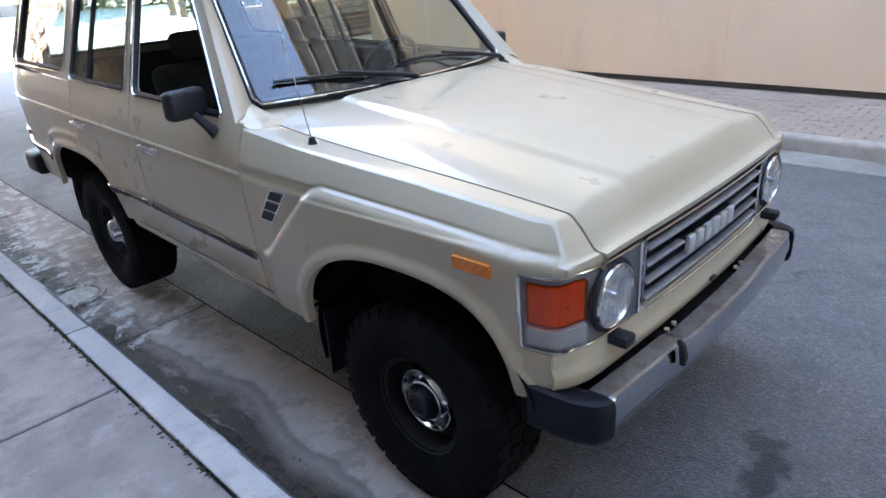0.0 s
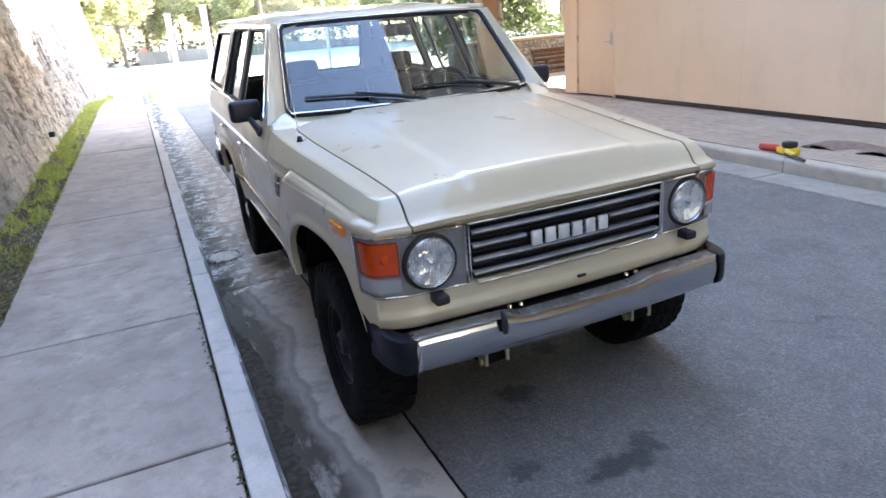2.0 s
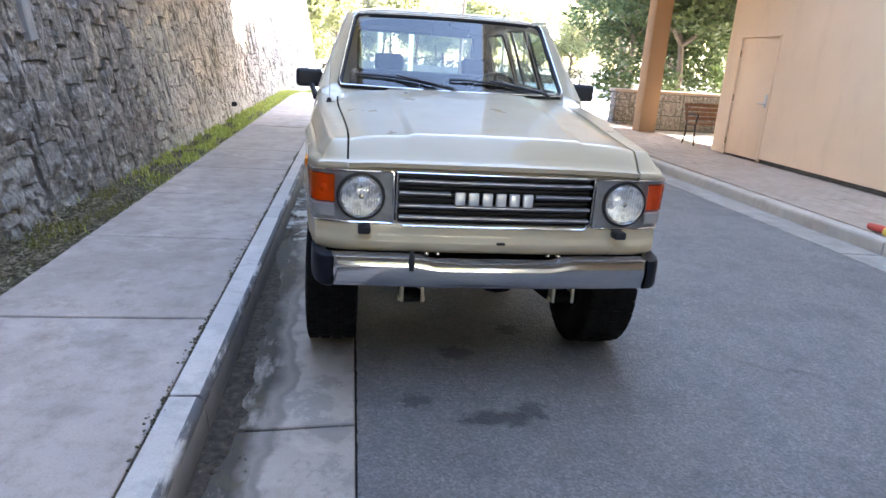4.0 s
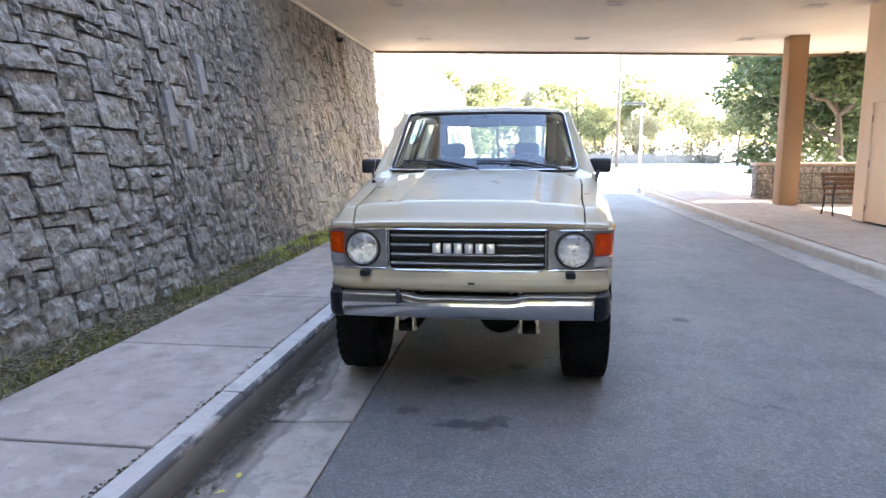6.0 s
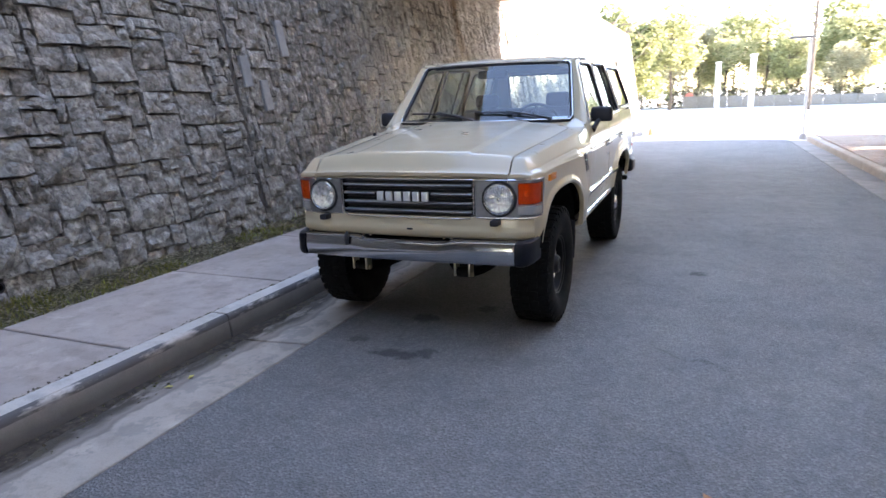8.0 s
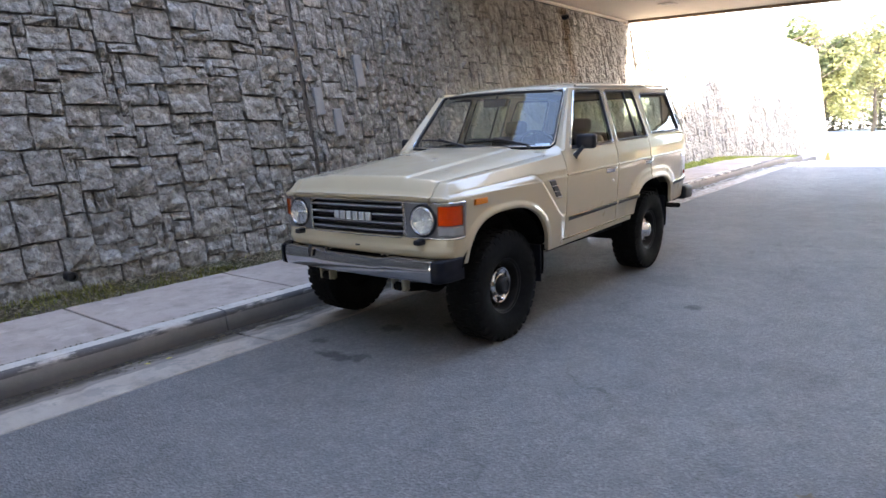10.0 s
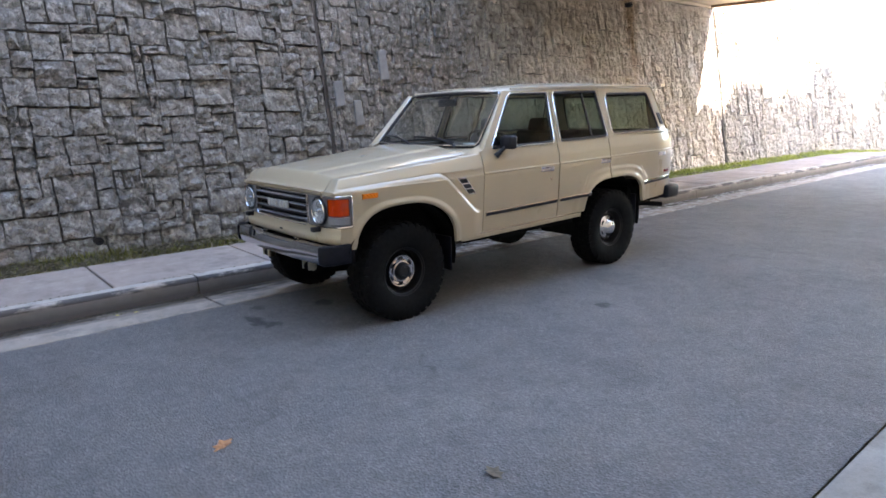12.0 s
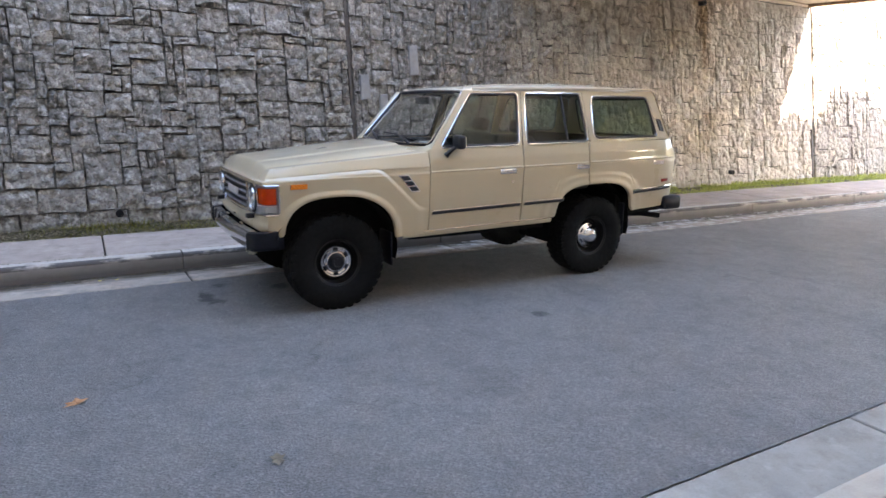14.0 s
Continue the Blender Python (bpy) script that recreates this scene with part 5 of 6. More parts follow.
# cowl between hood and windscreen
bm = bmesh.new()
rows = []
for t in steps(0, 1, 6):
    row = []
    for x in steps(-0.80, 0.80, 24):
        y0 = 0.79 - 0.05 * (1 - (x / 0.74) ** 2) if abs(x) < 0.74 else 0.79
        y1 = 0.945 - 0.118 * (1 - (x / 0.80) ** 2)
        z0, z1 = top_z(0.79) + 0.008 + 0.02 * (1 - (x / 0.8) ** 2) - 0.012, 1.318
        row.append(K(x, y0 + (y1 - y0) * t, z0 + (z1 - z0) * t))
    rows.append(row)
sheet(bm, rows)
part("cowl", bm, PAINT, car)


# windscreen
def screen_at(u, v):
    """u from -1 to 1 across, v from 0 to 1 up."""
    w = 0.742 - 0.097 * v
    bow = 0.128 - 0.035 * v
    return K(u * w, 0.915 + 0.385 * v - bow * (1 - u * u), 1.325 + 0.448 * v + 0.012 * v * (1 - u * u))


bm = bmesh.new()
sheet(bm, [[screen_at(u, v) for u in steps(-1, 1, 24)] for v in steps(0, 1, 10)])
screen = part("windscreen", bm, SCREEN, car)
screen.visible_shadow = False
loop = [screen_at(u, 0) for u in steps(-0.97, 0.97, 20)] + [screen_at(1, v) for v in steps(0.06, 0.94, 6)] + [screen_at(u, 1) for u in steps(0.97, -0.97, 20)] + [screen_at(-1, v) for v in steps(0.94, 0.06, 6)]
bm = bmesh.new()
tube(bm, loop, 0.017, 8, True)
part("screen_seal", bm, BLACK, screen)
bm = bmesh.new()
tube(bm, [(p[0] * 1.012, p[1] - 0.012, p[2] + 0.008) for p in loop], 0.005, 6, True)
part("screen_trim", bm, CHROME, screen)
bm = bmesh.new()
sheet(bm, [[tuple(Vector(screen_at(u, v)) + Vector((0, 0.004, 0))) for u in steps(0.80, 0.955, 4)] for v in steps(0.02, 0.06, 2)])
part("sticker", bm, SILVER, screen, "small pale sticker in the corner")


# roof
def roof_z(x, y):
    z = curve_at([(1.20, 1.792), (1.27, 1.815), (1.40, 1.832), (1.8, 1.852), (2.3, 1.860), (2.9, 1.852), (3.35, 1.826), (3.58, 1.798), (3.66, 1.775)], y)
    u = abs(x) / 0.70
    return z - 0.012 * u ** 2 - 0.042 * u ** 7


bm = bmesh.new()
rows = []
for y in [1.205, 1.22, 1.24, 1.27, 1.31, 1.36] + steps(1.42, 3.50, 20) + [3.54, 3.58, 3.61, 3.64, 3.66]:
    f = 0.93 + 0.07 * smooth01((y - 1.2) / 0.16)
    row = [K(u * 0.70 * f, y + 0.075 * u * u * (1 - smooth01((y - 1.2) / 0.6)), roof_z(u * 0.70, y)) for u in steps(-1, 1, 32)]
    e = lambda p: (p[0] * 0.985, p[1], p[2] - 0.03)
    rows.append([e(row[0])] + row + [e(row[-1])])
rows = [[(p[0], p[1] + 0.03, p[2] - 0.03) for p in rows[0]]] + rows + [[(p[0], p[1], p[2] - 0.04) for p in rows[-1]]]
sheet(bm, rows)
roof = part("roof", bm, SKYLIT_ROOF, car, "cream roof panel, sky light put into its paler colour")
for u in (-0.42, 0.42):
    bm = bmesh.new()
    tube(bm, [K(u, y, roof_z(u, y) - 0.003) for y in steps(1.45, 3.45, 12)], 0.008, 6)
    part("roof_rib", bm, SKYLIT_ROOF, roof)

# tail: hatch with its window, tailgate, lamps, bumper
TAIL = [(0.60, 3.80), (0.80, 3.845), (1.05, 3.86), (1.20, 3.85), (1.30, 3.79), (1.45, 3.735), (1.75, 3.655), (1.79, 3.63)]


def tail(x, z, out=0.0):
    y = curve_at(TAIL, z) - 0.05 * (abs(x) / 0.85) ** 4 + out
    return K(x, y, z)


bm = bmesh.new()
for x0, x1, z0, z1 in ((-0.83, 0.83, 0.60, 1.31), (-0.83, -0.60, 1.31, 1.78), (0.60, 0.83, 1.31, 1.78), (-0.60, 0.60, 1.71, 1.78)):
    rows = []
    for z in steps(z0, z1, 10):
        lim = min(0.83, side_x(3.6, z) - 0.005)
        rows.append([tail(max(-lim, min(lim, x)), z) for x in steps(x0, x1, 16)])
    sheet(bm, rows)
tailgate = part("tailgate", bm, PAINT, car)
bm = bmesh.new()
sheet(bm, [[tail(x, z, -0.008) for x in steps(-0.60, 0.60, 10)] for z in steps(1.31, 1.71, 6)])
rear_glass = part("rear_window", bm, GLASS, tailgate)
rear_glass.visible_shadow = False
bm = bmesh.new()
tube(bm, [tail(x, 1.31, 0.004) for x in steps(-0.58, 0.58, 8)] + [tail(0.60, z, 0.004) for z in steps(1.33, 1.69, 4)] + [tail(x, 1.71, 0.004) for x in steps(0.58, -0.58, 8)] + [tail(-0.60, z, 0.004) for z in steps(1.69, 1.33, 4)], 0.012, 6, True)
part("rear_seal", bm, BLACK, tailgate)
for s in (1, -1):
    bm = bmesh.new()
    sheet(bm, [[tail(s * x, z, 0.012) for x in (0.70, 0.76, 0.815)] for z in steps(0.82, 1.16, 4)])
    part("tail_lamp", bm, RED_LENS, car)
    # rear bumper corner
    bm = bmesh.new()
    box(bm, (-0.10, -0.13, -0.075), (0.10, 0.13, 0.075), 0.035, 3, Matrix.Translation(K(s * 0.80, 3.83, 0.615)))
    part("bumper_corner", bm, CAP_RUBBER, car)
bm = bmesh.new()
box(bm, (-0.70, 3.86, 0.60), (0.70, 3.96, 0.76), 0.02, m=None)
part("rear_bumper", bm, BUMPER_CHROME, car)
bm = bmesh.new()
tube(bm, [(0.55, 3.0, 0.52), (0.62, 3.4, 0.56), (0.70, 3.55, 0.565), (0.82, 3.72, 0.545)], 0.028, 8)
part("exhaust", bm, UNDER, car)

# front panel: valance, grille, lamps
F = -0.572


def front(x, z, out=0.0):
    """A place of the front face; the face bows forward in the middle."""
    return K(x, F - 0.030 * (1 - (x / 0.80) ** 2) + 0.045 * max(0.0, (abs(x) - 0.66) / 0.15) ** 2 - out, z)


def corner(s, z, o, x0, n, y1=-0.443):
    """A line round the front corner at one height, from x0 on the face to y1 on the side."""
    a, b = front(s * 0.762, z, o), K(s * (side_x(-0.505, z) + o), -0.505, z)
    c = (s * (side_x(-0.535, z) + o), front(0.785, z, o)[1] - 0.006, (a[2] + b[2]) / 2)
    bend = [tuple((1 - t) ** 2 * a[i] + 2 * t * (1 - t) * c[i] + t * t * b[i] for i in range(3)) for t in steps(0, 1, 7)]
    return [front(s * x, z, o) for x in steps(x0, 0.75, n)] + bend + [K(s * (side_x(y, z) + o), y, z) for y in steps(-0.49, y1, 3)]


bm = bmesh.new()
rows = []
for z, o in ((0.682, -0.14), (0.689, -0.07), (0.695, -0.03), (0.703, -0.006), (0.717, 0.004), (0.745, 0.010), (0.757, 0.010), (0.772, 0.002), (0.79, 0.0), (0.815, 0.0), (0.835, -0.004), (0.84, -0.03)):
    rows.append([front(x, z, o) for x in steps(-0.815, 0.815, 40)])
sheet(bm, rows)
valance = part("front_valance", bm, PAINT, car)
bm = bmesh.new()
rows = []
for z, o in ((1.060, -0.03), (1.066, -0.012), (1.078, -0.012), (1.092, -0.030), (1.105, -0.055)):
    rows.append([front(x, z, o) for x in steps(-0.712, 0.712, 30)])
sheet(bm, rows)
part("nose_panel", bm, PAINT, valance)
bm = bmesh.new()
box(bm, (-0.02, -0.012, -0.006), (0.02, 0.0, 0.006), 0.003, m=Matrix.Translation(front(0.03, 0.757, 0.014)))
part("crank_hole_plug", bm, GRILLE_BACK, valance)

# grille
GX, GZ0, GZ1 = 0.455, 0.828, 1.068
bm = bmesh.new()
rows = [[front(x, z, -0.055) for x in steps(-GX, GX, 16)] for z in (GZ0, GZ1)]
sheet(bm, rows)
grille = part("grille", bm, GRILLE_BACK, car, "black grille with grey horizontal bars")
bm = bmesh.new()
path = [front(x, GZ0, 0.006) for x in steps(-GX + 0.03, GX - 0.03, 12)] + [front(GX, z, 0.006) for z in steps(GZ0 + 0.03, GZ1 - 0.004, 4)] + [front(x, GZ1, 0.006) for x in steps(GX, -GX, 12)] + [front(-GX, z, 0.006) for z in steps(GZ1 - 0.004, GZ0 + 0.03, 4)]
tube(bm, path, 0.004, 6, True)
part("grille_frame", bm, CHROME, grille)
for k, z in enumerate((1.028, 0.975, 0.918, 0.866)):
    spans = ((-GX + 0.012, -0.215), (0.180, GX - 0.012)) if k == 1 else ((-GX + 0.012, GX - 0.012),)
    for a, b in spans:
        bm = bmesh.new()
        rows = []
        for x in steps(a, b, 14):
            rows.append([front(x, z + dz, o) for dz, o in ((-0.0095, -0.03), (-0.0095, 0.004), (0.0, 0.009), (0.009, 0.004), (0.009, -0.03))])
        vs = sheet(bm, rows)
        bm.faces.new(vs[0])
        bm.faces.new(vs[-1])
        part("grille_bar", bm, GRILLE_GREY, grille)
        # bright strip on the bar's upper half, put in as its highlight
        bm = bmesh.new()
        vs = sheet(bm, [[front(x, z + dz, o) for dz, o in ((-0.001, 0.004), (0.0005, 0.0115), (0.0065, 0.0105), (0.0095, 0.005), (0.0095, -0.012))] for x in steps(a, b, 14)])
        bm.faces.new(vs[0])
        bm.faces.new(vs[-1])
        part("bar_trim", bm, BAR_HIGHLIGHT, grille)
for k in range(9):
    z = GZ0 + 0.012 + k * 0.0265
    bm = bmesh.new()
    rows = [[front(x, z + dz, o) for dz, o in ((-0.003, -0.045), (-0.003, -0.018), (0.003, -0.018), (0.003, -0.045))] for x in steps(-GX + 0.01, GX - 0.01, 10)]
    sheet(bm, rows)
    part("grille_fin", bm, BLACK, grille)
# maker's badge, as six plain upright blocks
for k in range(6):
    x = -0.172 + k * 0.0625
    bm = bmesh.new()
    box(bm, (-0.0235, -0.008, -0.030), (0.0235, 0.010, 0.030), 0.006, 2, Matrix.Translation(front(x, 0.960, 0.012)))
    part("badge_block", bm, SILVER, grille)

for s in (1, -1):
    # lamp bezel that wraps round to the side
    bm = bmesh.new()
    sheet(bm, [corner(s, z, -0.002, 0.468, 12) for z in (0.832, 0.85, 1.05, 1.070)])
    lampset = part("lamp_bezel", bm, BEZEL, car, "grey lamp surround")
    bm = bmesh.new()
    fr = corner(s, 1.066, 0.002, 0.468, 8) + [K(s * (side_x(-0.438, z) + 0.003), -0.438, z) for z in (1.055, 0.95, 0.848)] + corner(s, 0.836, 0.002, 0.468, 8)[::-1]
    tube(bm, fr, 0.0055, 6, True)
    part("bezel_trim", bm, CHROME, lampset)
    # headlamp: ring, lens
    c = front(s * 0.612, 0.952)
    bm = bmesh.new()
    lathe(bm, [(0.089, 0.02), (0.0905, -0.012), (0.0935, -0.0165), (0.0965, -0.012), (0.0975, 0.02)], c, 40, "Y")
    lampring = part("headlamp", bm, CHROME, lampset)
    bm = bmesh.new()
    lathe(bm, [(0.0005, -0.027), (0.03, -0.0262), (0.06, -0.022), (0.08, -0.015), (0.092, -0.006)], c, 40, "Y")
    lens = part("headlamp_lens", bm, LAMP_GLASS, lampring)
    lens.visible_shadow = False
    bm = bmesh.new()
    lathe(bm, [(0.0005, -0.0015), (0.015, -0.002), (0.03, -0.0035), (0.05, -0.0065), (0.07, -0.0105), (0.084, -0.0118), (0.09, -0.002)], c, 40, "Y")
    part("reflector_bowl", bm, HEADLAMP, lampring)
    bm = bmesh.new()
    lathe(bm, [(0.0005, -0.019), (0.010, -0.017), (0.013, -0.0015)], c, 16, "Y")
    part("bulb_shield", bm, CHROME, lampring)
    # black ring put in for the shadow gap round the lamp
    bm = bmesh.new()
    lathe(bm, [(0.096, -0.004), (0.099, -0.010), (0.106, -0.009), (0.110, 0.002)], c, 40, "Y")
    part("lamp_shadow_ring", bm, GRILLE_BACK, lampring)
    # indicator: amber over clear, wrapping the corner
    for z0, z1, m, nm in ((0.918, 1.046, AMBER, "indicator_lens"), (0.852, 0.914, CLEAR_LENS, "parking_lens")):
        bm = bmesh.new()
        rows = []
        for z, i in ((z0, -0.012), (z0 + 0.006, 0.0), (z1 - 0.006, 0.0), (z1, -0.012)):
            rows.append(corner(s, z, 0.010 + i, 0.728, 3, -0.462))
        sheet(bm, rows)
        lens = part(nm, bm, m, lampset)
        if m is AMBER:
            lens.visible_shadow = False
            bm = bmesh.new()
            sheet(bm, [corner(s, z, 0.001, 0.730, 3, -0.464) for z in (z0 + 0.004, z1 - 0.004)])
            part("lamp_back", bm, LAMP_BACK, lens)
            bm = bmesh.new()
            lathe(bm, [(0.0005, -0.004), (0.012, -0.0035), (0.020, -0.001), (0.024, 0.004)], front(s * 0.768, (z0 + z1) / 2, 0.001), 16, "Y")
            part("bulb", bm, SILVER, lens)
    # headlamp washer below
    bm = bmesh.new()
    box(bm, (-0.028, -0.05, -0.018), (0.028, 0.02, 0.018), 0.009, 2, Matrix.Translation(front(s * 0.595, 0.812, 0.01)))
    part("lamp_washer", bm, BLACK, valance)

# front bumper: chrome channel dipping in the middle, black end caps
bm = bmesh.new()
rows = []
for x in steps(-0.742, 0.742, 46):
    a = abs(x)
    dip = 0.018 * smooth01((0.36 - a) / 0.10)
    y = -0.672 - 0.028 * (1 - (x / 0.72) ** 2)
    top, bot = 0.706 - dip, 0.560
    rows.append([K(x, y + yy, z) for yy, z in ((0.080, top - 0.014), (0.077, top - 0.003), (0.016, top), (0.007, top - 0.004), (0.002, top - 0.014), (-0.004, (top * 2 + bot) / 3), (-0.005, (top + bot) / 2), (-0.003, (top + bot * 2) / 3), (0.004, bot + 0.02), (0.014, bot + 0.005), (0.05, bot))])
sheet(bm, rows)
bumper = part("front_bumper", bm, BUMPER_CHROME, car, "chrome bumper, slightly pitted on top", 22)
bumper.modifiers.new("thick", "SOLIDIFY").thickness = 0.004
for s in (1, -1):
    bm = bmesh.new()
    outer = [(0.734, -0.682), (0.762, -0.677), (0.793, -0.654), (0.815, -0.610), (0.828, -0.545), (0.835, -0.455)]
    rows = []
    for x, y in outer:
        nx = smooth01((x - 0.745) / 0.05)
        rows.append([K(s * (x - i * nx * 0.5), y + i * (1 - nx * 0.4), z) for i, z in ((0.09, 0.704), (0.03, 0.710), (0.008, 0.702), (0.0, 0.684), (0.0, 0.592), (0.008, 0.570), (0.03, 0.558), (0.10, 0.558))])
    vs = sheet(bm, rows)
    bm.faces.new(vs[0])
    bm.faces.new(vs[-1])
    part("bumper_end_cap", bm, CAP_RUBBER, bumper, "dark rubber end cap")
    bm = bmesh.new()
    box(bm, (s * 0.33 - 0.03, -0.66, 0.60), (s * 0.33 + 0.03, -0.45, 0.68), 0.006)
    part("bumper_bracket", bm, UNDER, bumper)
    for dx in (0.26, 0.31):
        bm = bmesh.new()
        lathe(bm, [(0.001, 0.736), (0.009, 0.735), (0.011, 0.726)], (s * dx, -0.62, -0.036), 10, "Z")
        part("bolt", bm, CHROME, bumper)
    # shackle bracket with two plated ears
    for k in (-1, 1):
        bm = bmesh.new()
        box(bm, (s * 0.365 + k * 0.048 - 0.006, -0.60, 0.448), (s * 0.365 + k * 0.048 + 0.008, -0.53, 0.548), 0.003)
        tube(bm, [(s * 0.365 + k * 0.064, -0.565, 0.455), (s * 0.365 + k * 0.03, -0.565, 0.455)], 0.014, 8)
        part("shackle_plate", bm, ZINC, car)
    bm = bmesh.new()
    tube(bm, [(s * 0.365 - 0.05, -0.565, 0.47), (s * 0.365 + 0.05, -0.565, 0.47)], 0.03, 10)
    part("spring_eye", bm, UNDER, car)
    bm = bmesh.new()
    rows = []
    for y in steps(-0.57, 0.62, 14):
        z = 0.47 - 0.07 * (1 - ((y - 0.02) / 0.6) ** 2)
        rows.append([(s * 0.365 + a, y, z + b) for a, b in ((-0.035, -0.03), (0.035, -0.03), (0.035, 0.03), (-0.035, 0.03))])
    sheet(bm, rows, True)
    part("leaf_spring", bm, UNDER, car)
    bm = bmesh.new()
    rows = []
    for y in steps(2.05, 3.45, 14):
        z = 0.50 - 0.08 * (1 - ((y - 2.73) / 0.7) ** 2)
        rows.append([(s * 0.45 + a, y, z + b) for a, b in ((-0.035, -0.03), (0.035, -0.03), (0.035, 0.03), (-0.035, 0.03))])
    sheet(bm, rows, True)
    part("leaf_spring", bm, UNDER, car)
    bm = bmesh.new()
    box(bm, (s * 0.40 - 0.04, -0.62, 0.56), (s * 0.40 + 0.04, 3.75, 0.66), 0.008)
    part("chassis_rail", bm, UNDER, car)
bm = bmesh.new()
tube(bm, [front(-0.385, 0.654, 0.118), front(-0.385, 0.687, 0.118), front(-0.385, 0.720, 0.112), front(-0.385, 0.736, 0.098)], [0.010, 0.014, 0.013, 0.008], 8)
part("bumper_hook", bm, BLACK, bumper, "small black hook on the bumper")
# dark bar put in for the shade between bumper and valance
bm = bmesh.new()
box(bm, (-0.60, -0.63, 0.61), (0.60, -0.50, 0.655), 0.006)
part("bumper_gap", bm, UNDER, bumper)

# underneath: axles, floor, engine bay
for y in (0.0, 2.73):
    bm = bmesh.new()
    tube(bm, [(-0.66, y, 0.425), (0.66, y, 0.425)], 0.05, 10)
    lathe(bm, [(0.01, -0.13), (0.11, -0.10), (0.15, 0.0), (0.11, 0.10), (0.01, 0.13)], (0.18 if y < 1 else 0.0, y, 0.425), 16, "Y")
    part("axle", bm, UNDER, car)
bm = bmesh.new()
tube(bm, [(0.10, 0.2, 0.50), (0.0, 2.55, 0.47)], 0.035, 8)
part("drive_shaft", bm, UNDER, car)
bm = bmesh.new()
box(bm, (-0.80, 0.70, 0.53), (0.80, 2.15, 0.64))
box(bm, (-0.62, -0.50, 0.59), (0.62, 0.80, 1.02), 0.03)
box(bm, (-0.80, 0.74, 0.62), (0.80, 0.80, 1.24))
box(bm, (-0.38, 2.1, 0.58), (0.38, 3.75, 0.74))
box(bm, (-0.78, 2.15, 0.92), (0.78, 3.78, 0.98))
part("floor_pan", bm, UNDER, car)
bm = bmesh.new()
box(bm, (-0.33, 1.1, 0.42), (-0.02, 1.75, 0.57), 0.05, 3)
part("transfer_case", bm, UNDER, car)
bm = bmesh.new()
box(bm, (0.42, 3.2, 0.55), (0.70, 3.7, 0.66), 0.03)
box(bm, (-0.78, 3.10, 0.60), (0.78, 3.80, 0.80), 0.02)
part("tank", bm, UNDER, car)

# inside
for s in (1, -1):
    bm = bmesh.new()
    sheet(bm, [[K(s * 0.80, y, z) for y in (0.84, 2.14)] for z in (0.62, 1.285)])
    sheet(bm, [[K(s * 0.80, y, z) for y in (2.14, 3.70)] for z in (0.99, 1.285)])
    sheet(bm, [[K(s * 0.80, y, 1.285), K(s * 0.862, y, 1.30)] for y in (0.88, 3.70)])
    part("door_card", bm, TRIM, car)
bm = bmesh.new()
rows = []
for x in steps(-0.76, 0.76, 20):
    yb = 0.955 - 0.118 * (1 - (x / 0.8) ** 2)
    hump = 0.045 * smooth01((0.24 - abs(x - 0.36)) / 0.06)
    rows.append([K(x, yb, 1.285), K(x, yb + 0.12, 1.30), K(x, yb + 0.24, 1.30 + hump), K(x, yb + 0.32, 1.285 + hump), K(x, yb + 0.34, 1.20), K(x, yb + 0.22, 0.95)])
sheet(bm, rows)
part("dashboard", bm, TRIM, car)
bm = bmesh.new()
cw = Vector(K(0.36, 1.36, 1.27))
wheel_m = Matrix.Translation(cw) @ Euler((radians(-62), 0, 0)).to_matrix().to_4x4()
tube(bm, [wheel_m @ Vector((0.19 * math.cos(a), 0.19 * math.sin(a), 0)) for a in steps(0, 2 * math.pi * 35 / 36, 35)], 0.013, 8, True)
for a in (0.2, math.pi - 0.2, -math.pi / 2):
    tube(bm, [wheel_m @ Vector((0.185 * math.cos(a), 0.185 * math.sin(a), 0)), wheel_m @ Vector((0, 0, -0.03))], 0.013, 6)
tube(bm, [wheel_m @ Vector((0, 0, 0.0)), wheel_m @ Vector((0, 0, -0.28))], [0.05, 0.03], 10)
part("steering_wheel", bm, BLACK, car)


def seat(name, x, y, w, rest):
    bm = bmesh.new()
    box(bm, (x - w / 2, y, 0.86), (x + w / 2, y + 0.52, 1.03), 0.05, 3)
    ob = part(name, bm, SEAT, car)
    bm = bmesh.new()
    lean = Matrix.Translation((x, y + 0.50, 1.0)) @ Euler((radians(-14), 0, 0)).to_matrix().to_4x4()
    box(bm, (-w / 2, -0.06, -0.06), (w / 2, 0.08, 0.42), 0.05, 3, lean)
    part("backrest", bm, SEAT, ob)
    for hx in rest:
        bm = bmesh.new()
        box(bm, (hx - 0.12, -0.04, 0.44), (hx + 0.12, 0.06, 0.58), 0.04, 3, lean)
        tube(bm, [lean @ Vector((hx - 0.06, 0.01, 0.38)), lean @ Vector((hx - 0.06, 0.01, 0.47))], 0.008, 6)
        tube(bm, [lean @ Vector((hx + 0.06, 0.01, 0.38)), lean @ Vector((hx + 0.06, 0.01, 0.47))], 0.008, 6)
        part("headrest", bm, SEAT, ob)


seat("driver_seat", 0.36, 1.50, 0.52, (0.0,))
seat("passenger_seat", -0.36, 1.50, 0.52, (0.0,))
seat("rear_bench", 0.0, 2.32, 1.36, ())
bm = bmesh.new()
box(bm, (-0.13, -0.02, -0.035), (0.13, 0.02, 0.035), 0.015, 3, Matrix.Translation(K(0.0, 1.22, 1.70)))
tube(bm, [K(0, 1.22, 1.72), K(0, 1.28, 1.80)], 0.008, 6)
part("inside_mirror", bm, BLACK, car)
bm = bmesh.new()
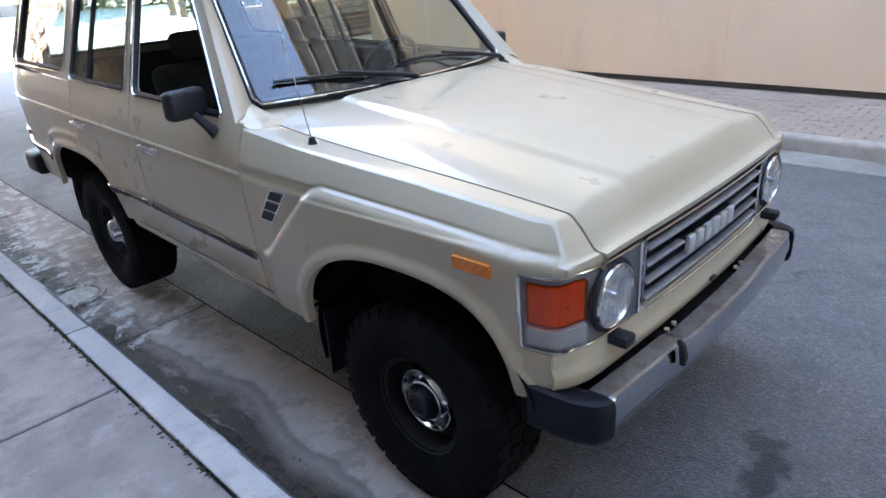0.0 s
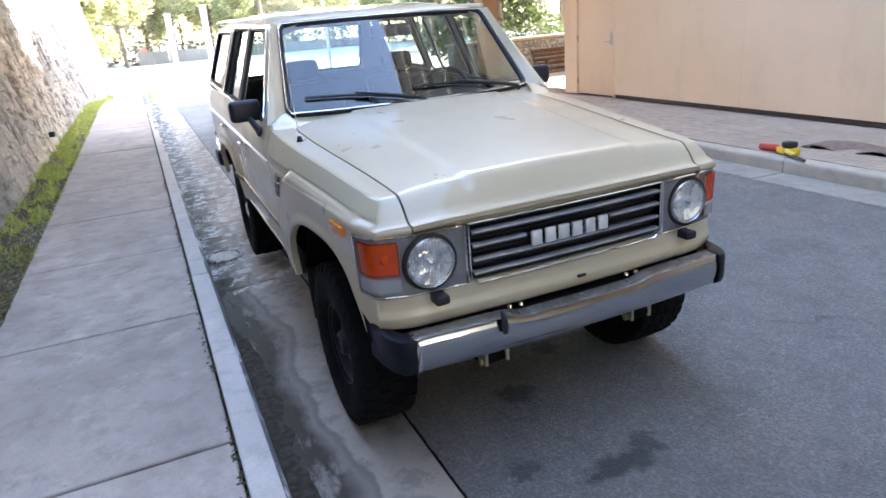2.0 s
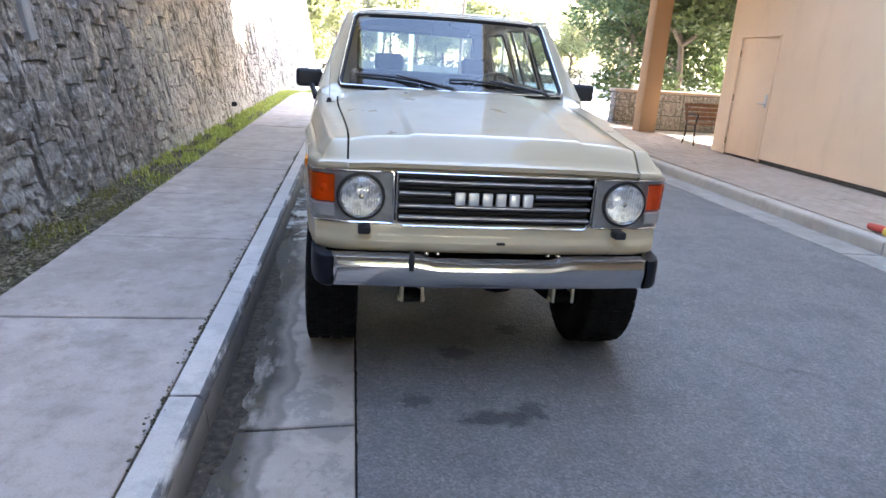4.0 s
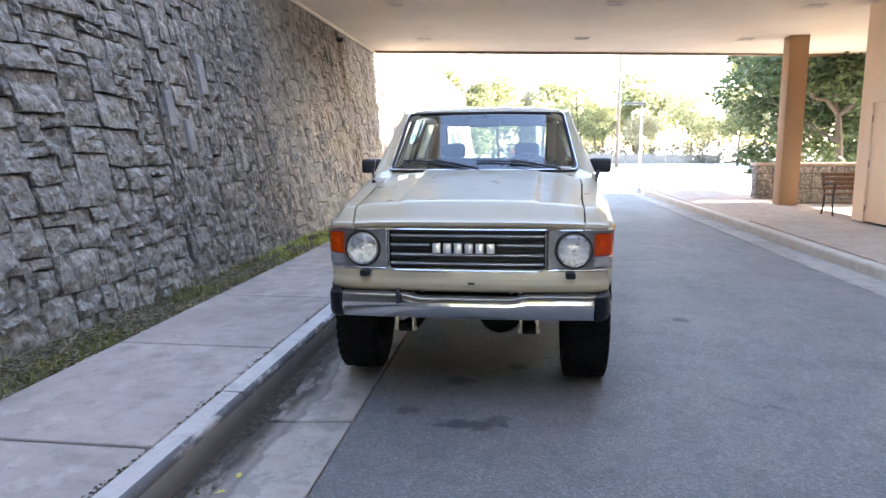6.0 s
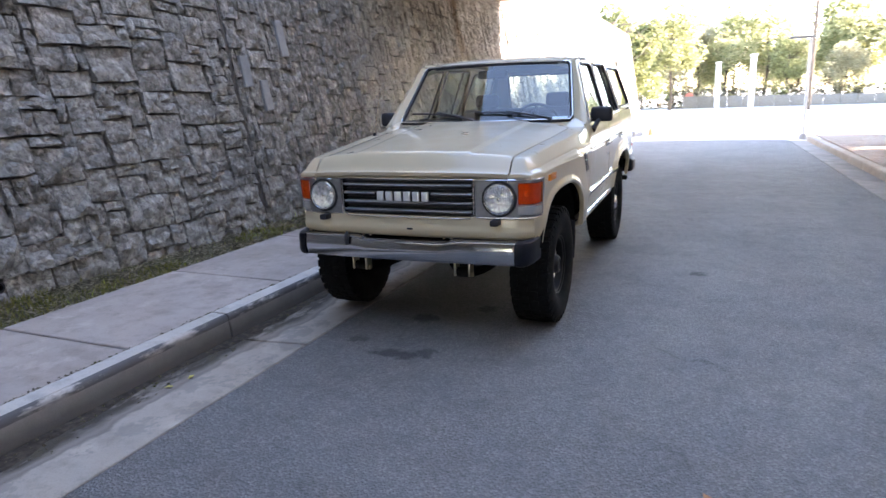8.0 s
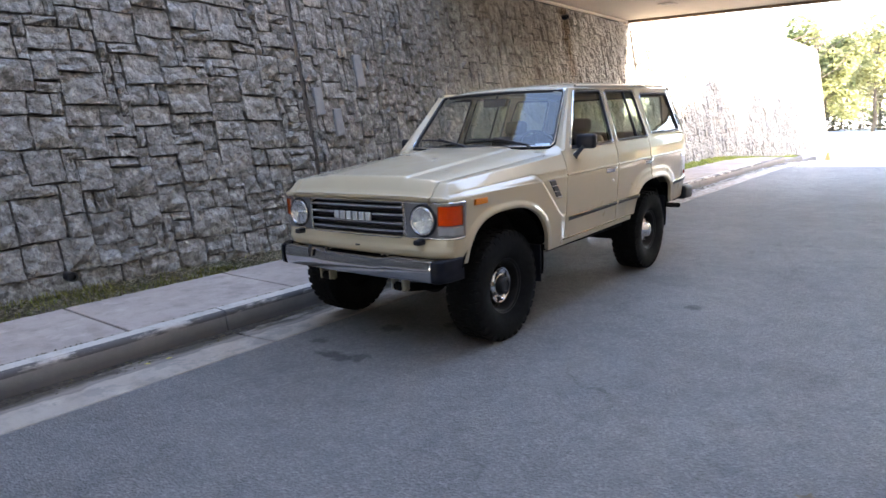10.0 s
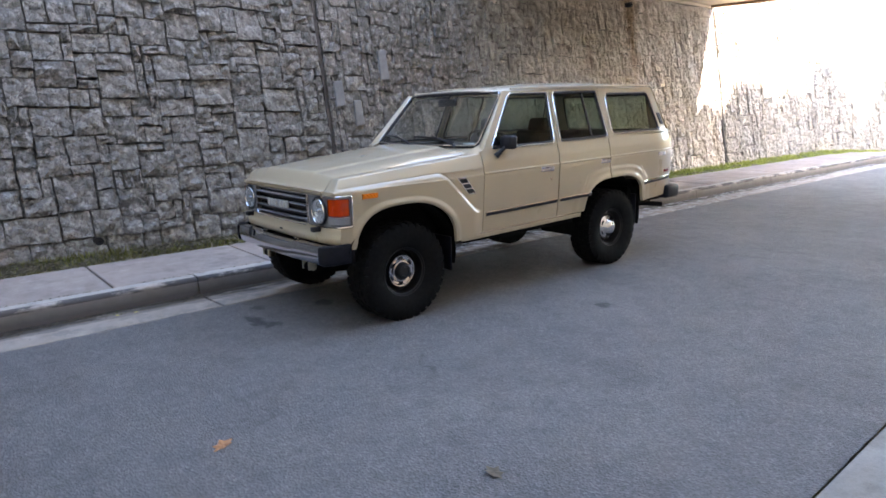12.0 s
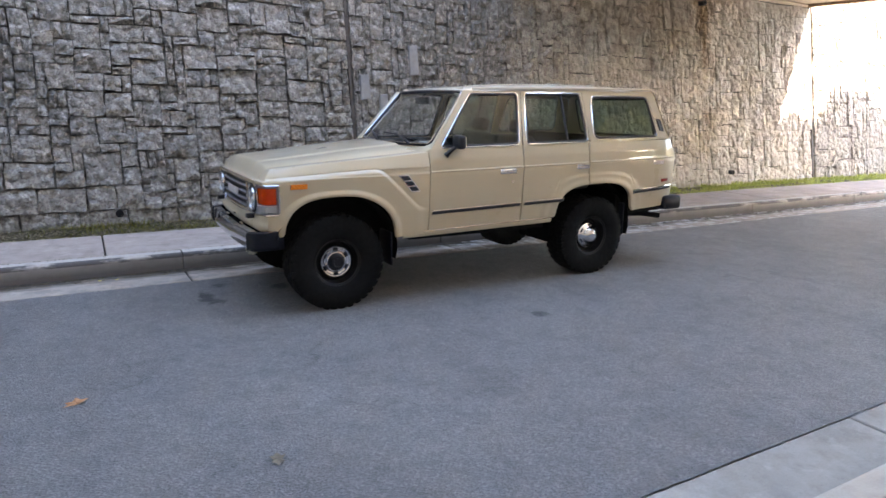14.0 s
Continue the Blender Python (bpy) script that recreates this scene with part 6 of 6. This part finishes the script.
sheet(bm, [[K(x, y, roof_z(x, y) - 0.025) for x in steps(-0.66, 0.66, 8)] for y in steps(1.28, 3.6, 8)])
part("headliner", bm, plain("headliner_cloth", (0.30, 0.27, 0.22), 0.9), car)

# wipers
for x0, tip in ((-0.10, -0.62), (0.52, -0.02)):
    def sc(x, v, off):
        u = x / (0.742 - 0.097 * v)
        p = Vector(screen_at(u, v))
        return p + Vector((0, -0.70, 0.72)) * off
    bm = bmesh.new()
    piv = Vector(K(x0 + 0.09, 0.80 - 0.05 * (1 - (x0 / 0.8) ** 2), 1.328))
    arm_end = sc((x0 + tip) / 2 - 0.02, 0.13, 0.035)
    tube(bm, [piv, piv + Vector((-0.02, 0.0, 0.02)), (piv + arm_end) / 2 + Vector((0, -0.01, 0.012)), arm_end], [0.016, 0.012, 0.008, 0.006], 8)
    wiper = part("wiper", bm, BLACK, car)
    bm = bmesh.new()
    tube(bm, [sc(x0 - 0.02 + (tip - x0) * t, 0.05 + 0.09 * t + 0.03 * math.sin(t * 3.1), 0.016) for t in steps(0.0, 1, 8)], 0.008, 6)
    part("wiper_blade", bm, BLACK, wiper)

# aerial on the fender
bm = bmesh.new()
lathe(bm, [(0.001, 0.03), (0.010, 0.028), (0.014, 0.012), (0.020, 0.0), (0.020, -0.01)], K(-0.79, 0.50, 1.250), 12, "Z")
aerial = part("aerial_base", bm, BLACK, car)
bm = bmesh.new()
tube(bm, [K(-0.79, 0.50, 1.265), K(-0.785, 0.56, 1.46), K(-0.778, 0.62, 1.66)], [0.0024, 0.0018, 0.0012], 6)
part("aerial", bm, CHROME, aerial)


# wheels
def tyre_mesh():
    bm = bmesh.new()
    prof = [(0.200, -0.105), (0.215, -0.118), (0.25, -0.135), (0.32, -0.148), (0.375, -0.142), (0.405, -0.128), (0.415, -0.112), (0.418, -0.06), (0.418, 0.06), (0.415, 0.112), (0.405, 0.128), (0.375, 0.142),
            (0.32, 0.148), (0.25, 0.135), (0.215, 0.118), (0.200, 0.105)]
    lathe(bm, prof, (0, 0, 0), 64, "X")
    return bm


def tread_mesh():
    bm = bmesh.new()
    lugs = 34
    for k in range(lugs):
        for row, (x0, x1) in enumerate(((-0.132, -0.074), (-0.062, -0.006), (0.006, 0.062), (0.074, 0.132))):
            a = 2 * math.pi * (k + (0.5 if row in (1, 3) else 0.0)) / lugs
            m = Euler((a, 0, 0)).to_matrix().to_4x4()
            h = 0.425 if row in (1, 2) else 0.4215
            vs = [bm.verts.new(m @ Vector((x, y + (0.012 if (row % 2) else -0.012) * (1 if x == x1 else 0), z))) for z, d in ((0.405, 0), (h, 0.003)) for x, y in ((x0 + d, -0.026 + d), (x1 - d, -0.026 + d), (x1 - d, 0.026 - d), (x0 + d, 0.026 - d))]
            for f in ((4, 5, 6, 7), (0, 1, 5, 4), (1, 2, 6, 5), (2, 3, 7, 6), (3, 0, 4, 7)):
                bm.faces.new([vs[i] for i in f])
        # shoulder blocks on the sidewall
        for sx in (-1, 1):
            a = 2 * math.pi * (k + 0.25) / lugs
            m = Euler((a, 0, 0)).to_matrix().to_4x4()
            vs = [bm.verts.new(m @ Vector((sx * x, y, z))) for x, z in ((0.1435, 0.376), (0.134, 0.415), (0.120, 0.420), (0.120, 0.372)) for y in (-0.017, 0.017)]
            for f in ((0, 1, 3, 2), (2, 3, 5, 4), (0, 2, 4, 6), (1, 3, 5, 7)):
                bm.faces.new([vs[i] for i in f])
    return bm


def wheel(front_hub):
    bm = bmesh.new()
    lathe(bm, [(0.203, 0.112), (0.210, 0.118), (0.206, 0.108), (0.190, 0.10), (0.183, 0.06), (0.178, 0.02), (0.160, 0.005), (0.135, 0.03), (0.10, 0.045), (0.05, 0.045), (0.001, 0.045)], (0, 0, 0), 48, "X")
    rim = part("wheel", bm, RIM_BLACK, car, "black steel wheel with a chrome cap", 30)
    rim_in = bmesh.new()
    lathe(rim_in, [(0.200, 0.105), (0.185, 0.05), (0.180, -0.08), (0.200, -0.108), (0.12, -0.10), (0.001, -0.09)], (0, 0, 0), 32, "X")
    part("inner_drum", rim_in, UNDER, rim)
    tyre = part("tyre", tyre_mesh(), RUBBER, rim, "knobbly black off-road tyre", 25)
    tread = part("tread_pattern", tread_mesh(), RUBBER, rim, "", 0)
    tread["kind"] = "stuff"
    bm = bmesh.new()
    if front_hub:
        lathe(bm, [(0.138, 0.035), (0.139, 0.060), (0.134, 0.068), (0.127, 0.066), (0.119, 0.053), (0.102, 0.049), (0.092, 0.060), (0.087, 0.071), (0.079, 0.073), (0.072, 0.055)], (0, 0, 0), 48, "X")
    else:
        lathe(bm, [(0.138, 0.035), (0.139, 0.055), (0.128, 0.068), (0.10, 0.076), (0.085, 0.090), (0.075, 0.115), (0.055, 0.128), (0.02, 0.133), (0.001, 0.133)], (0, 0, 0), 48, "X")
    cap = part("hub_cap", bm, CHROME, rim, "polished chrome hub cap")
    for k in range(6):
        a = 2 * math.pi * k / 6
        bm = bmesh.new()
        m = Euler((a, 0, 0)).to_matrix().to_4x4()
        d = 0.018 if front_hub else 0.0
        box(bm, (0.064 - d, -0.024, 0.101), (0.0745 - d, 0.024, 0.121), 0.005, 2, m)
        part("cap_slot", bm, GRILLE_BACK, cap)
    if front_hub:
        bm = bmesh.new()
        lathe(bm, [(0.072, 0.05), (0.066, 0.100), (0.056, 0.116), (0.040, 0.120), (0.036, 0.112), (0.001, 0.112)], (0, 0, 0), 32, "X")
        part("locking_hub", bm, BLACK, rim)
    return rim


wf, wr = wheel(True), wheel(False)
TRACK = 0.730
SMALL = Matrix.Scale(0.948, 4)
wf.matrix_basis, wr.matrix_basis = pose(TRACK, 0.026, 0.402) @ SMALL, pose(TRACK, 2.745, 0.406) @ SMALL
copy_thing(wf, pose(-TRACK - 0.012, 0.018, 0.402, 0, 0, 180) @ SMALL)
copy_thing(wr, pose(-TRACK, 2.745, 0.406, 25, 0, 180) @ SMALL)

# ---------------------------------------------------------------- pieces of walls, kerbs and pavements
def stone_template(rng):
    """A unit stone: a split face on a 6 x 6 grid with steep, uneven arrises."""
    at = (0.0, 0.018, 0.30, 0.68, 0.982, 1.0)
    n = len(at)
    v, f = [], []
    ty, tz = rng.uniform(-0.013, 0.013), rng.uniform(-0.022, 0.008)
    wob = rng.uniform(-0.028, 0.028, (2, n))
    for j in range(n):
        for i in range(n):
            u, w = at[i], at[j]
            uu, ww = u - 0.5 + wob[0][j] * (1 if i in (0, 1, 4, 5) else 0.5), w - 0.5 + wob[1][i] * (1 if j in (0, 1, 4, 5) else 0.5)
            if i in (0, n - 1) or j in (0, n - 1):
                x = -0.035
            else:
                ring = i in (1, n - 2) or j in (1, n - 2)
                x = 0.030 + ty * (u - 0.5) * 2 + tz * (w - 0.5) * 2 + rng.uniform(-0.018, 0.014) + (0.0 if ring else rng.uniform(-0.014, 0.040))
            v.append((x, uu, ww))
    for j in range(n - 1):
        for i in range(n - 1):
            k = j * n + i
            f.append((k, k + 1, k + n + 1, k + n))
    return np.array(v), f


def pack(rng, cols, rows_, sizes):
    """Fills a grid with rectangles, so that no courses run through."""
    full = np.zeros((rows_, cols), bool)
    out = []
    for r in range(rows_):
        for c in range(cols):
            if full[r, c]:
                continue
            order = [sizes[i] for i in rng.permutation(len(sizes))]
            for w, h in order + [(2, 1), (1, 2), (1, 1)]:
                if r + h <= rows_ and c + w <= cols and not full[r:r + h, c:c + w].any():
                    full[r:r + h, c:c + w] = True
                    out.append((c, r, w, h))
                    break
    return out


SIZES = [(3, 2), (2, 2), (4, 3), (3, 3), (2, 3), (4, 2), (3, 2), (1, 2), (2, 2), (5, 3), (3, 1), (2, 1), (4, 4), (3, 2), (4, 3), (3, 3), (4, 2), (2, 1), (3, 4)]
TALL = [(2, 3), (2, 2), (1, 3), (2, 4), (3, 3), (1, 2), (3, 4), (2, 3), (1, 4), (3, 2), (2, 5)]
_rng = np.random.default_rng(77)
_templates = [stone_template(_rng) for _ in range(24)]
_meshes = []
for v, f in _templates:
    me = bpy.data.meshes.new("stone")
    me.from_pydata([tuple(p) for p in v], [], f)
    me.materials.append(GARDEN_STONE)
    _meshes.append(me)


def drift(y, z):
    """How far the hand-laid joints stray from straight lines."""
    a = noise.noise_vector((y * 1.1, z * 1.1, 3.0)) * 0.035 + noise.noise_vector((y * 3.3, z * 3.3, 8.0)) * 0.013
    return y + a.x, z + a.y


def lay_stones(parent, y0, y1, z0, z1, cell, seed, near=None, sizes=SIZES, gap=0.007, relief=1.0, material=STONE):
    """Stones over a stretch of the battered face; those of the near stretch are objects of their own."""
    rng = np.random.default_rng(seed)
    cols, rows_ = int((y1 - y0) / cell), int((z1 - z0) / cell)
    cell_y = (y1 - y0) / cols
    verts, faces, singles = [], [], 0
    for c, r, w, h in pack(rng, cols, rows_, sizes):
        gy, gz = gap * rng.choice([0.1, 0.3, 0.6, 1.0, 2.4]), gap * rng.choice([0.3, 0.6, 1.0, 1.8, 3.2])
        wy, hz = w * cell_y - gy, h * cell - gz
        yc, zc = y0 + (c + w / 2) * cell_y, z0 + (r + h / 2) * cell
        deep, turn, flip = relief * rng.uniform(0.6, 1.35), radians(rng.normal() * 0.9), rng.choice([-1, 1])
        v, f = _templates[rng.integers(0, 24)]
        pts = []
        for px, py, pz in v:
            a, b = py * wy * flip, pz * hz
            y, z = drift(yc + a * math.cos(turn) - b * math.sin(turn), zc + a * math.sin(turn) + b * math.cos(turn))
            y = min(y1 - 0.004, max(y0 + 0.004, y))
            pts.append((wall_x(z) + px * deep, y, z))
        quads = [q if flip > 0 else q[::-1] for q in f]
        if near and near[0] < yc < near[1] and near[2] < zc < near[3] and singles < 300:
            raw("stone", pts, quads, material, parent)
            singles += 1
        else:
            n0 = len(verts)
            verts += pts
            faces += [tuple(n0 + i for i in q) for q in quads]
    ob = raw("stonework", verts, faces, material, parent)
    ob["kind"] = "stuff"


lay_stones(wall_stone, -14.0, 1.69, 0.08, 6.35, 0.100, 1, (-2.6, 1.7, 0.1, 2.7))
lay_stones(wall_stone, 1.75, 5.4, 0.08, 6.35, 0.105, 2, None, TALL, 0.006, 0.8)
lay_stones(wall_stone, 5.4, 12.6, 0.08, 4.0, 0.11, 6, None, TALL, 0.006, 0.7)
lay_stones(wall_far, 12.72, 41.0, -0.7, 5.15, 0.13, 3, None, TALL, 0.009, 0.8, FAR_STONE)

for y, z, w, h in ((2.73, 2.34, 0.15, 0.44), (1.92, 1.93, 0.15, 0.36), (2.2, 1.66, 0.14, 0.36)):
    ob = raw("dressed_stone", [(wall_x(z + b) + d, y + a, z + b) for d in (-0.05, 0.055, 0.062) for a, b in (((-w / 2, -h / 2), (w / 2, -h / 2 + 0.01), (w / 2 - 0.008, h / 2), (-w / 2 + 0.006, h / 2 - 0.012)) if d < 0.06 else ((-w / 2 + 0.012, -h / 2 + 0.012), (w / 2 - 0.012, -h / 2 + 0.02), (w / 2 - 0.02, h / 2 - 0.012), (-w / 2 + 0.018, h / 2 - 0.024)))],
             [(0, 1, 5, 4), (1, 2, 6, 5), (2, 3, 7, 6), (3, 0, 4, 7), (4, 5, 9, 8), (5, 6, 10, 9), (6, 7, 11, 10), (7, 4, 8, 11), (8, 9, 10, 11)], DRESSED, wall_stone)

# low garden wall
_g = np.random.default_rng(9)
for c, r, w, h in pack(_g, 40, 5, [(2, 2), (3, 2), (1, 2), (2, 1), (3, 1), (2, 3)]):
    ob = new("stone", _meshes[_g.integers(0, 24)])
    ob.parent = garden_wall
    ob.matrix_basis = Matrix.Translation(((c + w / 2) * 0.2, -0.005, (r + h / 2) * 0.195)) @ Matrix.Rotation(radians(-90), 4, "Z") @ Matrix.Diagonal((0.6, w * 0.2 - 0.02, h * 0.195 - 0.02, 1))
for r in range(5):
    ob = new("stone", _meshes[r])
    ob.parent = garden_wall
    ob.matrix_basis = Matrix.Translation((0.005, 0.2, (r + 0.5) * 0.195)) @ Matrix.Rotation(radians(180), 4, "Z") @ Matrix.Diagonal((0.6, 0.38, 0.175, 1))


def bar_mesh(name, profile, length, material, seg=1):
    """A length of kerb, slab or gutter: a profile of (x, z) run along y, with closed, slightly rounded ends."""
    bm = bmesh.new()
    rows = [[(x, y, z) for x, z in profile] for y in (0.0, length)]
    vs = sheet(bm, rows, True)
    bm.faces.new(vs[0])
    bm.faces.new(vs[-1])
    bmesh.ops.recalc_face_normals(bm, faces=bm.faces)
    bmesh.ops.bevel(bm, geom=list(bm.edges), offset=0.006, segments=1, affect="EDGES")
    me = bpy.data.meshes.new(name)
    bm.to_mesh(me)
    bm.free()
    me.materials.append(material)
    return me


def run(name, me, parent, y0, step, n):
    for k in range(n):
        ob = new(name, me)
        ob.parent = parent
        ob.location = (0, y0 + k * step, _r.normal() * 0.0015 + min(0.0, ground_z(y0 + (k + 0.5) * step) + 0.03))


GAP = 0.018
me = bar_mesh("slab", [(WALK_X, 0.0), (KERB_BACK - 0.013, 0.0), (KERB_BACK - 0.013, 0.146), (KERB_BACK - 0.017, 0.150), (WALK_X, 0.158)], 1.524 - GAP, SLAB)
run("slab", me, sidewalk, -1.612 - 7 * 1.524, 1.524, 25)
bm = bmesh.new()
box(bm, (WALK_X + 0.01, -12.2, 0.0), (KERB_X - 0.05, 17.6, 0.10))
part("bedding", bm, JOINT_DIRT, sidewalk, smooth=0)
bm = bmesh.new()
sheet(bm, [[(x, y, -0.0265) for x in (KERB_X - 0.05, GUTTER_X + 0.03)] for y in (-14, 17)])
part("bedding", bm, JOINT_DIRT, gutter_left, smooth=0)
bm = bmesh.new()
sheet(bm, [[(x, y, -0.0265) for x in (ROAD_R - 0.03, KERB_R + 0.02)] for y in (-14, 15.4)])
part("bedding", bm, SOIL, gutter_right, smooth=0)
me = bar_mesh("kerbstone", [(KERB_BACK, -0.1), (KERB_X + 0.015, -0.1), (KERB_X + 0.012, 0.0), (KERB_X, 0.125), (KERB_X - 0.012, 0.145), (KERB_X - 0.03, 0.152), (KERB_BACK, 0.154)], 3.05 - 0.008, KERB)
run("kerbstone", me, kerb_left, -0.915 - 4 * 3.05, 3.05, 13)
me = bar_mesh("gutter_slab", [(KERB_X + 0.012, -0.15), (GUTTER_X, -0.15), (GUTTER_X, 0.004), (-0.95, -0.012), (KERB_X + 0.012, -0.022)], 3.05 - GAP, GUTTER)
run("gutter_slab", me, gutter_left, -0.91 - 4 * 3.05, 3.05, 13)
me = bar_mesh("kerbstone", [(KERB_R, -0.1), (KERB_R_BACK - 0.008, -0.1), (KERB_R_BACK - 0.008, 0.132), (KERB_R + 0.03, 0.13), (KERB_R + 0.012, 0.122), (KERB_R + 0.004, 0.10)], 3.05 - 0.008, KERB_TAN)
run("kerbstone", me, kerb_right, 1.85 - 5 * 3.05, 3.05, 10)
me = bar_mesh("gutter_slab", [(ROAD_R, -0.15), (KERB_R, -0.15), (KERB_R, -0.008), (ROAD_R, 0.006)], 3.05 - GAP, GUTTER_DRY)
run("gutter_slab", me, gutter_right, 1.85 - 5 * 3.05, 3.05, 10)

# brick pavers of the walkway: the nearest ones singly, the rest as one
bm = bmesh.new()
box(bm, (-0.0515, -0.1025, 0.0), (0.0515, 0.1025, 0.03), 0.003, 1)
_paver = bpy.data.meshes.new("paver")
bm.to_mesh(_paver)
_pv = [np.array(v.co) for v in bm.verts]
_pf = [tuple(v.index for v in f.verts) for f in bm.faces]
bm.free()
_paver.materials.append(PAVER)
verts, faces, singles = [], [], 0
_p = np.random.default_rng(4)
for i in range(-4, 19):
    for j in range(100):
        x = KERB_R_BACK + 0.06 + i * 0.107
        y = -3.4 + j * 0.21 + (0.105 if i % 2 else 0)
        if x > HOUSE_X - 0.03 or x < KERB_R_BACK + 0.053 - VEER * y:
            continue
        z = 0.1 + _p.normal() * 0.0012
        if 0.2 < y < 4.0 and x < 5.9 and singles < 260:
            ob = new("paver", _paver)
            ob.parent = walkway
            ob.location = (x, y, z)
            singles += 1
        else:
            n0 = len(verts)
            verts += [tuple(v + np.array((x, y, z))) for v in _pv]
            faces += [tuple(n0 + q for q in f) for f in _pf]
ob = raw("paving", verts, faces, PAVER, walkway)
ob["kind"] = "stuff"


# verge growth
def blades(name, label, count, y0, y1, dens, size, material, seed, lying=False):
    rng = np.random.default_rng(seed)
    verts, faces = [], []
    while len(faces) < count:
        y, u = rng.uniform(y0, y1), rng.uniform(0, 1)
        if rng.uniform() > dens(y, u):
            continue
        x = WALK_X - 0.005 + (WALL_X - 0.04 - WALK_X) * u + (0.03 if u < 0.1 else 0)
        z = 0.128 + 0.10 * u + min(0.0, ground_z(y) + 0.03)
        a, s = rng.uniform(0, 6.28), size * rng.uniform(0.5, 1.4)
        d = np.array((math.cos(a), math.sin(a), 0)) * s
        k = len(verts)
        side = np.array((-d[1], d[0], 0)) * (0.22 if lying else 0.10)
        up = np.array((0, 0, s * (rng.uniform(0.05, 0.35) if lying else rng.uniform(0.7, 1.1))))
        p = np.array((x, y, z))
        verts += [tuple(p - side), tuple(p + side), tuple(p + d * (1.0 if lying else 0.45) + up)]
        faces.append((k, k + 1, k + 2))
    ob = raw(name, verts, faces, material)
    tagged(ob, label, "grass" if not lying else "leaf litter", kind="stuff")


blades("grass", "short bright green grass on the verge", 20000, -3, 30, lambda y, u: min(1, max(0.02, (y - 2.6) / 2.2)) * (1 if y > 6 else 0.9 * (1 - 0.3 * u)) * (1 if noise.noise((y * 1.6, u * 2.2, 11)) > -0.12 + 0.1 * (y < 7) else 0.12), 0.055, GRASS, 31)
blades("moss_tufts", "sparse yellow-green tufts in the leaf litter", 4600, -6, 4, lambda y, u: 0.6 + 0.4 * noise.noise((y * 1.3, u * 2, 3)) if noise.noise((y * 1.1, u * 2, 7)) > 0.05 else 0.03, 0.04, MOSS, 32)
blades("leaf_litter", "dry leaf and straw litter on the verge", 12000, -8, 7, lambda y, u: 1.0 if y < 3 else 0.35, 0.045, LITTER, 33, True)


# dirt and weeds caught in the seam behind the kerb and along the gutter
rng = np.random.default_rng(41)
verts, faces = [], []
for k in range(2600):
    y = rng.uniform(-4.5, 6)
    if noise.noise((y * 1.7, 0, 9)) < -0.05 and rng.uniform() < 0.8:
        continue
    seam = rng.uniform() < 0.6
    x = KERB_BACK - 0.009 + rng.normal() * 0.012 if seam else KERB_X + 0.02 + abs(rng.normal()) * 0.12
    z = 0.148 if seam else -0.018
    s, a = rng.uniform(0.004, 0.016), rng.uniform(0, 6.28)
    n0 = len(verts)
    d, e = np.array((math.cos(a), math.sin(a), 0)) * s, np.array((-math.sin(a), math.cos(a), 0)) * s * 0.6
    p = np.array((x, y, z))
    verts += [tuple(p - d), tuple(p + e), tuple(p + d), tuple(p - e), tuple(p + np.array((0, 0, s * 0.6)))]
    faces += [(n0, n0 + 1, n0 + 4), (n0 + 1, n0 + 2, n0 + 4), (n0 + 2, n0 + 3, n0 + 4), (n0 + 3, n0, n0 + 4)]
tagged(raw("kerb_dirt", verts, faces, SOIL), "dark dirt and crumbs along kerb seam and gutter", "dirt", kind="stuff")

# dark silt washed up along the foot of the kerb
bm = bmesh.new()
rows = []
for y in steps(-7.0, 2.4, 160):
    a = 0.5 + 0.5 * noise.noise((y * 0.9, 2.0, 5.0))
    wide = max(0.004, 0.17 * smooth01((a - 0.28) / 0.35) + 0.045 * noise.noise((y * 7, 1.0, 4.0)) + 0.03 * noise.noise((y * 19, 6.0, 4.0)))
    rows.append([(KERB_X + 0.008 + wide * t, y, -0.0205 + 0.010 * (wide * t) / 0.28 + 0.004 * (1 - t) + (0.0 if t < 1 else -0.004)) for t in (0.0, 0.3, 0.65, 1.0)])
sheet(bm, rows)
tagged(part("gutter_silt", bm, SILT), "dark brown damp silt along the kerb's foot", "silt", kind="stuff")
